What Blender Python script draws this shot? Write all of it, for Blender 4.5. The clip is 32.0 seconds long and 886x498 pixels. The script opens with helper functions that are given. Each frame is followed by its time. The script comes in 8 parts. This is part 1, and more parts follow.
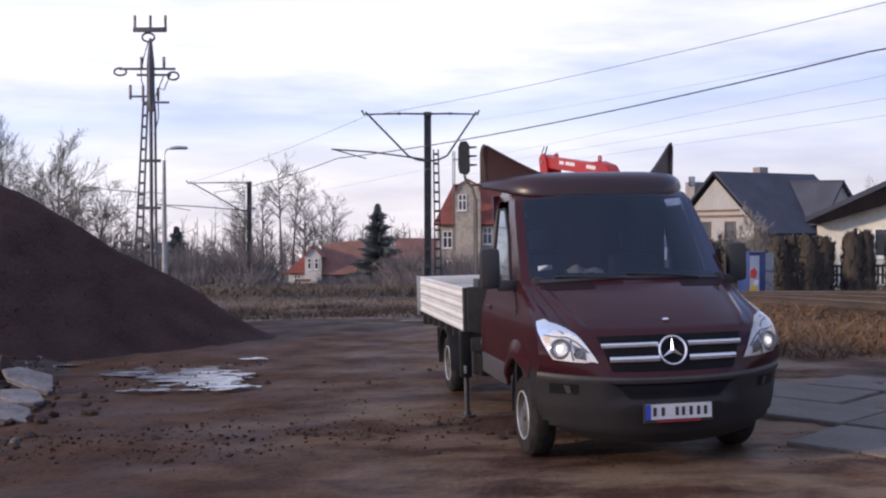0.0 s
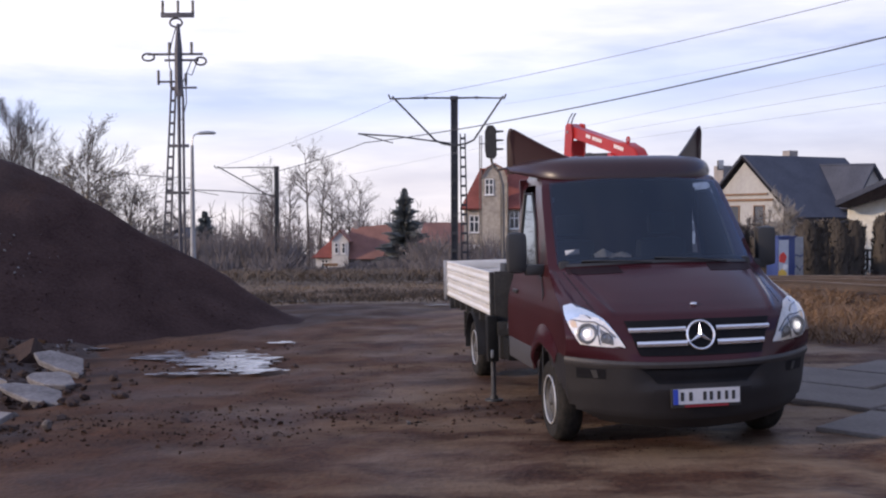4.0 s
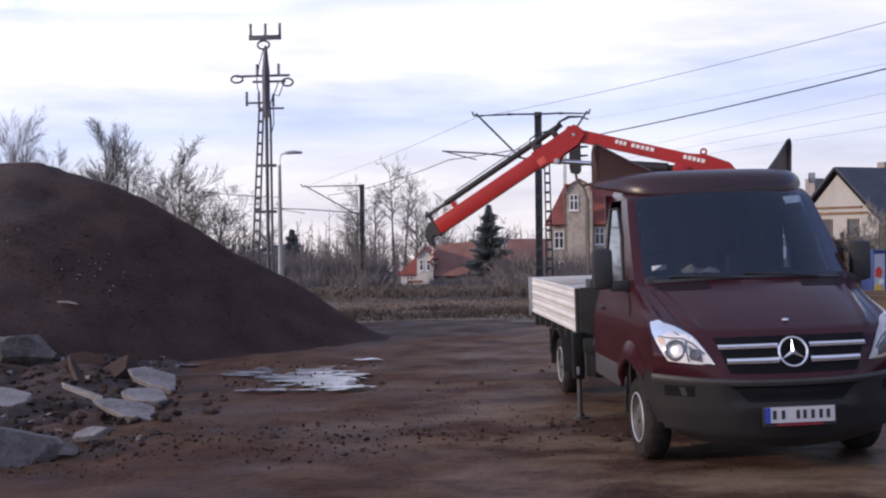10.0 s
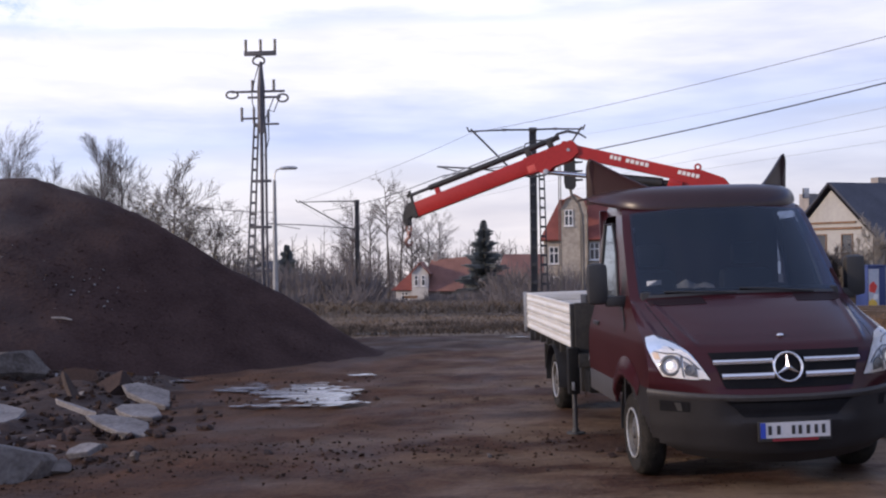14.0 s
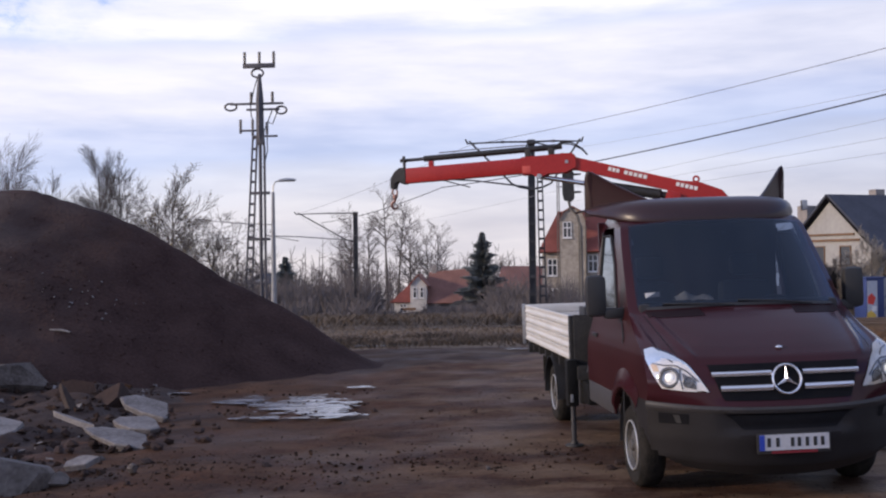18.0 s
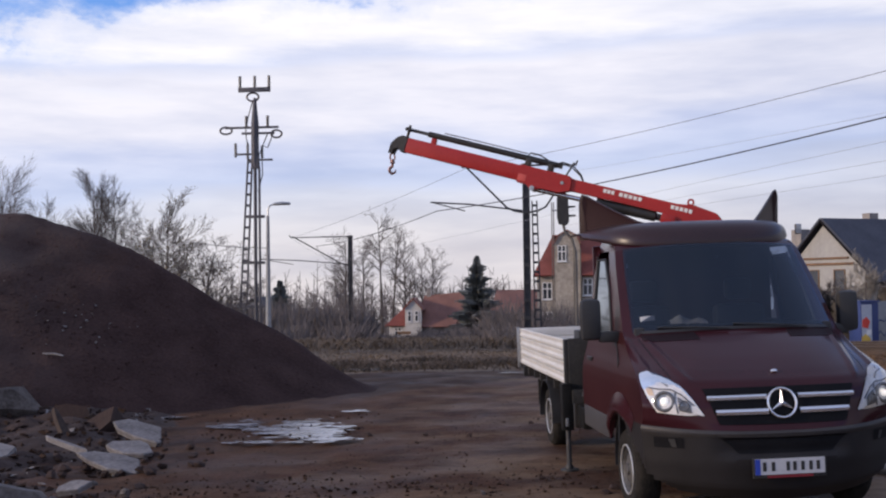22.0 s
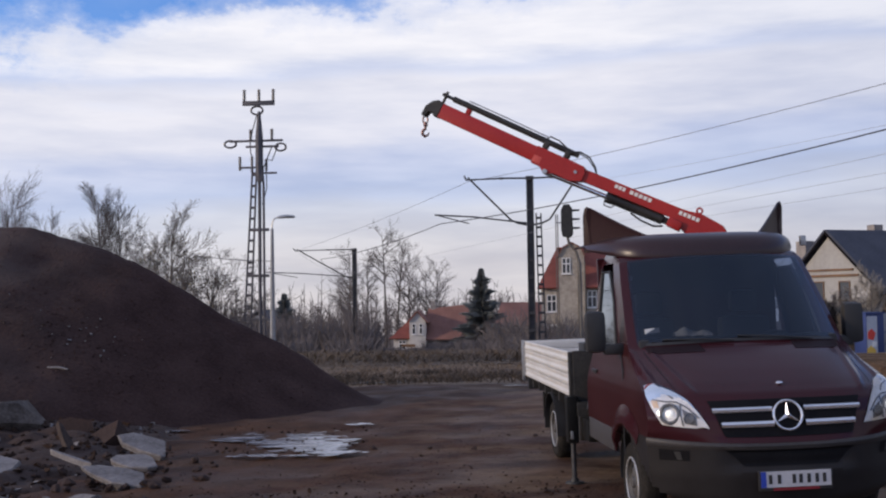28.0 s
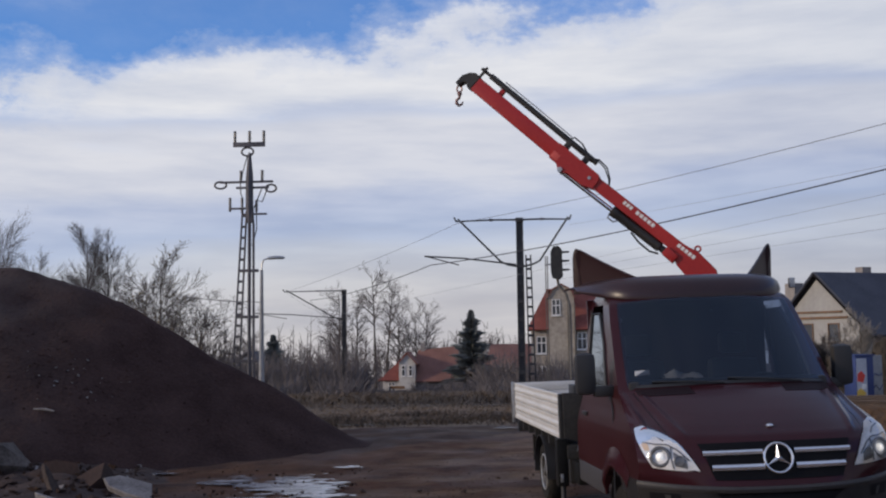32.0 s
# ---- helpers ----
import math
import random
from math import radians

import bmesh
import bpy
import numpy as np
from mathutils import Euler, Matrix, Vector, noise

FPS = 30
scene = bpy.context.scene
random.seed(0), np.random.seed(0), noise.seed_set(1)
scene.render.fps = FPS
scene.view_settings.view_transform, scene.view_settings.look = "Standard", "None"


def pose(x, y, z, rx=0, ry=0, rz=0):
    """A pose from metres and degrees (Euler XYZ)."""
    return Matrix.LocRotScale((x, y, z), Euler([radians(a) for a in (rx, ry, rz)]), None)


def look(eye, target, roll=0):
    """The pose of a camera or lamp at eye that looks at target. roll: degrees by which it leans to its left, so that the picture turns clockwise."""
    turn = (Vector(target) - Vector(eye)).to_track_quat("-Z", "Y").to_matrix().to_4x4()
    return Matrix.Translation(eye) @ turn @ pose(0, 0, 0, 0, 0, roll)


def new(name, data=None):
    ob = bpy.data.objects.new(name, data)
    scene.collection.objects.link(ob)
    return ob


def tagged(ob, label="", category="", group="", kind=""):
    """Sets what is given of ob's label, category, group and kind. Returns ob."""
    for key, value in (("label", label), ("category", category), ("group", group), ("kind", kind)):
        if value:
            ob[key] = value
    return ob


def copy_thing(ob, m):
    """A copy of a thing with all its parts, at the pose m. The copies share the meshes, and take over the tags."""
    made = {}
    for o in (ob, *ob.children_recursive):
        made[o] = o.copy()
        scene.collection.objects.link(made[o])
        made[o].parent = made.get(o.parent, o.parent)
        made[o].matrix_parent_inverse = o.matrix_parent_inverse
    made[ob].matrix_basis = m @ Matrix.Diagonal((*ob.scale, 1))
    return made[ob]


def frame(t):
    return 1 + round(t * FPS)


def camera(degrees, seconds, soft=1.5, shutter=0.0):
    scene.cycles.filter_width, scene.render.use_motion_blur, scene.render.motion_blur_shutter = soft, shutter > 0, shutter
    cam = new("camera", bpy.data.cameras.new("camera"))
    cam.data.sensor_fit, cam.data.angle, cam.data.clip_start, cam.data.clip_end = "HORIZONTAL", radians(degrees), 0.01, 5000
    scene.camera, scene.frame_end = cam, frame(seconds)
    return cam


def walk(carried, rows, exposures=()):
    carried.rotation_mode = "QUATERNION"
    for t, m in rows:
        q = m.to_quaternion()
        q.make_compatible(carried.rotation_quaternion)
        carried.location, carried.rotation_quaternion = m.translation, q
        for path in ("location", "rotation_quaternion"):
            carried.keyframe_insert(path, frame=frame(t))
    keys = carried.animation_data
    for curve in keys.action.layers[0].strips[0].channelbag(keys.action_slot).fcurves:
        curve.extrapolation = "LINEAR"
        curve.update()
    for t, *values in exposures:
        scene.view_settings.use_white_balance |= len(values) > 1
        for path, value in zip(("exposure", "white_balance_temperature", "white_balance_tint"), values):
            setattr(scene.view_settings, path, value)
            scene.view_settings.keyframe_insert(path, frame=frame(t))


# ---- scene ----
EYE_Z = 1.87
cam = camera(45.0, 32.0, soft=2.15)
# seconds, heading, tilt, roll
TURNS = [
    (0, 0.00, -0.93, 0.10), (0.5, -0.01, -0.79, 0.10), (1, 0.40, -0.85, 0.09),
    (1.5, 0.86, -1.10, 0.16), (2, 1.12, -1.34, 0.24), (2.5, 1.26, -1.50, 0.18),
    (3, 1.40, -1.77, 0.26), (3.5, 1.41, -1.84, 0.18), (5.5, 1.65, -1.11, 0.33),
    (6, 2.46, -0.95, 0.42), (6.5, 3.16, -0.86, 0.43), (7, 3.86, -0.84, 0.53),
    (7.5, 4.55, -0.84, 0.55), (8, 5.16, -0.82, 0.57), (8.5, 5.59, -0.83, 0.59),
    (9, 5.82, -0.85, 0.65), (9.5, 5.92, -0.85, 0.66), (10, 5.95, -0.84, 0.65),
    (10.5, 5.86, -0.81, 0.64), (11, 5.82, -0.81, 0.64), (11.5, 5.77, -0.82, 0.67),
    (12, 5.71, -0.81, 0.66), (12.5, 5.64, -0.77, 0.67), (13, 5.59, -0.53, 0.65),
    (13.5, 5.63, -0.30, 0.66), (14, 5.68, -0.02, 0.68), (14.5, 5.70, 0.25, 0.67),
    (16.5, 5.69, 0.58, 0.68), (17, 5.65, 0.59, 0.68), (17.5, 5.62, 0.62, 0.67),
    (18, 5.60, 0.62, 0.69), (18.5, 5.57, 0.68, 0.69), (19, 5.57, 0.76, 0.71),
    (19.5, 5.54, 0.76, 0.70), (20, 5.57, 0.77, 0.69), (20.5, 5.53, 0.99, 0.69),
    (21, 5.51, 1.22, 0.73), (21.5, 5.27, 1.55, 0.69), (22, 5.32, 1.88, 0.68),
    (22.5, 5.38, 2.00, 0.71), (23, 5.44, 2.16, 0.70), (23.5, 5.45, 2.24, 0.71),
    (24, 5.44, 2.26, 0.74), (24.5, 5.44, 2.25, 0.75), (25, 5.47, 2.20, 0.79),
    (25.5, 5.50, 2.19, 0.80), (27.5, 5.57, 2.28, 0.79), (28, 5.55, 2.56, 0.82),
    (28.5, 5.55, 2.95, 0.83), (29, 5.42, 3.41, 0.83), (29.5, 5.45, 3.82, 0.82),
    (30, 5.44, 4.26, 0.79), (30.5, 5.41, 4.62, 0.80), (31, 5.40, 4.83, 0.76),
    (31.5, 5.22, 4.88, 0.76), (32, 5.00, 4.77, 0.73),
]
walk(cam, [(t, pose(0, 0, EYE_Z, 90 + tilt, roll, yaw)) for t, yaw, tilt, roll in TURNS],
     exposures=[(0, 0.46, 6500, 16), (3.5, 0.46, 6500, 16), (6, 0.43, 6500, 16), (12.5, 0.41, 6500, 16), (16.5, 0.23, 6500, 15), (20, 0.19, 6570, 15), (22.2, 0.12, 6590, 14), (24.2, 0.04, 6580, 14), (27.5, -0.01, 6540, 13), (30.2, -0.10, 6500, 11), (32, -0.26, 6500, 10)])

# ---- sky and sun ----
SUN_ELEVATION, SUN_AZIMUTH = 14.0, -112.0   # degrees; azimuth clockwise from straight ahead


def make_sky():
    world = bpy.data.worlds.new("sky")
    scene.world = world
    world.use_nodes = True
    nt = world.node_tree
    nt.nodes.clear()
    N, L = nt.nodes.new, nt.links.new
    out, back = N("ShaderNodeOutputWorld"), N("ShaderNodeBackground")
    sky = N("ShaderNodeTexSky")
    sky.sky_type, sky.sun_disc = "NISHITA", False
    sky.sun_elevation, sky.sun_rotation = radians(SUN_ELEVATION), radians(SUN_AZIMUTH)
    sky.air_density, sky.dust_density, sky.ozone_density = 1.0, 0.2, 3.0
    coord = N("ShaderNodeTexCoord")
    split = N("ShaderNodeSeparateXYZ")
    L(coord.outputs["Generated"], split.inputs[0])

    def math_node(op, a, b=None, clamp=False):
        n = N("ShaderNodeMath")
        n.operation, n.use_clamp = op, clamp
        for i, v in enumerate((a, b)):
            if v is None:
                continue
            if isinstance(v, (int, float)):
                n.inputs[i].default_value = v
            else:
                L(v, n.inputs[i])
        return n.outputs[0]

    def ramp(value, stops):
        n = N("ShaderNodeValToRGB")
        L(value, n.inputs[0])
        e = n.color_ramp.elements
        while len(e) < len(stops):
            e.new(0.5)
        for k, (p, c) in zip(e, stops):
            k.position, k.color = p, (*c, 1) if len(c) == 3 else c
        return n.outputs[0]

    def noise_node(scale, stretch, detail, rough, offset=(0, 0, 0)):
        m = N("ShaderNodeMapping")
        m.inputs["Scale"].default_value = stretch
        m.inputs["Location"].default_value = offset
        L(coord.outputs["Generated"], m.inputs[0])
        n = N("ShaderNodeTexNoise")
        n.inputs["Scale"].default_value, n.inputs["Detail"].default_value, n.inputs["Roughness"].default_value = scale, detail, rough
        L(m.outputs[0], n.inputs["Vector"])
        return n.outputs["Fac"]

    x, z = split.outputs[0], split.outputs[2]
    # a bright layer of cloud that opens to blue higher up, with a ragged, puffy edge
    big = noise_node(3.2, (1, 1, 2.6), 4, 0.5, (0.35, 0.2, 0.1))
    puff = noise_node(11.0, (1, 1, 1.7), 7, 0.62, (1.3, 0.4, 0.2))
    edge = math_node("ADD", math_node("MULTIPLY", math_node("SUBTRACT", big, 0.5), 0.09), math_node("MULTIPLY", math_node("SUBTRACT", puff, 0.5), 0.16))
    opening = math_node("ADD", math_node("SUBTRACT", z, math_node("MULTIPLY", x, 0.12)), edge)
    cover = ramp(opening, [(0.0, (1, 1, 1)), (0.250, (1, 1, 1)), (0.276, (0.84, 0.84, 0.84)), (0.292, (0.34, 0.34, 0.34)), (0.312, (0.10, 0.10, 0.10)), (0.345, (0.14, 0.14, 0.14)), (0.40, (0.36, 0.36, 0.36)), (0.6, (0.55, 0.55, 0.55)), (0.9, (0.6, 0.6, 0.6))])
    # soft grey-blue strata low in the layer
    drift = noise_node(2.2, (1, 1, 5.0), 4, 0.45, (0.1, 0.7, 0.62))
    wisp = noise_node(7.0, (1, 1, 6.0), 6, 0.55, (0.6, 0.1, 0.3))
    level = math_node("ADD", math_node("SUBTRACT", z, math_node("MULTIPLY", x, 0.035)), math_node("ADD", math_node("MULTIPLY", math_node("SUBTRACT", drift, 0.5), 0.10), math_node("MULTIPLY", math_node("SUBTRACT", wisp, 0.5), 0.035)))
    tone = ramp(level, [(0.0, (0.70, 0.66, 0.65)), (0.05, (0.70, 0.71, 0.75)), (0.082, (0.70, 0.745, 0.83)), (0.105, (0.55, 0.64, 0.83)), (0.128, (0.63, 0.70, 0.87)), (0.150, (0.77, 0.80, 0.89)), (0.19, (0.83, 0.85, 0.915)), (0.205, (0.69, 0.755, 0.905)), (0.225, (0.90, 0.92, 0.965)), (0.5, (0.88, 0.90, 0.96)), (0.9, (0.62, 0.68, 0.80))])
    soft = ramp(wisp, [(0.32, (0.84, 0.86, 0.92)), (0.62, (1.03, 1.02, 1.02))])
    tint = N("ShaderNodeMixRGB")
    tint.blend_type, tint.inputs[0].default_value = "MULTIPLY", 1.0
    L(tone, tint.inputs[1]), L(soft, tint.inputs[2])
    # the layer thins and greys towards the right
    edge_side = N("ShaderNodeMixRGB")
    edge_side.blend_type, edge_side.inputs[0].default_value = "MULTIPLY", 1.0
    L(tint.outputs[0], edge_side.inputs[1])
    L(ramp(math_node("ADD", math_node("MULTIPLY", x, 0.5), 0.5, True), [(0.5, (1, 1, 1)), (0.62, (0.88, 0.90, 0.94)), (0.75, (0.80, 0.83, 0.88))]), edge_side.inputs[2])
    lift = N("ShaderNodeMixRGB")
    lift.blend_type, lift.inputs[0].default_value = "MULTIPLY", 1.0
    L(sky.outputs[0], lift.inputs[1])
    lift.inputs[2].default_value = (0.052, 0.128, 0.222, 1)
    mix = N("ShaderNodeMixRGB")
    L(cover, mix.inputs[0]), L(lift.outputs[0], mix.inputs[1]), L(edge_side.outputs[0], mix.inputs[2])
    L(mix.outputs[0], back.inputs[0])
    back.inputs[1].default_value = 1.0
    L(back.outputs[0], out.inputs[0])


make_sky()
sun = new("sun", bpy.data.lights.new("sun", "SUN"))
sun.data.energy, sun.data.angle, sun.data.color = 2.4, radians(4), (1.0, 0.80, 0.58)
_a, _e = radians(SUN_AZIMUTH), radians(SUN_ELEVATION)
sun.matrix_world = look(Vector((math.sin(_a) * math.cos(_e), math.cos(_a) * math.cos(_e), math.sin(_e))) * 60, (0, 0, 0))

# ---- materials ----
def material(name, low, high, rough=0.7, metal=0.0, scale=3.0, fine=40.0, bump=0.15, bump_scale=None, coat=0.0, spec=0.5, stretch=(1, 1, 1), per_piece=0.0, rough_to=None):
    """A surface whose colour drifts between two tones at two scales, with fine relief."""
    m = bpy.data.materials.new(name)
    m.use_nodes = True
    nt = m.node_tree
    N, L = nt.nodes.new, nt.links.new
    b = nt.nodes["Principled BSDF"]
    tc, mp = N("ShaderNodeTexCoord"), N("ShaderNodeMapping")
    mp.inputs["Scale"].default_value = stretch
    L(tc.outputs["Object"], mp.inputs[0])
    a, f = N("ShaderNodeTexNoise"), N("ShaderNodeTexNoise")
    for n, s, d in ((a, scale, 6), (f, fine, 4)):
        n.inputs["Scale"].default_value, n.inputs["Detail"].default_value = s, d
        L(mp.outputs[0], n.inputs["Vector"])
    mixv = N("ShaderNodeMath")
    mixv.operation = "MULTIPLY_ADD"
    mixv.inputs[1].default_value = 0.45
    L(f.outputs["Fac"], mixv.inputs[0])
    half = N("ShaderNodeMath")
    half.operation, half.inputs[1].default_value = "MULTIPLY", 0.55
    L(a.outputs["Fac"], half.inputs[0])
    L(half.outputs[0], mixv.inputs[2])
    value = mixv.outputs[0]
    if per_piece:
        info, add = N("ShaderNodeObjectInfo"), N("ShaderNodeMath")
        add.operation, add.inputs[1].default_value = "MULTIPLY_ADD", per_piece
        L(info.outputs["Random"], add.inputs[0])
        L(value, add.inputs[2])
        value = add.outputs[0]
    cr = N("ShaderNodeValToRGB")
    e = cr.color_ramp.elements
    e[0].position, e[0].color, e[1].position, e[1].color = 0.36, (*low, 1), 0.64 + per_piece, (*high, 1)
    L(value, cr.inputs[0])
    L(cr.outputs[0], b.inputs["Base Color"])
    b.inputs["Roughness"].default_value, b.inputs["Metallic"].default_value = rough, metal
    b.inputs["Coat Weight"].default_value, b.inputs["Specular IOR Level"].default_value = coat, spec
    b.inputs["Coat Roughness"].default_value = 0.12
    if rough_to is not None:
        mr = N("ShaderNodeMapRange")
        mr.inputs[1].default_value, mr.inputs[2].default_value = 0.35, 0.65
        mr.inputs[3].default_value, mr.inputs[4].default_value = rough, rough_to
        L(a.outputs["Fac"], mr.inputs[0])
        L(mr.outputs[0], b.inputs["Roughness"])
    if bump:
        bn = N("ShaderNodeBump")
        bn.inputs["Strength"].default_value, bn.inputs["Distance"].default_value = bump, 0.02
        src = f
        if bump_scale:
            src = N("ShaderNodeTexNoise")
            src.inputs["Scale"].default_value, src.inputs["Detail"].default_value = bump_scale, 5
            L(mp.outputs[0], src.inputs["Vector"])
        L(src.outputs["Fac"], bn.inputs["Height"])
        L(bn.outputs[0], b.inputs["Normal"])
    return m


def glass(name, tint, rough=0.03, see=0.5, ior=1.5, sheen=(0.70, 0.82, 1.0)):
    m = bpy.data.materials.new(name)
    m.use_nodes = True
    nt = m.node_tree
    N, L = nt.nodes.new, nt.links.new
    out = nt.nodes["Material Output"]
    g, t, x, fr = N("ShaderNodeBsdfGlossy"), N("ShaderNodeBsdfTransparent"), N("ShaderNodeMixShader"), N("ShaderNodeFresnel")
    g.inputs["Roughness"].default_value = rough
    g.inputs["Color"].default_value = (*sheen, 1)
    t.inputs["Color"].default_value = (*[c * see for c in tint], 1)
    fr.inputs["IOR"].default_value = ior
    L(fr.outputs[0], x.inputs[0]), L(t.outputs[0], x.inputs[1]), L(g.outputs[0], x.inputs[2])
    L(x.outputs[0], out.inputs["Surface"])
    return m


def glowing(name, colour, strength):
    m = material(name, colour, colour, rough=0.3, bump=0)
    b = m.node_tree.nodes["Principled BSDF"]
    b.inputs["Emission Color"].default_value, b.inputs["Emission Strength"].default_value = (*colour, 1), strength
    return m


PAINT = material("burgundy_paint", (0.029, 0.0072, 0.0108), (0.040, 0.0104, 0.0145), rough=0.15, scale=2, fine=300, bump=0.004, coat=0.0, metal=0.0, spec=0.23, rough_to=0.22)
BUMPER = material("worn_bumper_plastic", (0.0150, 0.0135, 0.0145), (0.026, 0.0240, 0.0255), rough=0.55, scale=3, fine=150, bump=0.04, spec=0.2)
# rougher, low-gloss copy of PAINT that subdues sky reflections on the flanks
FLANK_PAINT = material("matt_burgundy_paint", (0.025, 0.0066, 0.0084), (0.038, 0.0112, 0.0128), rough=0.42, scale=1.6, fine=40, bump=0.004, spec=0.08)
LAMP_GREY = material("lamp_surround_grey", (0.10, 0.10, 0.105), (0.17, 0.17, 0.175), rough=0.35, metal=0.3, bump=0)
AMBER = material("amber_lamp_insert", (0.62, 0.42, 0.24), (0.72, 0.55, 0.36), rough=0.3, bump=0)
CLOTH = material("crumpled_cream_cloth", (0.66, 0.58, 0.46), (0.80, 0.72, 0.60), rough=0.9, scale=9, bump=0.2)
BLACK_PLASTIC = material("black_plastic", (0.014, 0.014, 0.016), (0.028, 0.027, 0.028), rough=0.55, scale=4, fine=200, bump=0.05)
GREY_PLASTIC = material("dark_grey_plastic", (0.013, 0.012, 0.014), (0.022, 0.021, 0.023), rough=0.6, scale=3, fine=150, bump=0.04)
RUBBER = material("tyre_rubber", (0.012, 0.012, 0.012), (0.035, 0.031, 0.028), rough=0.9, scale=8, fine=60, bump=0.2, spec=0.12)
CHROME = material("chrome", (0.70, 0.71, 0.75), (0.80, 0.80, 0.84), rough=0.24, metal=0.85, fine=60, bump=0.01)
REFLECTOR = material("lamp_reflector", (0.66, 0.65, 0.64), (0.84, 0.83, 0.81), rough=0.36, metal=0.12, scale=16, bump=0.0)
GRILLE_BLACK = material("grille_black", (0.004, 0.004, 0.006), (0.008, 0.008, 0.010), rough=0.6, bump=0.02, spec=0.12)
# browner and greyer than the cab paint
VISOR_PAINT = material("brownish_visor_paint", (0.024, 0.0115, 0.0138), (0.035, 0.0170, 0.0195), rough=0.34, scale=2.5, fine=60, bump=0.004, spec=0.4)
HORN_PAINT = material("dark_horn_paint", (0.018, 0.0058, 0.0078), (0.028, 0.0098, 0.0125), rough=0.45, scale=2.5, fine=60, bump=0.004, spec=0.18)
PIPE_GREY = material("weathered_pipe", (0.085, 0.075, 0.065), (0.16, 0.145, 0.13), rough=0.7, scale=1.5, bump=0.05)
WHEEL_STEEL = material("silver_wheel", (0.40, 0.40, 0.402), (0.56, 0.56, 0.562), rough=0.45, metal=0.5, scale=6, bump=0.03)
WHEEL_DISC = material("dusty_wheel_disc", (0.070, 0.066, 0.064), (0.13, 0.125, 0.122), rough=0.6, metal=0.4, scale=6, bump=0.03)
ALUMINIUM = material("aluminium_boards", (0.60, 0.59, 0.57), (0.74, 0.73, 0.71), rough=0.48, metal=0.25, scale=2.5, fine=18, bump=0.04, stretch=(1, 1, 6))
OIL_BLACK = material("oily_black_steel", (0.006, 0.006, 0.0065), (0.014, 0.0135, 0.013), rough=0.55, scale=6, bump=0.1, spec=0.2)
FRAME_BLACK = material("chassis_paint", (0.012, 0.012, 0.013), (0.035, 0.032, 0.030), rough=0.6, scale=5, bump=0.1)
GALVANISED = material("galvanised_steel", (0.30, 0.31, 0.33), (0.46, 0.47, 0.49), rough=0.42, metal=0.7, scale=6, bump=0.05)
CRANE_RED = material("crane_red_paint", (0.29, 0.012, 0.012), (0.40, 0.022, 0.018), rough=0.42, scale=2.5, fine=60, bump=0.02, coat=0.1, spec=0.35)
WHITE_MARK = material("white_marking", (0.68, 0.66, 0.64), (0.78, 0.77, 0.75), rough=0.5, bump=0.0)
STEEL_ROD = material("polished_rod", (0.62, 0.63, 0.65), (0.74, 0.74, 0.76), rough=0.2, metal=1.0, bump=0.0)
DARK_STEEL = material("dark_steel", (0.035, 0.036, 0.042), (0.075, 0.072, 0.075), rough=0.6, metal=0.3, scale=1.2, fine=14, bump=0.15)
PYLON_STEEL = material("weathered_pylon_steel", (0.070, 0.070, 0.084), (0.135, 0.13, 0.145), rough=0.7, metal=0.3, scale=0.6, fine=9, bump=0.15)
CONCRETE = material("broken_concrete", (0.038, 0.028, 0.024), (0.165, 0.142, 0.132), rough=0.88, scale=4.5, fine=24, bump=0.5, per_piece=0.12)
PALE_CONCRETE = material("clean_broken_concrete", (0.085, 0.076, 0.076), (0.25, 0.232, 0.232), rough=0.85, scale=3.0, fine=26, bump=0.5, per_piece=0.1)
CONCRETE_POST = material("concrete_post", (0.22, 0.22, 0.22), (0.36, 0.36, 0.37), rough=0.85, scale=2.2, fine=24, bump=0.3)
CERAMIC = material("brown_insulator", (0.05, 0.045, 0.05), (0.09, 0.08, 0.085), rough=0.35, bump=0)
WIRE = material("wire", (0.05, 0.05, 0.06), (0.09, 0.09, 0.10), rough=0.6, metal=0.4, bump=0)
WIRE_MID = material("weathered_wire", (0.13, 0.13, 0.15), (0.20, 0.20, 0.22), rough=0.6, metal=0.3, bump=0)
WIRE_PALE = material("pale_wire", (0.34, 0.35, 0.38), (0.46, 0.47, 0.50), rough=0.6, metal=0.3, bump=0)
SCREEN_GLASS = glass("tinted_windscreen", (0.36, 0.46, 0.66), see=0.5, ior=1.62)
DOOR_GLASS = glass("tinted_door_glass", (0.62, 0.68, 0.72), see=0.34, sheen=(0.42, 0.46, 0.50))
CLEAR_GLASS = glass("clear_lens", (0.97, 0.97, 0.98), see=0.97, sheen=(0.9, 0.92, 0.95))
WINDOW_DARK = material("window_pane", (0.035, 0.04, 0.05), (0.06, 0.065, 0.075), rough=0.08, scale=0.5, bump=0, spec=0.7)
FRAME_WHITE = material("white_window_frame", (0.66, 0.65, 0.63), (0.78, 0.77, 0.76), rough=0.55, scale=3, bump=0.02)
BARK = material("grey_brown_bark", (0.055, 0.045, 0.040), (0.13, 0.11, 0.10), rough=0.9, scale=2, fine=20, bump=0.5)
# paler than TWIG: distance haze is put into the colour
FAR_TWIG = material("haze_pale_twigs", (0.105, 0.092, 0.092), (0.165, 0.145, 0.142), rough=0.9, scale=0.4, fine=4, bump=0)
PALE_TWIG = material("pale_shrub_twigs", (0.20, 0.18, 0.16), (0.34, 0.31, 0.28), rough=0.9, scale=0.6, fine=6, bump=0)
TWIG = material("bare_twigs", (0.070, 0.060, 0.060), (0.125, 0.108, 0.104), rough=0.9, scale=0.6, fine=6, bump=0)
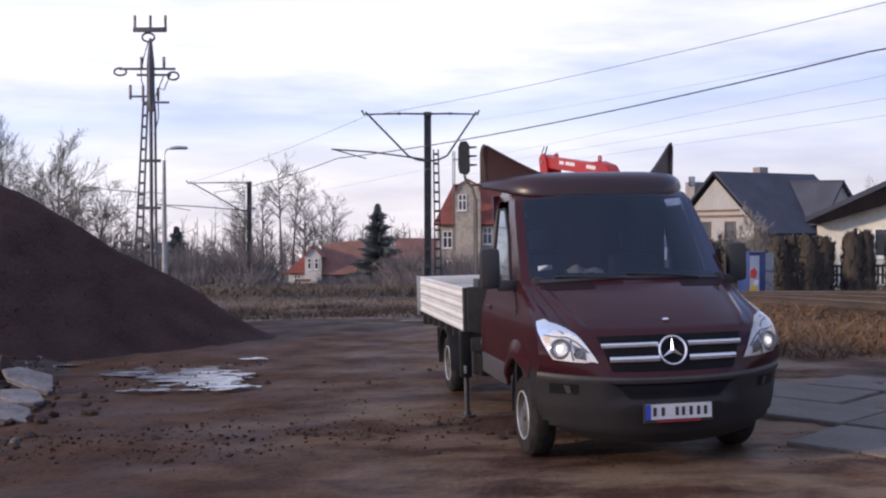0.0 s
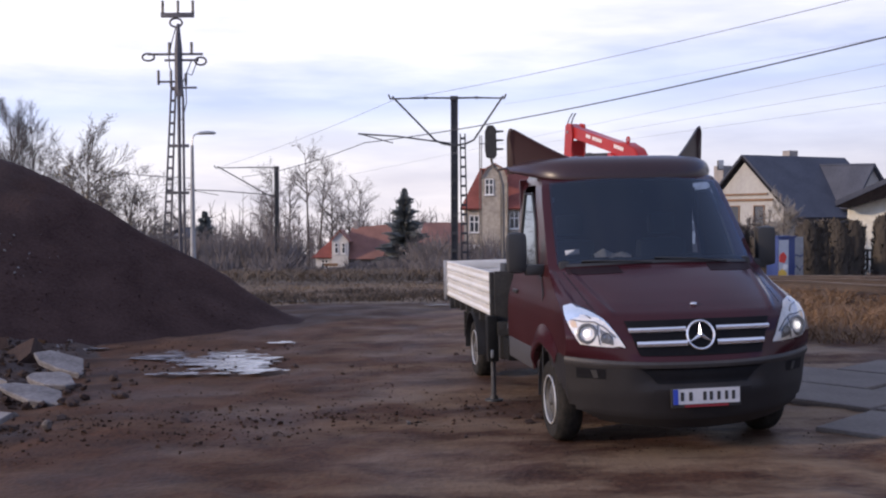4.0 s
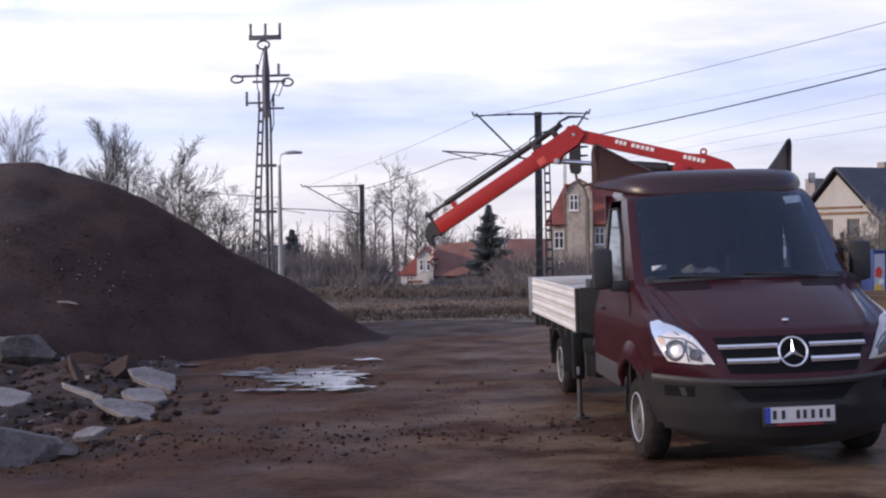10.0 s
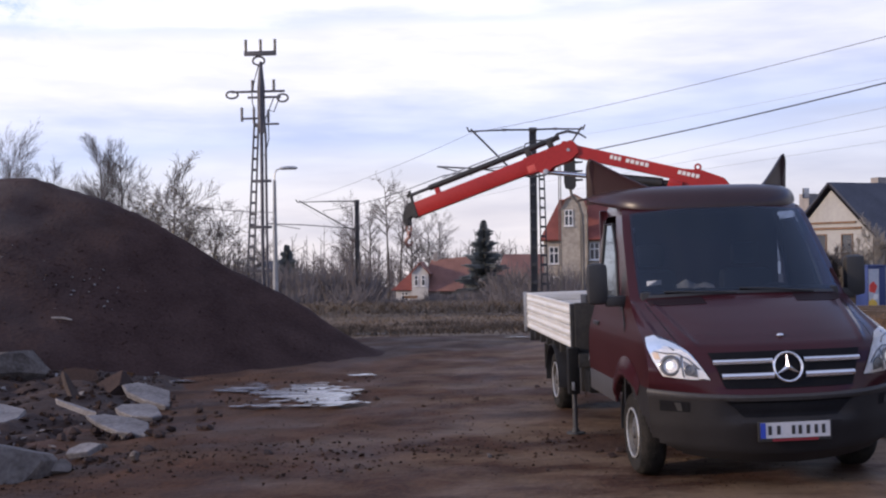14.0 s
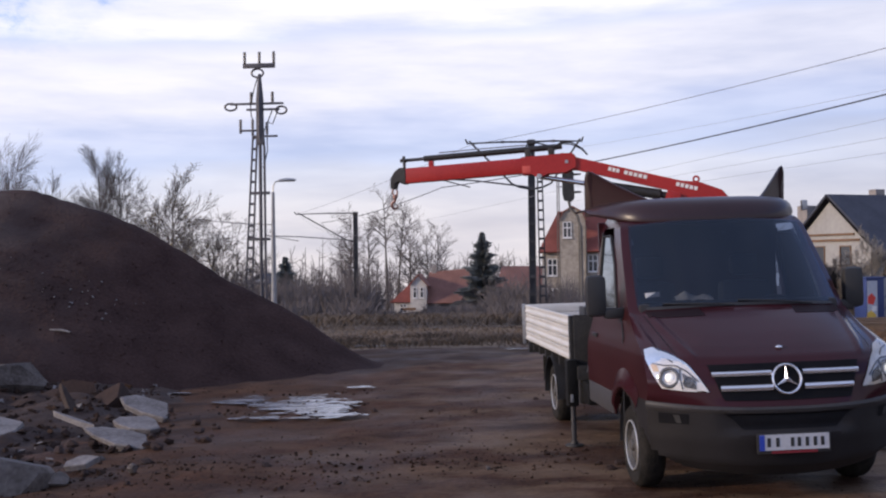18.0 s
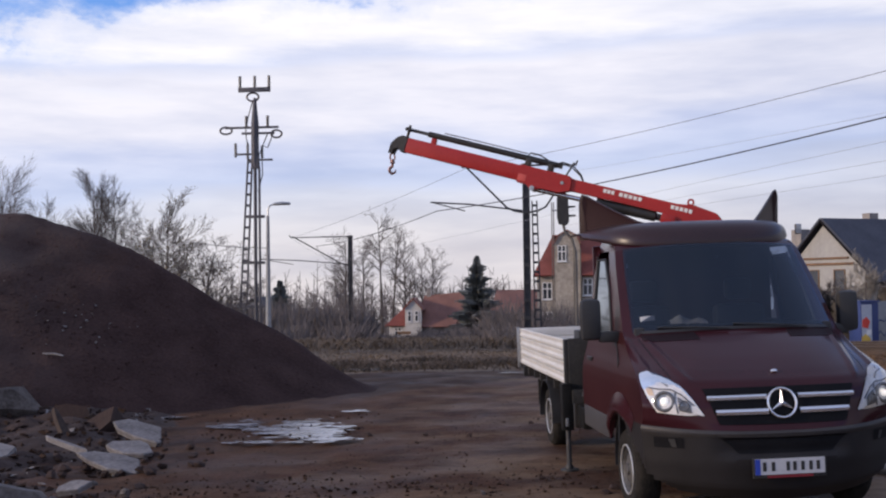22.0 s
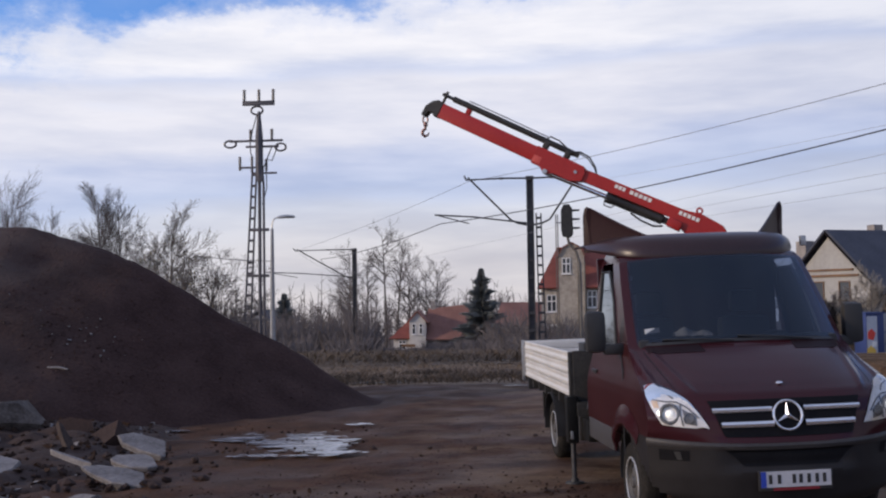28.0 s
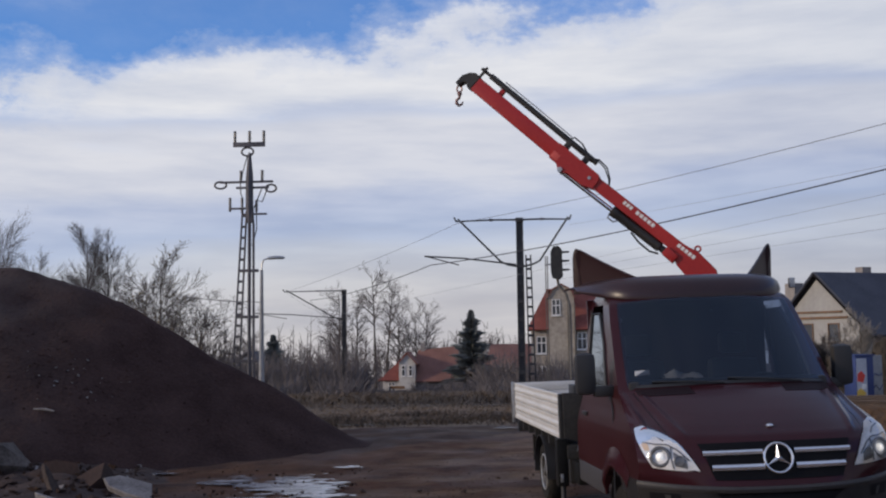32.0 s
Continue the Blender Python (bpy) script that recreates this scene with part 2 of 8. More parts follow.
DRY_LEAF = material("withered_leaves", (0.16, 0.12, 0.07), (0.30, 0.24, 0.14), rough=0.8, scale=2, bump=0)
# needles far away, their colour raised and greyed to carry the haze
NEEDLES = material("hazed_spruce_needles", (0.105, 0.115, 0.118), (0.17, 0.185, 0.180), rough=0.85, scale=1.2, fine=8, bump=0)
WEED = material("dark_weeds", (0.078, 0.056, 0.040), (0.160, 0.118, 0.083), rough=0.9, scale=0.6, fine=5, bump=0)
HEDGE = material("thuja_hedge", (0.066, 0.056, 0.049), (0.100, 0.086, 0.074), rough=0.9, scale=1.2, fine=10, bump=0)
DRY_GRASS = material("dry_grass", (0.135, 0.088, 0.052), (0.270, 0.180, 0.108), rough=0.9, scale=0.6, fine=5, bump=0)
RUSSET_GRASS = material("russet_grass", (0.105, 0.058, 0.030), (0.23, 0.135, 0.072), rough=0.9, scale=0.6, fine=5, bump=0)
DARK_WEED = material("wet_dark_weeds", (0.034, 0.025, 0.020), (0.076, 0.056, 0.042), rough=0.95, scale=0.6, fine=5, bump=0)
# lightened and greyed: haze over thicket and skyline wood is in this tone
BRUSH = material("hazed_brushwood", (0.100, 0.087, 0.087), (0.160, 0.138, 0.135), rough=0.9, scale=0.25, fine=3, bump=0)


# ---- mesh tools ----
def part(name, bm, mat, parent=None, label="", smooth=True):
    me = bpy.data.meshes.new(name)
    bm.normal_update()
    bm.to_mesh(me)
    bm.free()
    for mm in (mat if isinstance(mat, (list, tuple)) else [mat]):
        me.materials.append(mm)
    if smooth:
        me.polygons.foreach_set("use_smooth", [True] * len(me.polygons))
        me.set_sharp_from_angle(angle=radians(35))
    ob = new(name, me)
    if parent:
        ob.parent = parent
    if label:
        ob["label"] = label
    return ob


def raw(name, verts, faces, mat, parent=None, label="", smooth=False):
    me = bpy.data.meshes.new(name)
    me.from_pydata([tuple(v) for v in verts], [], faces)
    me.materials.append(mat)
    if smooth:
        me.polygons.foreach_set("use_smooth", [True] * len(me.polygons))
    ob = new(name, me)
    if parent:
        ob.parent = parent
    if label:
        ob["label"] = label
    return ob


def thing(name, m, label, category, group="", kind=""):
    ob = new(name)
    ob.matrix_world = m
    return tagged(ob, label, category, group, kind)


def box(bm, x0, x1, y0, y1, z0, z1, bevel=0.0, m=None):
    vs = [bm.verts.new((x, y, z)) for x in (x0, x1) for y in (y0, y1) for z in (z0, z1)]
    fs = [bm.faces.new([vs[i] for i in q]) for q in ((0, 1, 3, 2), (4, 6, 7, 5), (0, 4, 5, 1), (2, 3, 7, 6), (0, 2, 6, 4), (1, 5, 7, 3))]
    if bevel:
        r = bmesh.ops.bevel(bm, geom=list({e for f in fs for e in f.edges}), offset=bevel, segments=2, affect="EDGES", profile=0.6)
        vs = [v for v in vs if v.is_valid] + [v for v in r["verts"]]
    if m:
        bmesh.ops.transform(bm, matrix=m, verts=list(dict.fromkeys(vs)))
    return bm


def ring_frame(d):
    d = Vector(d).normalized()
    u = d.cross((0, 0, 1)) if abs(d.z) < 0.95 else d.cross((1, 0, 0))
    u.normalize()
    return u, d.cross(u)


def tube(bm, points, radii, n=8, caps=True):
    """A round bar along points; radii one number or one a point."""
    pts = [Vector(p) for p in points]
    if not isinstance(radii, (list, tuple)):
        radii = [radii] * len(pts)
    rings = []
    u0 = None
    for i, p in enumerate(pts):
        d = (pts[min(i + 1, len(pts) - 1)] - pts[max(i - 1, 0)])
        if u0 is None:
            u, v = ring_frame(d)
        else:
            d = d.normalized()
            u = (u0 - d * u0.dot(d)).normalized()
            v = d.cross(u)
        u0 = u
        rings.append([bm.verts.new(p + radii[i] * (math.cos(a) * u + math.sin(a) * v)) for a in [2 * math.pi * k / n for k in range(n)]])
    for a, b in zip(rings, rings[1:]):
        for k in range(n):
            bm.faces.new((a[k], a[(k + 1) % n], b[(k + 1) % n], b[k]))
    if caps:
        bm.faces.new(rings[0][::-1]), bm.faces.new(rings[-1])
    return bm


def prism(bm, outline, depth0, depth1, place):
    """An outline of (a, b) pushed from depth0 to depth1; place(a, b, d) gives the point."""
    lo = [bm.verts.new(place(a, b, depth0)) for a, b in outline]
    hi = [bm.verts.new(place(a, b, depth1)) for a, b in outline]
    n = len(outline)
    bm.faces.new(lo), bm.faces.new(hi[::-1])
    for i in range(n):
        bm.faces.new((lo[i], hi[i], hi[(i + 1) % n], lo[(i + 1) % n]))
    return bm


def grid_sheet(bm, rows, thick=0.0, close=False):
    """A sheet through rows of points; with thickness it gets a back and rims."""
    vs = [[bm.verts.new(p) for p in r] for r in rows]
    fs = []
    for a, b in zip(vs, vs[1:]):
        for i in range(len(a) - 1):
            fs.append(bm.faces.new((a[i], a[i + 1], b[i + 1], b[i])))
    if thick:
        bmesh.ops.recalc_face_normals(bm, faces=fs)
        bmesh.ops.solidify(bm, geom=fs, thickness=thick)
    return bm


def lathe(bm, profile, n, axis_place):
    """profile (r, h) turned round an axis; axis_place(c, s, r, h) gives the point."""
    rings = [[bm.verts.new(axis_place(math.cos(2 * math.pi * k / n), math.sin(2 * math.pi * k / n), r, h)) for k in range(n)] for r, h in profile]
    for a, b in zip(rings, rings[1:]):
        for k in range(n):
            bm.faces.new((a[k], a[(k + 1) % n], b[(k + 1) % n], b[k]))
    return bm

# ---- the lie of the land ----
def smooth(a, b, x):
    t = min(1, max(0, (x - a) / (b - a)))
    return t * t * (3 - 2 * t)


LEAN = math.tan(radians(1.26))


def land(x, y):
    """Height of the ground: a yard leaning to one side, falling away beyond it, with a low railway bank."""
    side = LEAN * max(-14, min(9, x))
    z = side * (1 - smooth(24, 40, y))
    for a, b, d in ((22, 55, -1.25), (55, 90, -1.7), (90, 120, -1.6), (120, 170, -0.6)):
        z += d * min(1, max(0, (y - a) / (b - a))) * (1 if x < 12 else max(0.25, 1 - (x - 12) / 30))
    if y > 130:
        z -= 0.034 * (y - 130)
    return z


def relief(x, y):
    """Ruts, clods and trodden unevenness of the yard."""
    v = Vector((x, y, 0))
    z = 0.026 * noise.noise(v * 0.6) + 0.030 * noise.noise(v * 2.1) + 0.024 * noise.noise(v * 5.3) + 0.013 * noise.noise(v * 13)
    z *= 1 - 0.6 * math.exp(-((x - 1.3) / 1.6) ** 2 - ((y - 10.5) / 3.0) ** 2)      # rolled flat under the truck
    rut = abs(math.sin(0.55 * (x + 0.18 * y) + 1.2 * noise.noise(v * 0.15)))
    z -= 0.02 * (1 - smooth(0.0, 0.25, rut))
    return z * (1 - smooth(30, 60, y))


def ground_material():
    m = material("trodden_mud", (0.0270, 0.0101, 0.0055), (0.080, 0.0355, 0.0190), rough=0.9, scale=1.6, fine=24, bump=0.7, bump_scale=17, spec=0.2)
    nt = m.node_tree
    N, L = nt.nodes.new, nt.links.new
    b = nt.nodes["Principled BSDF"]
    base = b.inputs["Base Color"].links[0].from_socket
    tc = N("ShaderNodeTexCoord")
    # long smears of pale dried dirt and grey gravel along the drive
    mp = N("ShaderNodeMapping")
    mp.inputs["Scale"].default_value, mp.inputs["Rotation"].default_value = (0.42, 0.95, 1), (0, 0, 0.25)
    n1 = N("ShaderNodeTexNoise")
    n1.inputs["Scale"].default_value, n1.inputs["Detail"].default_value, n1.inputs["Roughness"].default_value = 1.3, 10, 0.68
    L(tc.outputs["Object"], mp.inputs[0]), L(mp.outputs[0], n1.inputs["Vector"])
    r1 = N("ShaderNodeValToRGB")
    e = r1.color_ramp.elements
    e[0].position, e[0].color, e[1].position, e[1].color = 0.45, (0, 0, 0, 1), 0.60, (0.85, 0.85, 0.85, 1)
    L(n1.outputs["Fac"], r1.inputs[0])
    mix = N("ShaderNodeMixRGB")
    mix.inputs[2].default_value = (0.195, 0.129, 0.081, 1)
    # drier towards the drive, moist by the heap
    sx, dry, amount = N("ShaderNodeSeparateXYZ"), N("ShaderNodeMapRange"), N("ShaderNodeMath")
    dry.inputs[1].default_value, dry.inputs[2].default_value, dry.inputs[3].default_value, dry.inputs[4].default_value = -3.2, 1.4, 0.16, 1.0
    amount.operation = "MULTIPLY"
    L(tc.outputs["Object"], sx.inputs[0]), L(sx.outputs[0], dry.inputs[0])
    L(r1.outputs[0], amount.inputs[0]), L(dry.outputs[0], amount.inputs[1])
    L(amount.outputs[0], mix.inputs[0]), L(base, mix.inputs[1])
    L(mix.outputs[0], b.inputs["Base Color"])
    # damp patches: smoother
    n2 = N("ShaderNodeTexNoise")
    n2.inputs["Scale"].default_value, n2.inputs["Detail"].default_value = 0.7, 5
    L(tc.outputs["Object"], n2.inputs["Vector"])
    r2 = N("ShaderNodeMapRange")
    r2.inputs[1].default_value, r2.inputs[2].default_value, r2.inputs[3].default_value, r2.inputs[4].default_value = 0.40, 0.60, 0.66, 0.95
    L(n2.outputs["Fac"], r2.inputs[0]), L(r2.outputs[0], b.inputs["Roughness"])
    return m


MUD = ground_material()
FIELD = material("dead_grass_field", (0.072, 0.048, 0.031), (0.165, 0.110, 0.067), rough=0.92, scale=0.35, fine=6, bump=0.5, bump_scale=9)
SLAB_GREY = material("yard_concrete", (0.082, 0.066, 0.057), (0.150, 0.126, 0.111), rough=0.9, scale=1.7, fine=26, bump=0.3, per_piece=0.08)
SOIL = material("dark_soil_heap", (0.0295, 0.0155, 0.0142), (0.062, 0.0360, 0.0318), rough=0.97, scale=1.4, fine=22, bump=1.0, bump_scale=14, spec=0.15)


def dry_top():
    """Paler, drier soil with rubble dust on the older end of the heap."""
    nt = SOIL.node_tree
    N, L = nt.nodes.new, nt.links.new
    b = nt.nodes["Principled BSDF"]
    base = b.inputs["Base Color"].links[0].from_socket
    tc, sx, n = N("ShaderNodeTexCoord"), N("ShaderNodeSeparateXYZ"), N("ShaderNodeTexNoise")
    n.inputs["Scale"].default_value, n.inputs["Detail"].default_value, n.inputs["Roughness"].default_value = 0.9, 7, 0.65
    L(tc.outputs["Object"], sx.inputs[0]), L(tc.outputs["Object"], n.inputs["Vector"])
    mr, mul, mr2, mix = N("ShaderNodeMapRange"), N("ShaderNodeMath"), N("ShaderNodeMapRange"), N("ShaderNodeMixRGB")
    mr.inputs[1].default_value, mr.inputs[2].default_value = -7.2, -10.2
    mr2.inputs[1].default_value, mr2.inputs[2].default_value = 0.36, 0.62
    L(sx.outputs[0], mr.inputs[0]), L(n.outputs["Fac"], mr2.inputs[0])
    mul.operation = "MULTIPLY"
    L(mr.outputs[0], mul.inputs[0]), L(mr2.outputs[0], mul.inputs[1])
    mix.inputs[2].default_value = (0.086, 0.064, 0.058, 1)
    L(mul.outputs[0], mix.inputs[0]), L(base, mix.inputs[1])
    L(mix.outputs[0], b.inputs["Base Color"])


dry_top()
WATER = material("thin_puddle_ice", (0.035, 0.028, 0.026), (0.46, 0.45, 0.48), rough=0.22, scale=2.6, fine=9, bump=0.12, spec=0.6, stretch=(0.7, 2.6, 1))


def ground_rows():
    xs, ys = [], []
    for lo, hi, step in ((-900, -120, 130), (-120, -40, 10), (-40, -16, 2.0), (-16, -8, 0.5), (-8, 7, 0.16), (7, 16, 0.5), (16, 40, 2.0), (40, 120, 10), (120, 901, 130)):
        xs += list(np.arange(lo, hi, step))
    for lo, hi, step in ((-60, -4, 7), (-4, 4, 1.0), (4, 16, 0.14), (16, 30, 0.4), (30, 60, 1.5), (60, 180, 6), (180, 3001, 400)):
        ys += list(np.arange(lo, hi, step))
    return xs, ys


def make_ground():
    xs, ys = ground_rows()
    verts = [(x, y, land(x, y) + relief(x, y)) for y in ys for x in xs]
    w = len(xs)
    faces, far = [], []
    for j in range(len(ys) - 1):
        for i in range(w - 1):
            faces.append((j * w + i, j * w + i + 1, (j + 1) * w + i + 1, (j + 1) * w + i))
            cx, cy = xs[i], ys[j]
            edge = 25.5 + 1.2 * math.sin(cx * 0.45) + 0.8 * math.sin(cx * 1.3) if cx < 3.2 else 25.5 - (cx - 3.2) * 1.15
            far.append(1 if (cy > max(edge, 14.5) and cx > -9) or cy > 34 or cx > 14 else 0)
    ob = raw("ground", verts, faces, MUD, smooth=True)
    ob.data.materials.append(FIELD)
    ob.data.polygons.foreach_set("material_index", far)
    return tagged(ob, "trodden brown mud yard running into dead grass", "ground", kind="structure")


make_ground()


def heap_height(x, y):
    """The soil heap: a long ridge that ends in a tongue."""
    v = Vector((x, y, 0))
    crest = 19.4 + 0.10 * (x + 8)
    h = float(np.interp(-x, (3.0, 3.5, 4.95, 6.15, 7.7, 8.6, 9.6, 11, 14, 24), (0, 0.22, 1.15, 1.95, 2.87, 3.24, 3.50, 3.66, 3.5, 3.0)))
    reach = 1.0 + 1.32 * h
    d = abs(y - crest) / reach
    z = h * max(0, 1 - d) * (1 + 0.18 * d * (1 - d)) if d > 0.12 else h * (1 - 0.5 * d - 3.1 * d * d)
    z += (0.16 * noise.noise(v * 0.55) + 0.07 * noise.noise(v * 1.7) + 0.035 * noise.noise(v * 5.0)) * min(1, z)
    return z


def make_heap():
    xs, ys = np.arange(-24, -2.8, 0.16), np.arange(12.5, 27, 0.16)
    verts = [(x, y, land(x, y) - 0.06 + heap_height(x, y)) for y in ys for x in xs]
    w = len(xs)
    faces = [(j * w + i, j * w + i + 1, (j + 1) * w + i + 1, (j + 1) * w + i) for j in range(len(ys) - 1) for i in range(w - 1)]
    ob = raw("earth_mound", verts, faces, SOIL, smooth=True)
    return tagged(ob, "large heap of dark brown soil tipped in the yard", "soil heap")


make_heap()

# ---- the crane truck ----
TRUCK = pose(0, 0, 0, 0, -1.26, 0) @ pose(1.615, 9.0, 0, 0, 0, -80.5)   # x forward, y to its left, z up, from under the front axle

# slices of the cab from the sill up: z and x on the middle line, z and x at the corner, half width, roundness
CAB = [
    (0.215, 0.84, 0.31, 0.52, 0.91, 2.6), (0.31, 0.935, 0.36, 0.56, 0.94, 2.6), (0.50, 0.98, 0.50, 0.585, 0.965, 2.7), (0.64, 0.985, 0.64, 0.60, 0.975, 2.7),
    (0.735, 0.965, 0.775, 0.62, 0.985, 3.0), (0.79, 0.935, 0.815, 0.66, 0.985, 3.3), (0.93, 0.905, 0.92, 0.67, 0.985, 3.4), (1.04, 0.865, 1.03, 0.61, 0.985, 3.4),
    (1.09, 0.81, 1.10, 0.53, 0.98, 3.4), (1.16, 0.68, 1.17, 0.37, 0.965, 3.4), (1.25, 0.50, 1.245, 0.16, 0.945, 3.6), (1.34, 0.30, 1.32, 0.00, 0.93, 4.0),
    (1.43, 0.08, 1.40, -0.13, 0.915, 4.0), (1.60, -0.06, 1.57, -0.26, 0.90, 3.6), (1.80, -0.23, 1.77, -0.42, 0.875, 3.6), (2.00, -0.40, 1.97, -0.58, 0.85, 3.6),
    (2.16, -0.535, 2.12, -0.70, 0.825, 3.6), (2.23, -0.62, 2.18, -0.78, 0.80, 3.4), (2.285, -0.78, 2.235, -0.95, 0.765, 3.0), (2.315, -1.05, 2.28, -1.15, 0.70, 2.6), (2.325, -1.40, 2.31, -1.42, 0.50, 2.2)]
CAB_BACK = -1.45


def cab_slice(h):
    """The slice at row h, between the listed ones too."""
    i = min(int(h), len(CAB) - 2)
    f = h - i
    return [a * (1 - f) + b * f for a, b in zip(CAB[i], CAB[i + 1])]


def front(h, v, out=0.0):
    """A point of the cab's front: row h, v from -1 (its right) to 1 (its left), pushed out by so much."""
    zc, xc, ze, xe, w, n = cab_slice(h)
    s = abs(v) ** n
    zn, xn = zc + (ze - zc) * v * v, xc + (xe - xc) * s
    p = Vector((xn, v * w, zn))
    if 7.6 < h < 12.1:          # pressed creases of the bonnet and of the fender's top
        fade = min(1, (h - 7.6) / 0.8, (12.1 - h) / 0.4)
        for vc, high, wide in ((0.667 + 0.052 * (h - 8.2), 0.015, 0.024), (0.90 + 0.026 * (h - 8.2), 0.018, 0.026)):
            p.z += fade * high * math.exp(-((abs(v) - vc) / wide) ** 2)
    if 2.3 < h < 3.7:           # the bumper is hollowed round its air intake
        p.x -= 0.035 * smooth(2.3, 2.6, h) * (1 - smooth(3.35, 3.7, h)) * (1 - smooth(0.36, 0.58, abs(v)))
    if out:
        e = 0.02
        a = front(min(h + e, len(CAB) - 1.001), v) - front(max(h - e, 0), v)
        b = front(h, min(v + e, 1)) - front(h, max(v - e, -1))
        p += b.cross(a).normalized() * out
    return p


def side(h, s, sgn):
    """A point of the cab's flank: s from 0 at the front corner to 1 at the back."""
    _, _, ze, xe, w, _ = cab_slice(h)
    bulge = 0.018 * math.sin(math.pi * min(1, max(0, (ze - 0.3) / 1.1)))
    return Vector((xe + (CAB_BACK - xe) * s, sgn * (w + bulge * math.sin(math.pi * min(1, s * 1.4) / 2)), ze))


ARCH_Z, ARCH_R = 0.36, 0.44


def bumper_end(z):
    """How far back the bumper reaches beside the wheel, by height."""
    return float(np.interp(z, (0.28, 0.34, 0.42, 0.54, 0.66, 0.77), (0.66, 0.64, 0.56, 0.40, 0.20, 0.02)))


def in_arch(x, z):
    if x > 0 and z < 0.77:
        return x < bumper_end(z)
    return math.hypot(x, z - ARCH_Z) < ARCH_R


def arch_snap(p):
    """Draws a point of the flank that lies near the wheel opening onto its edge."""
    if p.x > 0 and p.z < 0.77:
        if abs(p.x - bumper_end(p.z)) < 0.03:
            p.x = bumper_end(p.z)
        return p
    d = Vector((p.x, p.z - ARCH_Z))
    if abs(d.length - ARCH_R) < 0.03:
        d = d.normalized() * ARCH_R
        p.x, p.z = d.x, d.y + ARCH_Z
    return p


def front_patch(h0, h1, v0, v1, nh=8, nv=12, out=0.0, corner=None):
    rows = []
    for i in range(nh + 1):
        h = h0 + (h1 - h0) * i / nh
        a, b = (v0(h), v1(h)) if callable(v0) else (v0, v1)
        rows.append([front(h, a + (b - a) * k / nv, out) for k in range(nv + 1)])
    return rows


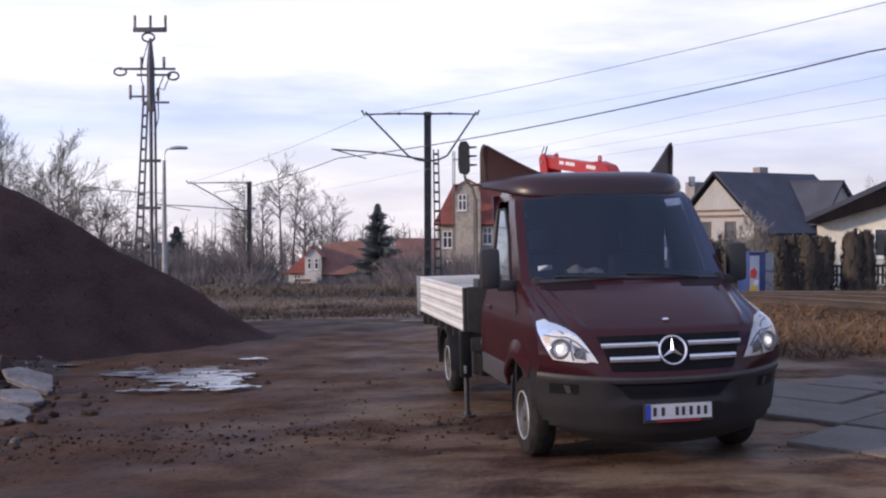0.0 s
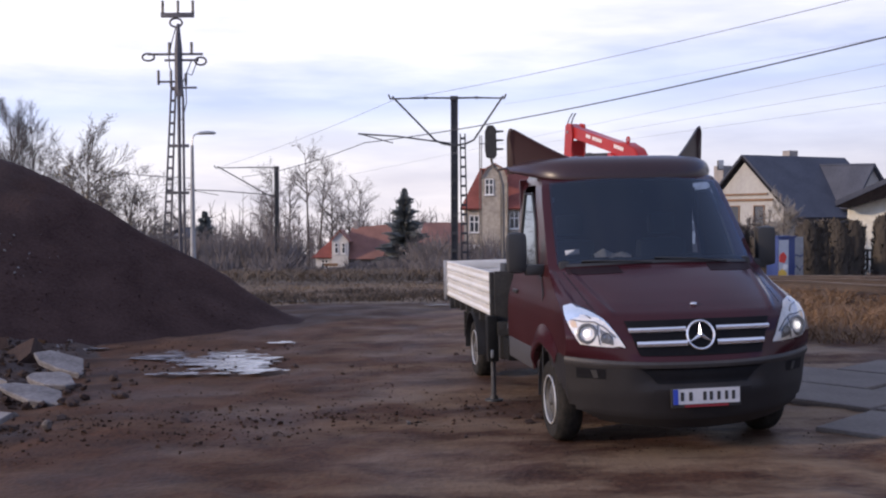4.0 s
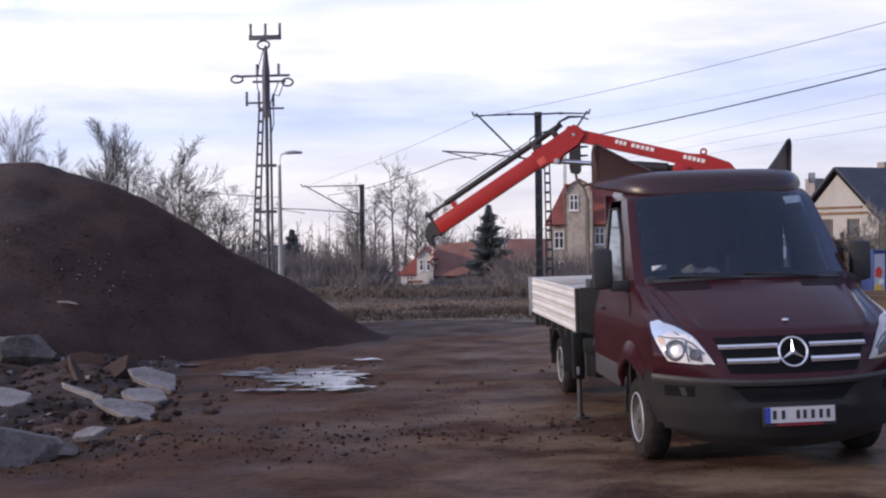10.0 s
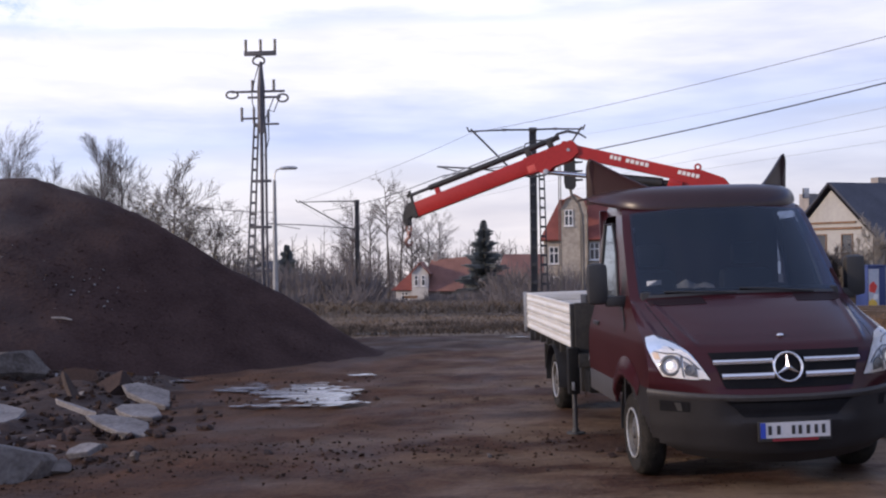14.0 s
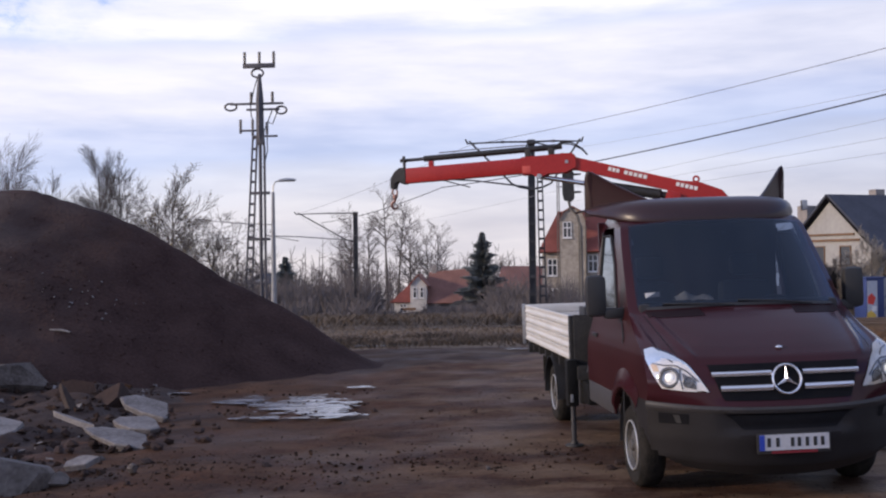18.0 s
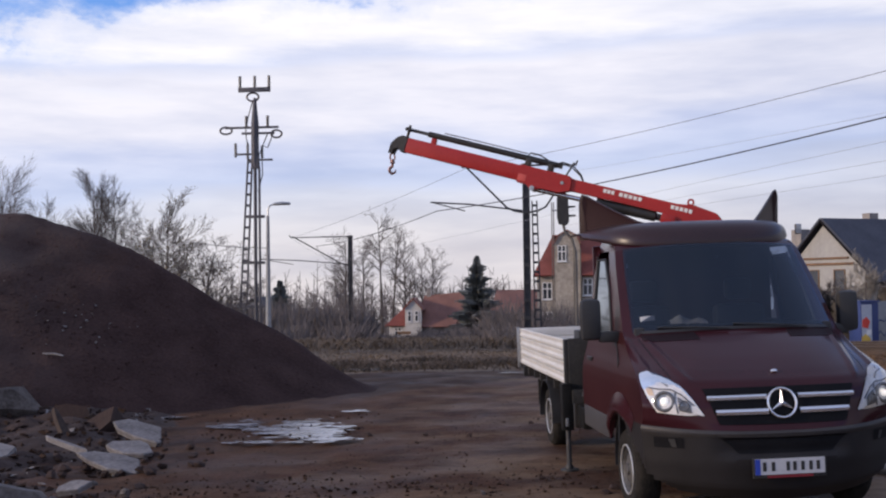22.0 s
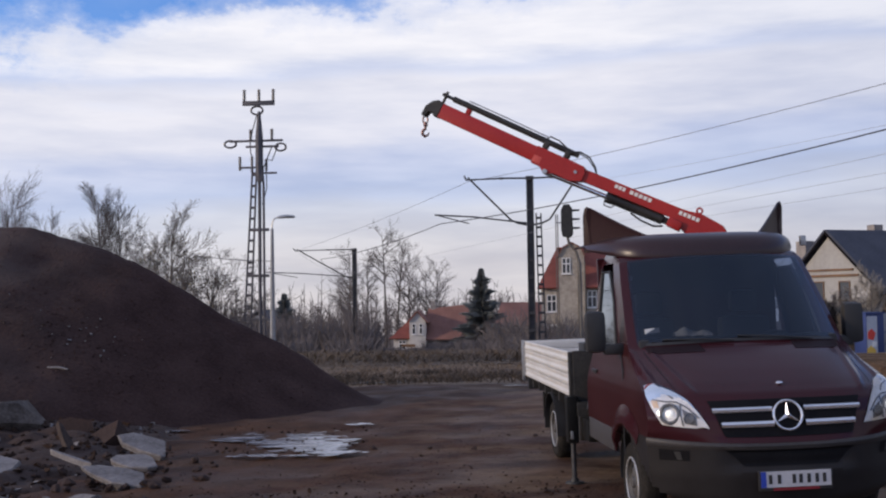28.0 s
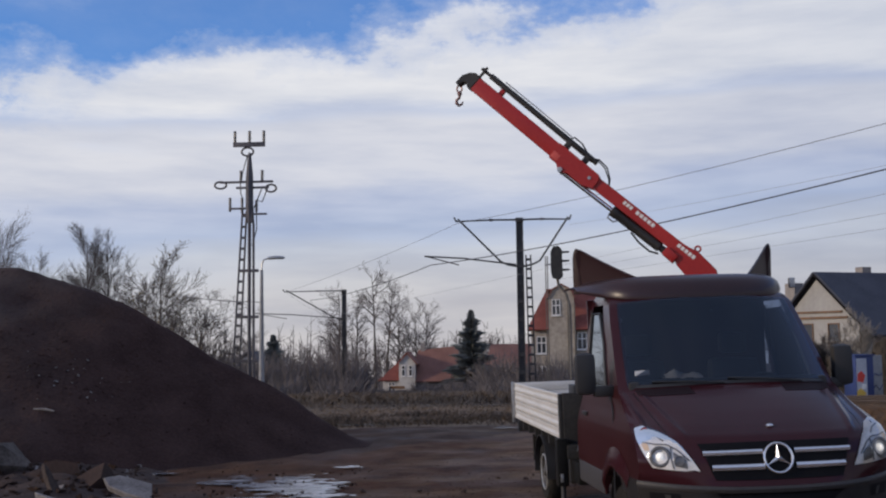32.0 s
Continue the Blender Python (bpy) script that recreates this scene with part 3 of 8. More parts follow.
def make_truck():
    truck = thing("crane_truck", TRUCK, "burgundy cab-chassis truck with a dropside bed, parked on the mud", "truck")
    # shell: bumper, lower body, then the painted cab with real window openings
    def shell(name, h0, h1, mat, label="", cut=True):
        bm = bmesh.new()
        hs = []
        h = h0
        while h < h1 - 1e-6:
            hs.append(h)
            h += 0.25
        hs.append(h1)
        NV, NS = 140, 44
        vs = [-1 + 2 * k / NV for k in range(NV + 1)]
        ss = [k / NS for k in range(1, NS + 1)]
        rows = []
        for h in hs:
            rows.append([arch_snap(side(h, q, -1)) for q in ss[::-1]] + [front(h, v) for v in vs] + [arch_snap(side(h, q, 1)) for q in ss])
        grid = [[bm.verts.new(p) for p in r] for r in rows]
        for j in range(len(rows) - 1):
            for i in range(len(rows[0]) - 1):
                c = (rows[j][i] + rows[j][i + 1] + rows[j + 1][i] + rows[j + 1][i + 1]) / 4
                hm = (hs[j] + hs[j + 1]) / 2
                on_front = NS <= i < NS + NV
                v = (vs[i - NS] + vs[i - NS + 1]) / 2 if on_front else 9
                if 12.3 < hm < 16.1 and abs(v) < 0.905:
                    continue                                    # windscreen
                if 12.0 < hm < 16.2 and not on_front and -1.32 < c.x < -0.48 - 0.62 * (c.z - 1.4):
                    continue                                    # door window
                behind = not on_front and c.x < 0.0
                if (name == "bumper" and behind) or (name == "cab_body" and hm < 4 and not behind):
                    continue
                if behind and c.z < 0.535:
                    continue                                    # open below the sill
                if abs(c.y) > 0.72 and in_arch(c.x, c.z):
                    continue                                    # wheel arch
                fc = bm.faces.new((grid[j][i], grid[j + 1][i], grid[j + 1][i + 1], grid[j][i + 1]))
                fc.material_index = 1 if isinstance(mat, list) and not on_front and hm < 12.2 else 0
        bmesh.ops.delete(bm, geom=[v for v in bm.verts if not v.link_faces], context="VERTS")
        bmesh.ops.recalc_face_normals(bm, faces=bm.faces)
        return part(name, bm, mat, truck, label)
    shell("bumper", 0, 4.0, BUMPER, "dark grey plastic front bumper")
    shell("cab_body", 0.0, len(CAB) - 1, [PAINT, FLANK_PAINT], "burgundy painted cab shell")
    bm = bmesh.new()      # back wall and roof of the cab
    box(bm, -1.47, -1.44, -0.86, 0.86, 0.55, 2.2, 0.01)
    part("cab_back_wall", bm, PAINT, truck)
    bm = bmesh.new()      # floor pan and bulkhead, so that the inside is closed
    box(bm, -1.4, 0.25, -0.85, 0.85, 0.62, 0.70)
    box(bm, 0.02, 0.12, -0.78, 0.78, 0.6, 1.22)
    part("cab_floor", bm, BLACK_PLASTIC, truck)
    # windscreen
    bm = bmesh.new()
    grid_sheet(bm, front_patch(12.15, 16.2, -0.925, 0.925, 10, 20, 0.004))
    g = part("windscreen", bm, SCREEN_GLASS, truck, "dark tinted windscreen")
    g.visible_shadow = False
    for sgn in (-1, 1):
        bm = bmesh.new()
        o = Vector((0, 0.004 * sgn, 0))
        pts = [(-0.50, 1.36), (-1.30, 1.36), (-1.30, 2.06), (-0.98, 2.06), (-0.74, 1.80)]
        bm.faces.new([bm.verts.new((x, sgn * (0.918 - 0.118 * (z - 1.4)), z)) for x, z in pts])
        g = part("door_window", bm, DOOR_GLASS, truck)
        g.visible_shadow = False
        bm = bmesh.new()  # pale rubber and frame round the window
        loop = [Vector((x, sgn * (0.921 - 0.118 * (z - 1.4)), z)) for x, z in pts]
        tube(bm, loop + loop[:2], 0.016, 6)
        part("window_frame", bm, BLACK_PLASTIC, truck)
        for seam in ([(-0.10, 0.990, 0.55), (-0.12, 0.972, 1.2), (-0.36, 0.921, 1.36)], [(-1.33, 0.985, 0.55), (-1.34, 0.92, 1.36), (-1.34, 0.84, 2.1)]):
            bm = bmesh.new()
            tube(bm, [(p[0], sgn * p[1], p[2]) for p in seam], 0.007, 5)
            part("door_seam", bm, BLACK_PLASTIC, truck)
        bm = bmesh.new()
        box(bm, -1.27, -1.07, -0.012, 0.02, -0.018, 0.018, 0.008, Matrix.Translation((0, sgn * 0.985, 1.16)))
        part("door_handle", bm, BLACK_PLASTIC, truck)
        bm = bmesh.new()  # rubbing strip with the sill below
        box(bm, -1.44, -0.43, sgn * 0.985 - 0.018, sgn * 0.985 + 0.03, 0.525, 0.72, 0.02)
        part("rubbing_strip", bm, material("strip_grey", (0.036, 0.034, 0.037), (0.056, 0.053, 0.056), rough=0.55, bump=0.03) if sgn < 0 else GREY_PLASTIC, truck)
    # wheels
    def wheel(x, y, sgn):
        w = new("wheel")
        w.parent = truck
        w.matrix_local = pose(x, y, 0.335)
        bm = bmesh.new()
        R, wd = 0.335, 0.21
        prof = [(0.20, -wd / 2 + .02), (0.24, -wd / 2), (0.30, -wd / 2 + .005), (0.325, -wd / 2 + .03), (R, -wd / 2 + .05), (R, 0), (R, wd / 2 - .05), (0.325, wd / 2 - .03), (0.30, wd / 2 - .005), (0.24, wd / 2), (0.20, wd / 2 - .02)]
        lathe(bm, prof, 40, lambda c, s, r, h: (r * c, h, r * s))
        part("tyre", bm, RUBBER, w)
        bm = bmesh.new()
        o = sgn
        prof = [(0.206, o * .085), (0.202, o * .10), (0.188, o * .085), (0.175, o * .05), (0.15, o * .045), (0.13, o * .07), (0.09, o * .085), (0.05, o * .085), (0.045, o * .105), (0.001, o * .105)]
        lathe(bm, prof, 32, lambda c, s, r, h: (r * c, h, r * s))
        part("rim", bm, WHEEL_DISC, w, "dull grey steel wheel disc")
        bm = bmesh.new()
        tube(bm, [(0.196 * math.cos(q), o * 0.098, 0.196 * math.sin(q)) for q in [2 * math.pi * k / 36 for k in range(37)]], 0.0085, 8, caps=False)
        part("rim_lip", bm, WHEEL_STEEL, w, "bright silver rim edge")
        for k in range(10):
            a = 2 * math.pi * k / 10
            c = Vector((0.158 * math.cos(a), o * 0.056, 0.158 * math.sin(a)))
            bm = bmesh.new()
            tube(bm, [c - Vector((0, o * .012, 0)), c + Vector((0, o * .009, 0))], 0.024, 10)
            part("vent_hole", bm, BLACK_PLASTIC, w)
        return w
    for sgn in (-1, 1):
        wheel(0, sgn * 0.86, sgn)
        wheel(-3.67, sgn * 0.86, sgn)
        bm = bmesh.new()      # wheel arch lip and liner
        arc = [(0.435 * math.cos(a), 0.36 + 0.435 * math.sin(a)) for a in [radians(50 + 138 * k / 18) for k in range(19)]]
        grid_sheet(bm, [[(x, sgn * 0.62, z) for x, z in arc], [(x, sgn * 0.955, z) for x, z in arc]], 0.012)
        part("wheel_liner", bm, BLACK_PLASTIC, truck)
        bm = bmesh.new()
        rows = []
        for r, y in ((0.434, 0.970), (0.438, 1.018), (0.452, 1.034), (0.48, 1.034), (0.53, 1.020), (0.60, 0.998)):
            rows.append([(r * math.cos(radians(46 + 112 * k / 26)), sgn * (0.992 + (y - 0.992) * smooth(0, 7, k) * smooth(26, 22, k)), 0.36 + r * math.sin(radians(46 + 112 * k / 26))) for k in range(27)])
        grid_sheet(bm, rows)
        part("wheel_arch", bm, PAINT, truck)
    # grille, bars and badge
    bm = bmesh.new()
    grid_sheet(bm, front_patch(4.80, 7.10, lambda h: -0.585 + 0.045 * (7.10 - h), lambda h: 0.585 - 0.045 * (7.10 - h), 8, 20, 0.006))
    part("grille", bm, GRILLE_BLACK, truck)
    for h in (5.58, 6.40):
        for sgn in (-1, 1):
            bm = bmesh.new()
            vin, vout = 0.12, 0.505 if h < 6 else 0.56
            rows = []
            for dh, out in ((-0.17, 0.01), (-0.14, 0.026), (0.0, 0.033), (0.14, 0.026), (0.17, 0.01)):
                rows.append([front(h + dh, sgn * (vin + (vout - vin) * k / 10), out) for k in range(11)])
            grid_sheet(bm, rows)
            part("grille_bar", bm, CHROME, truck, "chrome grille bar")
    bm = bmesh.new()
    C = front(5.98, -0.012, 0.030)
    tilt = Matrix.Translation(C) @ pose(0, 0, 0, 0, 78, 0)
    R = 0.106
    tube(bm, [tilt @ Vector((R * math.cos(a), R * math.sin(a), 0)) for a in [2 * math.pi * k / 40 for k in range(41)]], 0.0095, 8, caps=False)
    for k in range(3):
        a = math.pi + 2 * math.pi * k / 3
        d, q = Vector((math.cos(a), math.sin(a), 0)), Vector((-math.sin(a), math.cos(a), 0))
        pts = [d * R, q * 0.017, -d * 0.022, -q * 0.017]
        top = bm.verts.new(tilt @ Vector((0, 0, 0.016)))
        vs = [bm.verts.new(tilt @ p) for p in (pts[0], pts[1], pts[3])]
        bm.faces.new((vs[0], vs[1], top)), bm.faces.new((vs[0], top, vs[2]))
    part("badge", bm, CHROME, truck, "round chrome badge")
    bm = bmesh.new()
    bmesh.ops.create_uvsphere(bm, u_segments=12, v_segments=8, radius=0.028, matrix=Matrix.Translation(front(8.77, 0.022, 0.006)) @ Matrix.Diagonal((0.8, 1, 0.5, 1)))
    part("bonnet_emblem", bm, CHROME, truck)
    # bonnet seams and vents
    for sgn in (-1, 1):
        bm = bmesh.new()
        tube(bm, [front(8.3 + 3.4 * k / 10, sgn * (0.775 + 0.012 * k), -0.003) for k in range(11)], 0.005, 5)
        part("bonnet_seam", bm, GRILLE_BLACK, truck)
        bm = bmesh.new()
        grid_sheet(bm, front_patch(11.42, 12.02, lambda h: sgn * (0.40 + 0.03 * (h - 11.4)), lambda h: sgn * (0.86 + 0.03 * (h - 11.4)), 8, 16, 0.003))
        part("bonnet_vent", bm, material("dark_vent_mesh", (0.010, 0.004, 0.006), (0.016, 0.007, 0.009), rough=0.6, bump=0.02, spec=0.15), truck, "dark air vent near the windscreen foot")
    bm = bmesh.new()
    grid_sheet(bm, front_patch(12.06, 12.2, -0.86, 0.86, 3, 20, 0.006))
    part("scuttle", bm, BLACK_PLASTIC, truck)
    for y0, y1 in ((0.62, -0.05), (-0.10, -0.72)):
        bm = bmesh.new()
        tube(bm, [front(12.06, y0, 0.022), front(12.16, (y0 + y1) / 2, 0.026), front(12.28, y1, 0.016)], 0.008, 6)
        part("wiper", bm, BLACK_PLASTIC, truck)
    # headlamps
    for sgn in (-1, 1):
        lamp = new("headlamp")
        lamp.parent = truck
        lamp["label"] = "clear headlamp, lit"
        def hp(a, b, out):      # a: 0 at the inner tip to 1 outside; b: 0 low to 1 high
            marks = (0, 0.12, 0.27, 0.45, 0.66, 0.85, 1)
            hi_h, hi_v = np.interp(a, marks, (5.42, 6.1, 6.86, 7.67, 8.4, 8.68, 8.6)), np.interp(a, marks, (0.59, 0.637, 0.687, 0.745, 0.81, 0.89, 0.975))
            lo_h, lo_v = 5.40 + 0.20 * a * a, 0.59 + 0.315 * a
            h, v = lo_h + (hi_h - lo_h) * b, lo_v + (hi_v - lo_v) * b + 0.14 * a ** 4 * b * (1 - b)
            return front(float(h), sgn * min(float(v), 1.0), out)
        bm = bmesh.new()
        grid_sheet(bm, [[hp(i / 10, k / 10, 0.006) for i in range(11)] for k in range(11)])
        part("reflector", bm, REFLECTOR, lamp)
        bm = bmesh.new()
        grid_sheet(bm, [[hp(i / 10, k / 10, 0.034 - 0.024 * max(abs(i / 5 - 1), abs(k / 5 - 1)) ** 4) for i in range(11)] for k in range(11)])
        part("lens", bm, CLEAR_GLASS, lamp).visible_shadow = False
        bm = bmesh.new()
        grid_sheet(bm, [[hp(0.26 + 0.26 * i / 6, 0.10 + 0.36 * k / 6, 0.010) for i in range(7)] for k in range(7)])
        part("indicator", bm, LAMP_GREY, lamp)
        for line in ([(0.20, 0.55), (0.42, 0.60), (0.62, 0.56), (0.80, 0.50), (0.96, 0.56)], [(0.56, 0.04), (0.58, 0.30), (0.54, 0.58)], [(0.66, 0.66), (0.76, 0.80), (0.92, 0.84)]):
            bm = bmesh.new()
            tube(bm, [hp(a, b, 0.010) for a, b in line], 0.006, 5)
            part("reflector_seam", bm, LAMP_GREY, lamp)
        bm = bmesh.new()
        grid_sheet(bm, [[hp(0.90 + 0.07 * i / 6, 0.36 + 0.20 * k / 6, 0.010) for i in range(7)] for k in range(7)])
        part("side_marker", bm, AMBER, lamp, "pale amber marker insert")
        for a, b, r in ((0.78, 0.245, 0.074), (0.42, 0.27, 0.040)):
            c = hp(a, b, 0.012)
            n = Vector((0.94, 0.30 * sgn, 0.15)).normalized()
            bm = bmesh.new()
            u, w_ = ring_frame(n)
            tube(bm, [c + r * 0.9 * (math.cos(t) * u + math.sin(t) * w_) for t in [2 * math.pi * k / 20 for k in range(21)]], 0.014 if a > 0.5 else 0.006, 8, caps=False)
            part("lamp_ring", bm, LAMP_GREY, lamp)
            bm = bmesh.new()
            bmesh.ops.create_uvsphere(bm, u_segments=16, v_segments=10, radius=r * 0.44, matrix=Matrix.Translation(c - n * 0.012))
            part("projector", bm, LAMP_ON if a > 0.5 else CLEAR_GLASS, lamp)
    # bumper details
    bm = bmesh.new()
    grid_sheet(bm, front_patch(2.5, 3.50, lambda h: -0.36 - 0.13 * (h - 2.5), lambda h: 0.36 + 0.13 * (h - 2.5), 8, 30, 0.005))
    part("air_intake", bm, GRILLE_BLACK, truck)
    for sgn in (-1, 1):
        bm = bmesh.new()
        c = front(2.95, sgn * 0.83, 0.0)
        grid_sheet(bm, front_patch(2.80, 3.42, sgn * 0.74, sgn * 0.93, 5, 8, 0.005))
        part("fog_lamp_recess", bm, GRILLE_BLACK, truck)
        bm = bmesh.new()
        grid_sheet(bm, front_patch(2.86, 3.34, lambda h: sgn * (0.785 + 0.02 * (h - 2.8)), lambda h: sgn * (0.815 + 0.04 * (h - 2.8)), 5, 6, 0.010))
        part("fog_lamp", bm, BLACK_PLASTIC, truck)
    bm = bmesh.new()      # the step along the bumper's top and the chin below
    grid_sheet(bm, [[front(h, -1 + 2 * k / 60, o) for k in range(61)] for h, o in ((3.50, 0.0), (3.62, 0.010), (3.80, 0.016), (3.95, 0.010), (4.03, 0.0))])
    part("bumper_ledge", bm, material("ledge_grey", (0.034, 0.032, 0.034), (0.052, 0.049, 0.051), rough=0.5, bump=0.03, spec=0.3), truck)
    bm = bmesh.new()      # engine tray and sills, dark from below
    box(bm, -1.4, 0.55, -0.60, 0.60, 0.24, 0.30, 0.02)
    part("engine_tray", bm, BLACK_PLASTIC, truck)
    plate = new("number_plate")
    plate.parent = truck
    plate["label"] = "white number plate with a blue end"
    px = 1.0
    bm = bmesh.new()
    box(bm, px - 0.02, px, -0.275, 0.275, 0.40, 0.545, 0.004)
    part("plate_holder", bm, BLACK_PLASTIC, plate)
    bm = bmesh.new()
    box(bm, px, px + 0.004, -0.26, 0.26, 0.425, 0.539)
    part("plate_panel", bm, material("dulled_plate", (0.40, 0.41, 0.45), (0.50, 0.51, 0.55), rough=0.5, bump=0), plate)
    bm = bmesh.new()
    box(bm, px, px + 0.006, -0.26, -0.222, 0.426, 0.538)
    part("blue_band", bm, material("plate_blue", (0.02, 0.05, 0.35), (0.025, 0.06, 0.4), rough=0.4, bump=0), plate)
    bm = bmesh.new()
    box(bm, px, px + 0.005, -0.17, 0.17, 0.402, 0.421)
    part("holder_strip", bm, material("holder_red", (0.16, 0.010, 0.018), (0.20, 0.014, 0.024), rough=0.5, bump=0), plate)
    for y in (-0.19, -0.125, -0.015, 0.035, 0.095, 0.155, 0.21):
        bm = bmesh.new()
        box(bm, px, px + 0.006, y - 0.013, y + 0.013, 0.450, 0.515)
        part("plate_bar", bm, BLACK_PLASTIC, plate)
    # mirrors
    for sgn, tuck in ((-1, 0.0), (1, 0.055)):
        mirror = new("mirror")
        mirror.parent = truck
        mirror["label"] = "black door mirror on an arm"
        bm = bmesh.new()
        box(bm, -0.38, -0.27, min(sgn * (1.055 - tuck), sgn * (1.235 - tuck)), max(sgn * (1.055 - tuck), sgn * (1.235 - tuck)), 1.37, 1.72, 0.055)
        part("mirror_housing", bm, BLACK_PLASTIC, mirror)
        bm = bmesh.new()
        box(bm, -0.386, -0.38, min(sgn * (1.09 - tuck), sgn * (1.19 - tuck)), max(sgn * (1.09 - tuck), sgn * (1.19 - tuck)), 1.40, 1.68)
        part("mirror_glass", bm, CHROME, mirror)
        bm = bmesh.new()
        box(bm, -0.38, -0.28, min(sgn * 0.90, sgn * 1.08), max(sgn * 0.90, sgn * 1.08), 1.35, 1.44, 0.02)
        part("mirror_arm", bm, BLACK_PLASTIC, mirror)
    # roof visor with two raised horns
    visor = new("roof_visor")
    visor.parent = truck
    visor["label"] = "burgundy roof visor with two raised horns"
    bm = bmesh.new()
    rows = []
    prof = [(-0.575, 2.140), (-0.545, 2.158), (-0.542, 2.19), (-0.562, 2.25), (-0.60, 2.305), (-0.66, 2.345), (-0.76, 2.375), (-0.94, 2.39), (-1.14, 2.38)]
    ys = [-1 + 2 * k / 48 for k in range(49)]
    for x, z in prof:
        row = []
        for t in ys:
            s4 = abs(t) ** 5
            row.append((x - 0.16 * t * t - 0.62 * abs(t) ** 7, (0.985 if t < 0 else 0.945) * t, z * (1 - s4) + s4 * (2.275 + 0.22 * (z - 2.14))))
        rows.append(row)
    grid_sheet(bm, rows, 0.02)
    part("visor_shell", bm, VISOR_PAINT, visor)
    for sgn in (-1, 1):         # blades with a thick rounded rim that climb outwards and end upright
        bm = bmesh.new()
        rows = []
        for k in range(19):
            t = min(1, k / 14)
            u = max(0, (k - 14) / 4)
            x, y = -0.86 - 0.56 * t - 0.02 * u, 0.50 + 0.42 * t + 0.045 * u
            top = 2.375 + 0.315 * t ** 1.12 + 0.012 * math.sin(math.pi * u) - 0.05 * (1 - math.sqrt(max(0, 1 - u * u)))
            low = 2.26
            lean = 0.03 * t
            w = 0.018 * (1 - 0.5 * u)
            rows.append([(x + 0.012, sgn * (y - lean - w), low), (x + 0.008, sgn * (y - lean - w), low * 0.5 + top * 0.5), (x + 0.006 + w, sgn * (y - w), top - 0.03), (x + w, sgn * y, top - 0.008), (x, sgn * (y + w * 0.5), top), (x - w, sgn * (y + w), top - 0.012), (x - 0.03, sgn * (y + w), top - 0.04), (x - 0.05, sgn * (y + w), low)])
        grid_sheet(bm, rows)
        ends = list(bm.verts)
        bm.faces.new(ends[-8:]), bm.faces.new(ends[:8])
        bmesh.ops.recalc_face_normals(bm, faces=bm.faces)
        horn = part("horn", bm, HORN_PAINT, visor)
        bm = bmesh.new()        # bead along the blade's upper edge, in paler paint as its highlight line
        tube(bm, [((r[2][0] + r[3][0]) / 2 + 0.004, (r[2][1] + r[3][1]) / 2 - sgn * 0.004, (r[2][2] + r[3][2]) / 2) for r in rows[1:-1]], 0.009, 6)
        part("rim_bead", bm, VISOR_PAINT, horn)
    bm = bmesh.new()
    box(bm, -0.98, -0.94, 0.93, 0.985, 2.24, 2.335, 0.01)
    part("visor_clip", bm, GALVANISED, visor)
    # things behind the glass
    bm = bmesh.new()
    box(bm, -0.13, -0.115, -0.66, -0.54, 1.57, 1.61, 0, Matrix.Rotation(radians(4), 4, "X"))
    part("dash_card", bm, WHITE_MARK, truck)
    bm = bmesh.new()
    rng = random.Random(5)
    grid_sheet(bm, [[(-0.10 - 0.11 * j / 6, -0.52 + 0.32 * i / 14, 1.485 + (0.075 * math.sin(math.pi * j / 6) * (0.35 + 0.65 * math.exp(-((i - 4) / 2.5) ** 2) + 0.25 * math.exp(-((i - 11) / 2.0) ** 2)) + 0.012 * rng.random())) for i in range(15)] for j in range(7)])
    part("cloth", bm, CLOTH, truck, "crumpled cream cloth on the dashboard")
    bm = bmesh.new()
    box(bm, -0.36, -0.05, -0.84, 0.84, 1.24, 1.475, 0.04)
    part("dashboard", bm, GREY_PLASTIC, truck)
    for y in (-0.45, 0.45):
        bm = bmesh.new()
        box(bm, -1.30, -1.12, y - 0.24, y + 0.24, 0.95, 1.62, 0.07)
        box(bm, -1.27, -1.14, y - 0.13, y + 0.13, 1.66, 1.86, 0.05)
        box(bm, -1.25, -0.72, y - 0.25, y + 0.25, 0.80, 0.98, 0.06)
        part("seat", bm, GREY_PLASTIC, truck)
    bm = bmesh.new()
    tube(bm, [Vector((-0.52, 0.45, 1.32)) + 0.19 * (math.cos(a) * Vector((0.45, 0, 0.9)) + math.sin(a) * Vector((0, 1, 0))) for a in [2 * math.pi * k / 24 for k in range(25)]], 0.016, 6)
    part("steering_wheel", bm, BLACK_PLASTIC, truck)
    for v, h, w in ((-0.93, 15.15, 0.06), (0.02, 15.35, 0.03)):
        bm = bmesh.new()
        c = front(h, v, -0.012)
        a = front(h + 0.12, v, -0.012) - c
        b = front(h, v + 0.02, -0.012) - c
        a, b = a.normalized() * w * 0.5, b.normalized() * w * 0.5
        bm.faces.new([bm.verts.new(c + q) for q in (-a - b, -a + b, a + b, a - b)])
        part("windscreen_sticker", bm, WHITE_MARK if v < 0 else BLACK_PLASTIC, truck)
    return truck


LAMP_ON = glowing("lit_lamp", (1.0, 0.97, 0.9), 0.55)
TRUCK_OB = make_truck()


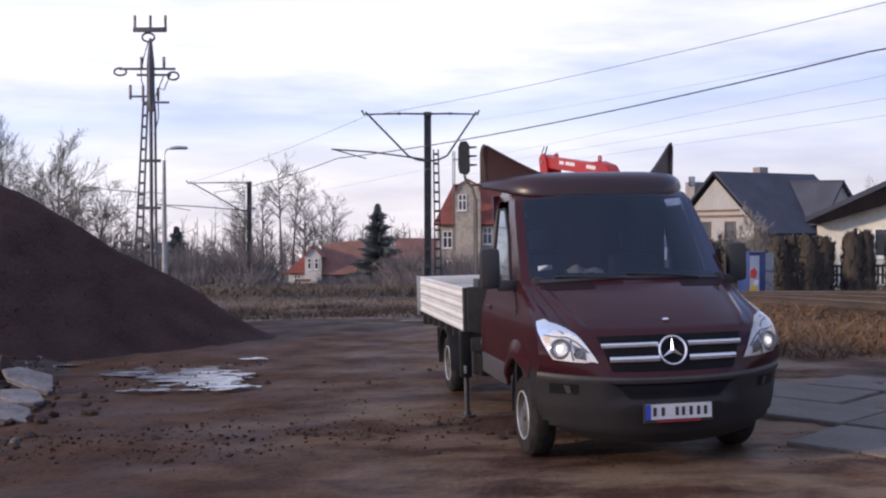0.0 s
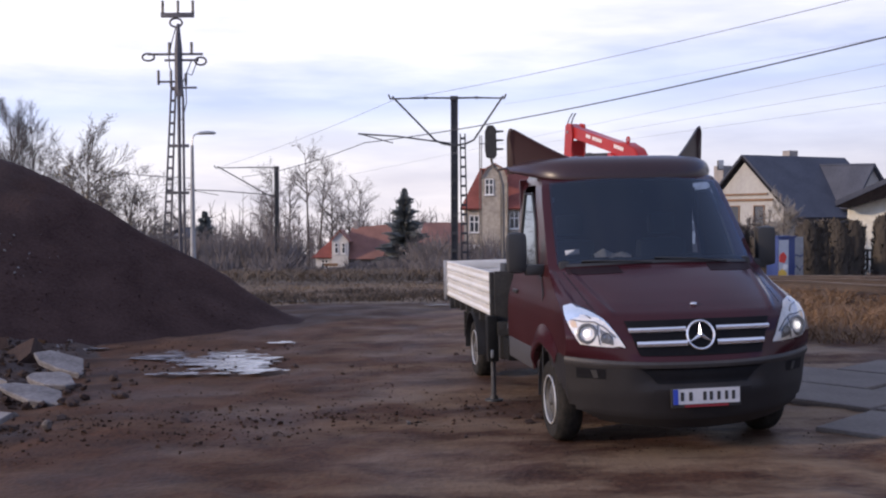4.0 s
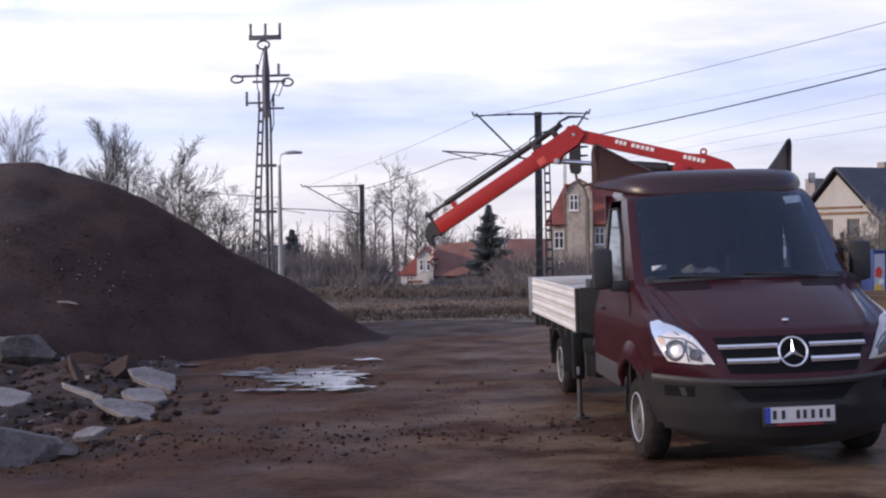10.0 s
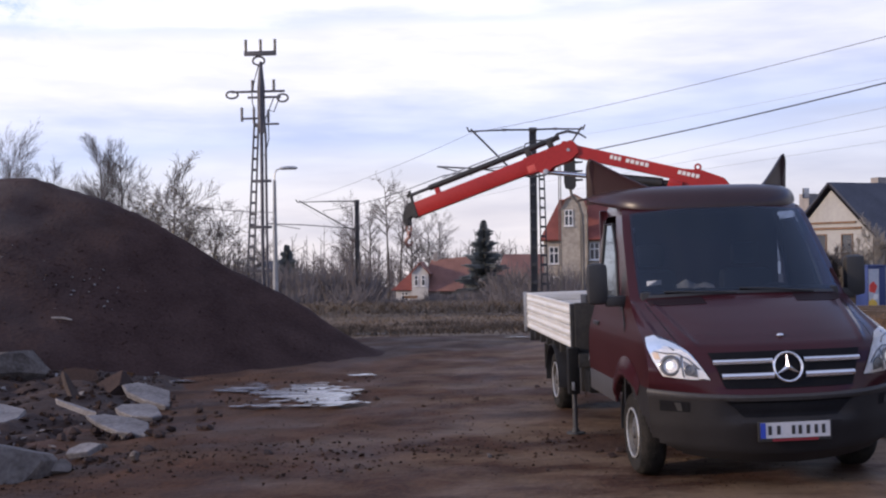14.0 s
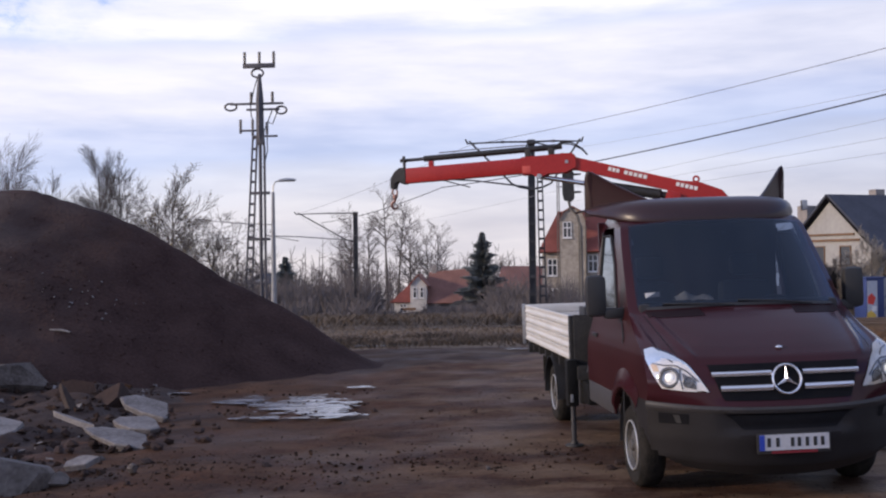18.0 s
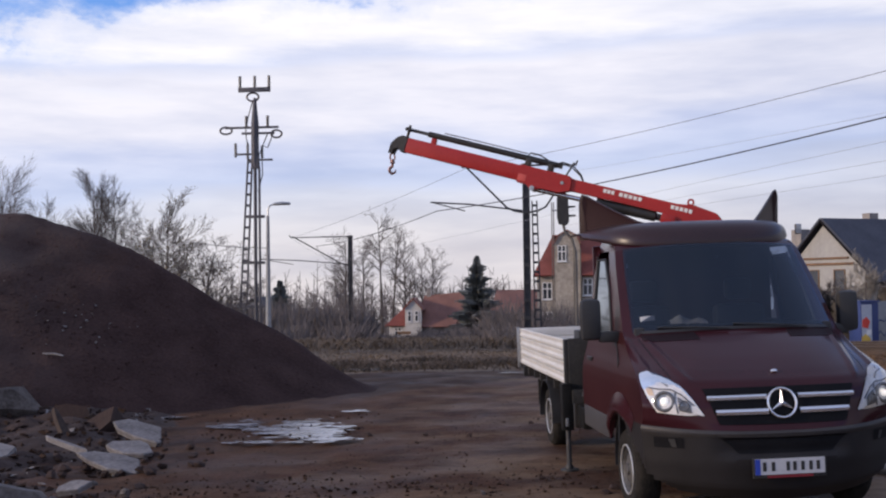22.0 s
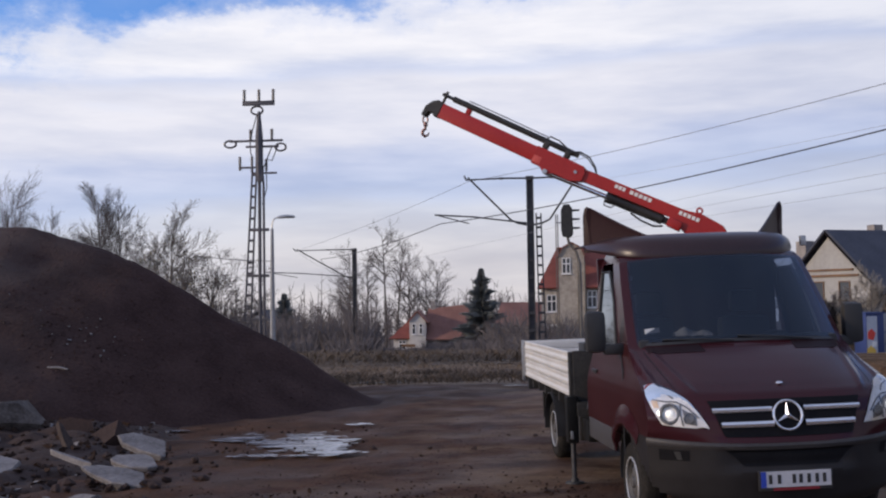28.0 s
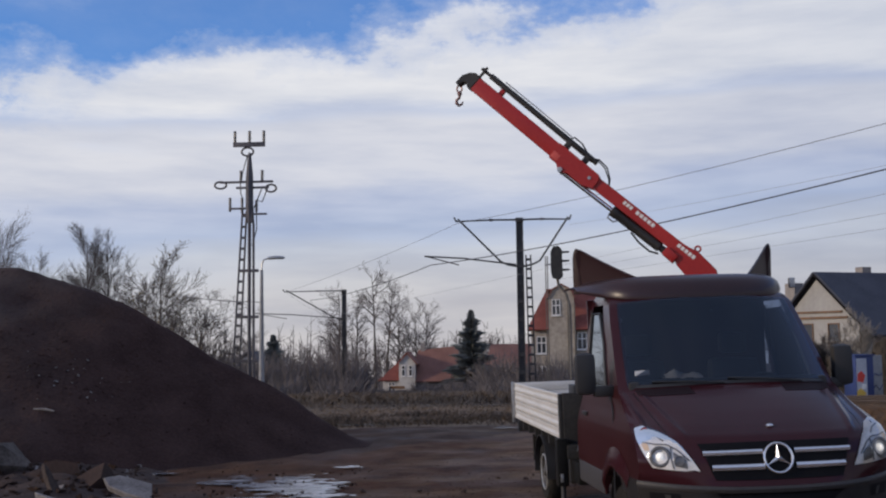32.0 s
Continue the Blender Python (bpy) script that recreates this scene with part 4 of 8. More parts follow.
def make_bed():
    """Dropside bed, chassis, rear wings and the outriggers; parts of the truck."""
    t = TRUCK_OB
    x0, x1, w, z0, z1 = -2.06, -5.34, 1.03, 0.825, 1.285
    for sgn in (-1, 1):
        bm = bmesh.new()      # chassis rails
        box(bm, -5.2, -0.6, sgn * 0.42 - 0.035, sgn * 0.42 + 0.035, 0.55, 0.70, 0.01)
        part("chassis_rail", bm, FRAME_BLACK, t)
        # each side board is pressed from ribbed planks
        for k in range(4):
            a, b = z0 + (z1 - z0) * k / 4, z0 + (z1 - z0) * (k + 1) / 4
            bm = bmesh.new()
            prof = [(0.008, a + 0.002), (0.021, a + 0.014), (0.022, a + 0.042), (0.014, a + 0.054), (0.013, b - 0.030), (0.020, b - 0.018), (0.018, b - 0.002)]
            rows = [[(x, sgn * (w + o - 0.024), z) for o, z in prof] + [(x, sgn * (w - 0.03), b - 0.002), (x, sgn * (w - 0.03), a + 0.002), (x, sgn * (w - 0.024), a + 0.002)] for x in (x0, x1)]
            grid_sheet(bm, rows)
            bmesh.ops.contextual_create(bm, geom=[e for e in bm.edges if e.is_boundary and abs(e.verts[0].co.x - e.verts[1].co.x) < 1e-6 and e.verts[0].co.x < -4])
            part("side_plank", bm, ALUMINIUM, t)
        bm = bmesh.new()
        box(bm, x0 - 0.03, x0 + 0.045, sgn * w - 0.035, sgn * w + 0.012, z0 - 0.05, z1 + 0.01, 0.008)
        part("corner_post", bm, GALVANISED if sgn > 0 else FRAME_BLACK, t)
        bm = bmesh.new()
        box(bm, x1 - 0.04, x1 + 0.004, sgn * w - 0.035, sgn * w + 0.006, z0 - 0.05, z1 + 0.01, 0.008)
        part("corner_post", bm, GALVANISED, t)
        bm = bmesh.new()      # latch on the front post
        box(bm, x0 - 0.10, x0 - 0.03, sgn * (w + 0.005) - 0.014, sgn * (w + 0.005) + 0.014, 0.98, 1.18, 0.006)
        part("latch", bm, GALVANISED, t)
        bm = bmesh.new()      # rear mudguard
        arc = [(-3.67 + 0.42 * math.cos(a), 0.335 + 0.42 * math.sin(a)) for a in [radians(-5 + 190 * k / 14) for k in range(15)]]
        grid_sheet(bm, [[(x, sgn * 0.72, z) for x, z in arc], [(x, sgn * 1.0, z) for x, z in arc]], 0.012)
        part("mudguard", bm, BLACK_PLASTIC, t)
        bm = bmesh.new()
        box(bm, -4.16, -4.13, min(sgn * 0.74, sgn * 1.0), max(sgn * 0.74, sgn * 1.0), 0.42, 0.72, 0.004)
        part("mudflap", bm, RUBBER, t)
        bm = bmesh.new()      # rear lamp
        box(bm, -5.33, -5.28, min(sgn * 0.70, sgn * 1.0), max(sgn * 0.70, sgn * 1.0), 0.66, 0.80, 0.01)
        part("rear_lamp", bm, BLACK_PLASTIC, t)
        bm = bmesh.new()      # tank and tool box under the bed
        box(bm, -3.0, -2.35, min(sgn * 0.55, sgn * 0.92), max(sgn * 0.55, sgn * 0.92), 0.36, 0.74, 0.03)
        part("underbody_box", bm, BLACK_PLASTIC, t)
    bm = bmesh.new()
    box(bm, x1 + 0.05, x0 - 0.05, -w + 0.06, w - 0.06, z0 - 0.01, z0 + 0.04, 0.006)
    part("bed_floor", bm, material("plywood_floor", (0.10, 0.085, 0.07), (0.19, 0.16, 0.13), rough=0.8, scale=1, fine=20, stretch=(1, 6, 1)), t)
    for k in range(7):
        bm = bmesh.new()
        x = x0 - 0.2 - k * 0.46
        box(bm, x - 0.03, x + 0.03, -0.98, 0.98, 0.70, 0.81, 0.006)
        part("cross_member", bm, FRAME_BLACK, t)
    for k in range(4):        # tailboard planks
        a, b = z0 + (z1 - z0) * k / 4, z0 + (z1 - z0) * (k + 1) / 4
        bm = bmesh.new()
        box(bm, x1 - 0.03, x1, -w + 0.036, w - 0.036, a + 0.002, b - 0.002, 0.006)
        part("tail_plank", bm, ALUMINIUM, t)
    bm = bmesh.new()          # headboard
    box(bm, x0 + 0.046, x0 + 0.075, -w + 0.0, w, z0 - 0.06, z1 + 0.02, 0.008)
    part("headboard", bm, FRAME_BLACK, t)
    bm = bmesh.new()          # grey lid along the headboard with a black box on it
    box(bm, x0 - 0.75, x0 - 0.02, -0.62, 0.99, z1 - 0.05, z1 - 0.005, 0.008)
    part("tool_locker", bm, material("grey_sheet", (0.26, 0.26, 0.28), (0.36, 0.36, 0.38), rough=0.6, bump=0.03), t, "grey sheet-metal locker across the bed")
    bm = bmesh.new()
    box(bm, x0 - 1.5, x0 - 1.2, -0.66, -0.36, z1 - 0.25, z1 + 0.035, 0.01)
    part("battery_case", bm, BLACK_PLASTIC, t)
    # subframe of the crane with its outriggers
    bm = bmesh.new()
    box(bm, -2.06, -1.90, -1.02, 1.02, 0.66, 0.80, 0.01)
    part("outrigger_beam", bm, FRAME_BLACK, t)
    for y0, y1, za, zb in ((-0.98, -0.55, 0.44, 0.66), (0.55, 0.98, 0.44, 0.66)):      # cylinders and pump between the cab and the bed
        bm = bmesh.new()
        box(bm, -1.92, -1.62, y0, y1, za, zb, 0.03)
        part("pump_unit", bm, OIL_BLACK, t)
        bm = bmesh.new()
        tube(bm, [(-1.70, y0 + 0.05, zb), (-1.66, y0 + 0.02, zb + 0.10), (-1.74, y0 + 0.06, zb + 0.22), (-1.80, y0 + 0.12, zb + 0.30)], 0.016, 7)
        part("hydraulic_hose", bm, BLACK_PLASTIC, t)
    for sgn in (-1, 1):
        y = sgn * 1.06
        leg = new("outrigger")
        leg.parent = t
        leg["label"] = "black outrigger leg set down on its foot"
        bm = bmesh.new()
        box(bm, -2.05, -1.92, y - 0.06, y + 0.05, 0.40, 0.86, 0.012)
        part("outrigger_sleeve", bm, OIL_BLACK, leg)
        bm = bmesh.new()
        tube(bm, [(-1.985, y, 0.03), (-1.985, y, 0.42)], 0.026, 12)
        part("outrigger_rod", bm, DARK_STEEL, leg)
        bm = bmesh.new()
        tube(bm, [(-1.985, y, 0.0), (-1.985, y, 0.014), (-1.985, y, 0.018), (-1.985, y, 0.05)], [0.095, 0.09, 0.045, 0.035], 14)
        part("foot_plate", bm, FRAME_BLACK, leg)
        bm = bmesh.new()
        box(bm, -1.935, -1.915, y - 0.035, y - 0.005, 0.44, 0.52, 0.004)
        part("valve_block", bm, GALVANISED, leg)


make_bed()

# the loader crane; its own space stands under the slewing column
SLEW_X, SLEW_Y, PIVOT_Z, MAIN = -1.632, 0.396, 2.345, 1.559
# seconds, slew, lift of the main boom, lift of the jib, extension
CRANE_ROWS = [
    (0, -171.6, 10.4, -100, 0), (1, -171.4, 14.8, -99, 0), (2, -171, 17.2, -99, 0), (3, -171.6, 17.2, -97, 0), (3.5, -176.6, 16.6, -92, 0), (4.5, -158, 16.4, -64, -0.06), (5.5, -137.6, 16.4, -38.4, -0.14),
    (6, -129.4, 17.6, -35.4, -0.06), (6.5, -120, 18, -33.6, -0.01), (7, -111.8, 18.4, -33.1, 0.03), (7.5, -108.1, 18.6, -32.7, 0.04), (9.5, -108.1, 18.5, -32.7, 0.04), (10, -108.1, 18.5, -31.2, 0.04), (10.5, -108.1, 18.6, -29.2, 0.04),
    (11, -108.1, 18.6, -28.2, 0.04), (11.5, -108.1, 18.6, -26.6, 0.04), (12, -108.1, 18.6, -24.9, 0.04), (12.5, -108.1, 18.6, -23.3, 0.04), (13, -108.1, 18.5, -21.5, 0.04), (13.5, -108.1, 18.5, -19.9, 0.04), (14, -108.1, 18.6, -18.1, 0.04),
    (14.5, -108.1, 18.6, -16.3, 0.04), (16.5, -108.1, 18.7, -8.4, 0.04), (17, -108.1, 18.7, -6.1, 0.04), (17.5, -108.1, 18.7, -4, 0.04), (18, -108.1, 18.7, -1.7, 0.04), (18.5, -108.1, 18.8, 0.7, 0.04), (19, -108.1, 19, 3.4, 0.04),
    (19.5, -108.1, 19.1, 6.1, 0.04), (20, -108.1, 19.1, 9.2, 0.04), (20.5, -108.1, 19.3, 12.7, 0.04), (21, -108.1, 19.5, 16.4, 0.04), (21.5, -108.1, 19.6, 17, 0.04), (22.5, -108.1, 19.7, 16.9, 0.04), (23.5, -108.1, 19.6, 17, 0.04),
    (24, -108.1, 19, 16.6, -0.09), (24.5, -108.1, 18.5, 16.7, -0.09), (25, -108.1, 18.3, 17.5, -0.09), (25.5, -108.1, 19.6, 19.3, -0.09), (27.5, -108.1, 27, 26.5, -0.09), (28, -108.1, 28.9, 28.2, -0.09), (28.5, -108.1, 31, 30, -0.09),
    (29, -108.1, 33.1, 31.6, -0.09), (29.5, -108.1, 34.9, 33.4, -0.09), (30, -108.1, 36.9, 35.2, -0.09), (30.5, -108.1, 38.9, 37.3, -0.09), (31, -108.1, 40.8, 39.4, -0.09), (31.5, -108.1, 42.8, 41.5, -0.09), (32, -108.1, 44.9, 43.5, -0.09),
]


def crane_at(row):
    """Poses of the moving parts, in the crane's space."""
    t, slew, lift, jib, ext = row
    boom = Matrix.Translation((0, 0, PIVOT_Z)) @ pose(0, 0, 0, 0, 0, slew) @ pose(0, 0, 0, 0, -lift, 0)
    elbow = boom @ Vector((MAIN, 0, 0))
    arm = Matrix.Translation(elbow) @ pose(0, 0, 0, 0, 0, slew) @ pose(0, 0, 0, 0, -jib, 0)
    turn = pose(0, 0, 0, 0, 0, slew)
    low, high = boom @ Vector((0.47, 0, -0.045)), arm @ Vector((0.285, 0, -0.125))

    def aimed(a, b):
        d = turn.inverted().to_3x3() @ (b - a)
        return Matrix.Translation(a) @ turn @ pose(0, 0, 0, 0, -math.degrees(math.atan2(d.z, d.x)), 0)
    reach = arm @ Matrix.Translation((ext, 0, 0))
    pin = reach @ Vector((1.80, 0, -0.115))
    swing = 24 * math.exp(-((t - 25.3) / 0.55) ** 2)
    return {"column": Matrix.Translation((0, 0, 0)) @ turn, "main_boom": boom, "jib": arm, "extension": reach, "jib_cylinder": aimed(low, high), "jib_rod": aimed(high, low),
            "hook": Matrix.Translation(pin) @ turn @ pose(0, 0, 0, 0, swing, 0)}


def make_crane():
    crane = thing("loader_crane", TRUCK @ Matrix.Translation((SLEW_X, SLEW_Y, 0)), "red folding loader crane with black cylinders, mounted behind the cab", "crane")
    px = lambda wdt: (lambda a, b, d: (a, d, b))
    made = {}
    bm = bmesh.new()
    box(bm, -0.28, 0.12, -0.62, 0.30, 0.70, 0.86, 0.02)
    part("base_frame", bm, FRAME_BLACK, crane)
    bm = bmesh.new()
    tube(bm, [(0, 0, 0.86), (0, 0, 1.0), (0, 0, 1.02), (0, 0, 1.9)], [0.15, 0.15, 0.115, 0.105], 20)
    prism(bm, [(-0.13, 1.85), (0.13, 1.85), (0.10, 2.40), (-0.10, 2.40)], -0.105, -0.078, lambda a, b, d: (a, d, b))
    prism(bm, [(-0.13, 1.85), (0.13, 1.85), (0.10, 2.40), (-0.10, 2.40)], 0.078, 0.105, lambda a, b, d: (a, d, b))
    box(bm, -0.13, 0.13, -0.105, 0.105, 1.82, 1.90, 0.01)
    made["column"] = part("column", bm, CRANE_RED, crane)
    # main boom
    bm = bmesh.new()
    outline = [(1.665, 0.02), (1.64, 0.078), (1.48, 0.070), (0.42, 0.125), (0.25, 0.160), (0.02, 0.145), (-0.11, 0.06), (-0.12, -0.06), (0.02, -0.12), (0.34, -0.075), (0.52, 0.0), (1.44, -0.052), (1.58, -0.085), (1.66, -0.05)]
    prism(bm, outline, -0.062, 0.062, px(1))
    bmesh.ops.recalc_face_normals(bm, faces=bm.faces)
    bmesh.ops.bevel(bm, geom=list(bm.edges), offset=0.008, segments=2, affect="EDGES")
    boom = made["main_boom"] = part("main_boom", bm, CRANE_RED, crane, "red main boom")
    for sgn in (-1, 1):
        for a0, a1 in ((1.14, 1.02), (0.98, 0.74), (0.46, 0.24)):
            bm = bmesh.new()
            n = 3 if a0 - a1 < 0.15 else 5
            for k in range(n):
                u0, u1 = a0 + (a1 - a0) * k / n, a0 + (a1 - a0) * (k + 0.75) / n
                zc = 0.105 + 0.045 * (1.14 - u0) / 0.9 - 0.058
                hh = 0.019
                box(bm, u1, u0, min(sgn * 0.0625, sgn * 0.066), max(sgn * 0.0625, sgn * 0.066), zc - hh, zc + hh)
            part("side_lettering", bm, WHITE_MARK, boom, "white lettering worn to bars", smooth=False)
        bm = bmesh.new()
        tube(bm, [(MAIN, sgn * 0.05, 0), (MAIN, sgn * 0.098, 0)], 0.017, 14)
        part("elbow_pin", bm, GALVANISED, boom)
    bm = bmesh.new()          # lifting lug and hose bracket
    tube(bm, [Vector((0.292, 0, 0.180)) + 0.027 * Vector((math.cos(a), 0, math.sin(a))) for a in [2 * math.pi * k / 16 for k in range(17)]], 0.010, 8, caps=False)
    part("lifting_eye", bm, CRANE_RED, boom)
    bm = bmesh.new()
    box(bm, 0.38, 0.52, -0.10, 0.10, -0.09, 0.0, 0.01)
    part("cylinder_bracket", bm, CRANE_RED, boom)
    # jib: sleeve, with the hoses of the elbow
    bm = bmesh.new()
    outline = [(-0.09, 0.03), (-0.06, 0.085), (0.10, 0.088), (0.14, 0.084), (0.46, 0.084), (0.46, -0.090), (0.36, -0.096), (0.29, -0.150), (0.20, -0.105), (0.02, -0.105), (-0.09, -0.06)]
    for a, b in ((-0.088, -0.064), (0.064, 0.088)):
        prism(bm, outline, a, b, px(1))
    box(bm, 0.12, 0.46, -0.064, 0.064, 0.066, 0.086)
    box(bm, 0.09, 0.46, -0.064, 0.064, -0.098, -0.086)
    bmesh.ops.recalc_face_normals(bm, faces=bm.faces)
    jib = made["jib"] = part("jib", bm, CRANE_RED, crane, "red jib sleeve")
    # lighter red box: sun glow low on the sleeve, painted as colour
    bm = bmesh.new()
    box(bm, 0.37, 0.455, -0.0905, 0.0905, -0.08, -0.01, 0.002)
    part("sleeve_collar", bm, material("sun_glow_red", (0.50, 0.06, 0.05), (0.58, 0.09, 0.07), rough=0.5, bump=0.02), jib)
    for k, (y, r, lift) in enumerate(((-0.03, 0.008, 0.10), (0.03, 0.006, 0.07))):
        bm = bmesh.new()
        tube(bm, [(0.16, y, 0.16), (0.06, y, 0.15 + lift * 0.6), (-0.05, y, 0.12 + lift * 0.8), (-0.15, y * 0.8, 0.09 + lift * 0.4), (-0.20, y * 0.6, 0.06)], r, 8)
        part("hose", bm, BLACK_PLASTIC, jib)
    bm = bmesh.new()
    tube(bm, [(0.05, 0, 0.165), (0.10, 0, 0.165), (0.11, 0, 0.165), (1.50, 0, 0.165)], [0.026, 0.026, 0.031, 0.031], 14)
    part("extension_cylinder", bm, FRAME_BLACK, jib, "black extension cylinder")
    for x in (0.16, 0.40):
        bm = bmesh.new()
        box(bm, x - 0.03, x + 0.03, -0.03, 0.03, 0.09, 0.17, 0.005)
        part("cylinder_clamp", bm, FRAME_BLACK, jib)
    bm = bmesh.new()
    tube(bm, [(0.42, 0.02, 0.21), (0.9, 0.02, 0.214), (1.33, 0.02, 0.212)], 0.007, 6)
    part("oil_pipe", bm, GALVANISED, jib)
    bm = bmesh.new()
    tube(bm, [(0.43, 0.0, 0.175), (0.40, 0, 0.225), (0.30, 0, 0.225), (0.20, 0, 0.19)], 0.008, 7)
    part("hose", bm, BLACK_PLASTIC, jib)
    bm = bmesh.new()
    tube(bm, [(0.285, -0.105, -0.125), (0.285, 0.105, -0.125)], 0.026, 12)
    part("cylinder_pin", bm, GALVANISED, jib)
    # extension with the tip
    bm = bmesh.new()
    box(bm, 0.20, 1.70, -0.056, 0.056, -0.080, 0.078, 0.012)
    ext = made["extension"] = part("extension", bm, CRANE_RED, crane, "red boom extension")
    bm = bmesh.new()
    outline = [(1.655, 0.084), (1.72, 0.088), (1.775, 0.055), (1.825, -0.02), (1.83, -0.125), (1.785, -0.13), (1.77, -0.07), (1.73, -0.055), (1.70, -0.086), (1.66, -0.086)]
    prism(bm, outline, -0.062, 0.062, px(1))
    bmesh.ops.recalc_face_normals(bm, faces=bm.faces)
    bmesh.ops.bevel(bm, geom=list(bm.edges), offset=0.006, segments=1, affect="EDGES")
    part("tip_head", bm, FRAME_BLACK, ext, "black steel tip head")
    bm = bmesh.new()
    tube(bm, [(1.30, 0, 0.165), (1.72, 0, 0.165)], 0.018, 10)
    part("extension_rod", bm, DARK_STEEL, ext)
    bm = bmesh.new()
    tube(bm, [(1.68, 0, 0.07), (1.68, 0, 0.21)], 0.016, 8)
    tube(bm, [(1.68, -0.05, 0.165), (1.68, 0.05, 0.165)], 0.022, 8)
    part("rod_bracket", bm, FRAME_BLACK, ext)
    bm = bmesh.new()
    box(bm, 1.36, 1.41, -0.03, 0.03, 0.07, 0.135, 0.005)
    part("rod_guide", bm, CRANE_RED, ext)
    # jib cylinder
    bm = bmesh.new()
    tube(bm, [(-0.04, 0, 0), (0.10, 0, 0), (0.11, 0, 0), (0.64, 0, 0), (0.65, 0, 0), (0.71, 0, 0)], [0.035, 0.035, 0.052, 0.052, 0.058, 0.058], 18)
    cyl = made["jib_cylinder"] = part("jib_cylinder", bm, FRAME_BLACK, crane, "black jib cylinder")
    bm = bmesh.new()
    tube(bm, [(0.08, 0.02, -0.06), (0.16, 0.02, -0.095), (0.30, 0.02, -0.09), (0.42, 0.02, -0.06)], 0.010, 7)
    part("hose", bm, BLACK_PLASTIC, cyl)
    bm = bmesh.new()
    tube(bm, [(0.60, 0, -0.045), (0.63, 0, -0.085), (0.70, 0, -0.085), (0.71, 0, -0.04)], 0.009, 7)
    part("valve_pipe", bm, GALVANISED, cyl)
    bm = bmesh.new()
    tube(bm, [(0, 0, 0), (0.80, 0, 0)], 0.024, 12)
    made["jib_rod"] = part("jib_rod", bm, STEEL_ROD, crane, "bare steel piston rod")
    # hook on a swivel
    bm = bmesh.new()
    tube(bm, [Vector((0, 0, -0.045)) + Vector((0.026 * math.cos(a), 0, 0.040 * math.sin(a))) for a in [2 * math.pi * k / 16 for k in range(17)]], 0.009, 7, caps=False)
    tube(bm, [(0, 0, -0.07), (0, 0, -0.105), (0, 0, -0.12)], [0.02, 0.026, 0.014], 10)
    pts = [(0, 0, -0.115), (0.004, 0, -0.14), (0.034, 0, -0.165), (0.036, 0, -0.195), (0.010, 0, -0.222), (-0.022, 0, -0.210), (-0.034, 0, -0.182)]
    tube(bm, pts, [0.014, 0.016, 0.017, 0.017, 0.016, 0.012, 0.006], 8)
    made["hook"] = part("hook", bm, material("worn_hook_steel", (0.10, 0.05, 0.045), (0.22, 0.12, 0.11), rough=0.45, metal=0.5, scale=12, bump=0.1), crane, "steel load hook on a link")
    return made


CRANE_PARTS = make_crane()


def make_roof_light():
    """The dark hose hump that shows over the cab roof beside the boom's root."""
    bm = bmesh.new()
    pts = [Vector((-0.16, -0.02, 2.28)) + Vector((0, 0.10 * math.cos(a), 0.13 * math.sin(a))) for a in [math.pi * k / 12 for k in range(13)]]
    tube(bm, pts, 0.016, 8)
    part("hose_loop", bm, BLACK_PLASTIC, [o for o in scene.objects if o.name == "loader_crane"][0])


make_roof_light()


# ---- railway: masts, wires, tracks ----
MAST_U, MAST_N = Vector((0.411, -0.912, 0)), Vector((-0.912, -0.411, 0))
MAST_0 = Vector((-0.75, 55.0, 0))


def lattice(bm, foot, top, half0, half1, rungs, r=0.03):
    """Two upright channels with flat battens between them, along x."""
    foot, top = Vector(foot), Vector(top)
    for s in (-1, 1):
        a, b = foot + Vector((s * half0, 0, 0)), top + Vector((s * half1, 0, 0))
        tube(bm, [a, b], r, 4)
    for k in range(rungs):
        f = (k + 0.5) / rungs
        c = foot.lerp(top, f)
        h = half0 + (half1 - half0) * f
        box(bm, c.x - h, c.x + h, c.y - 0.02, c.y + 0.02, c.z - 0.06, c.z + 0.06)


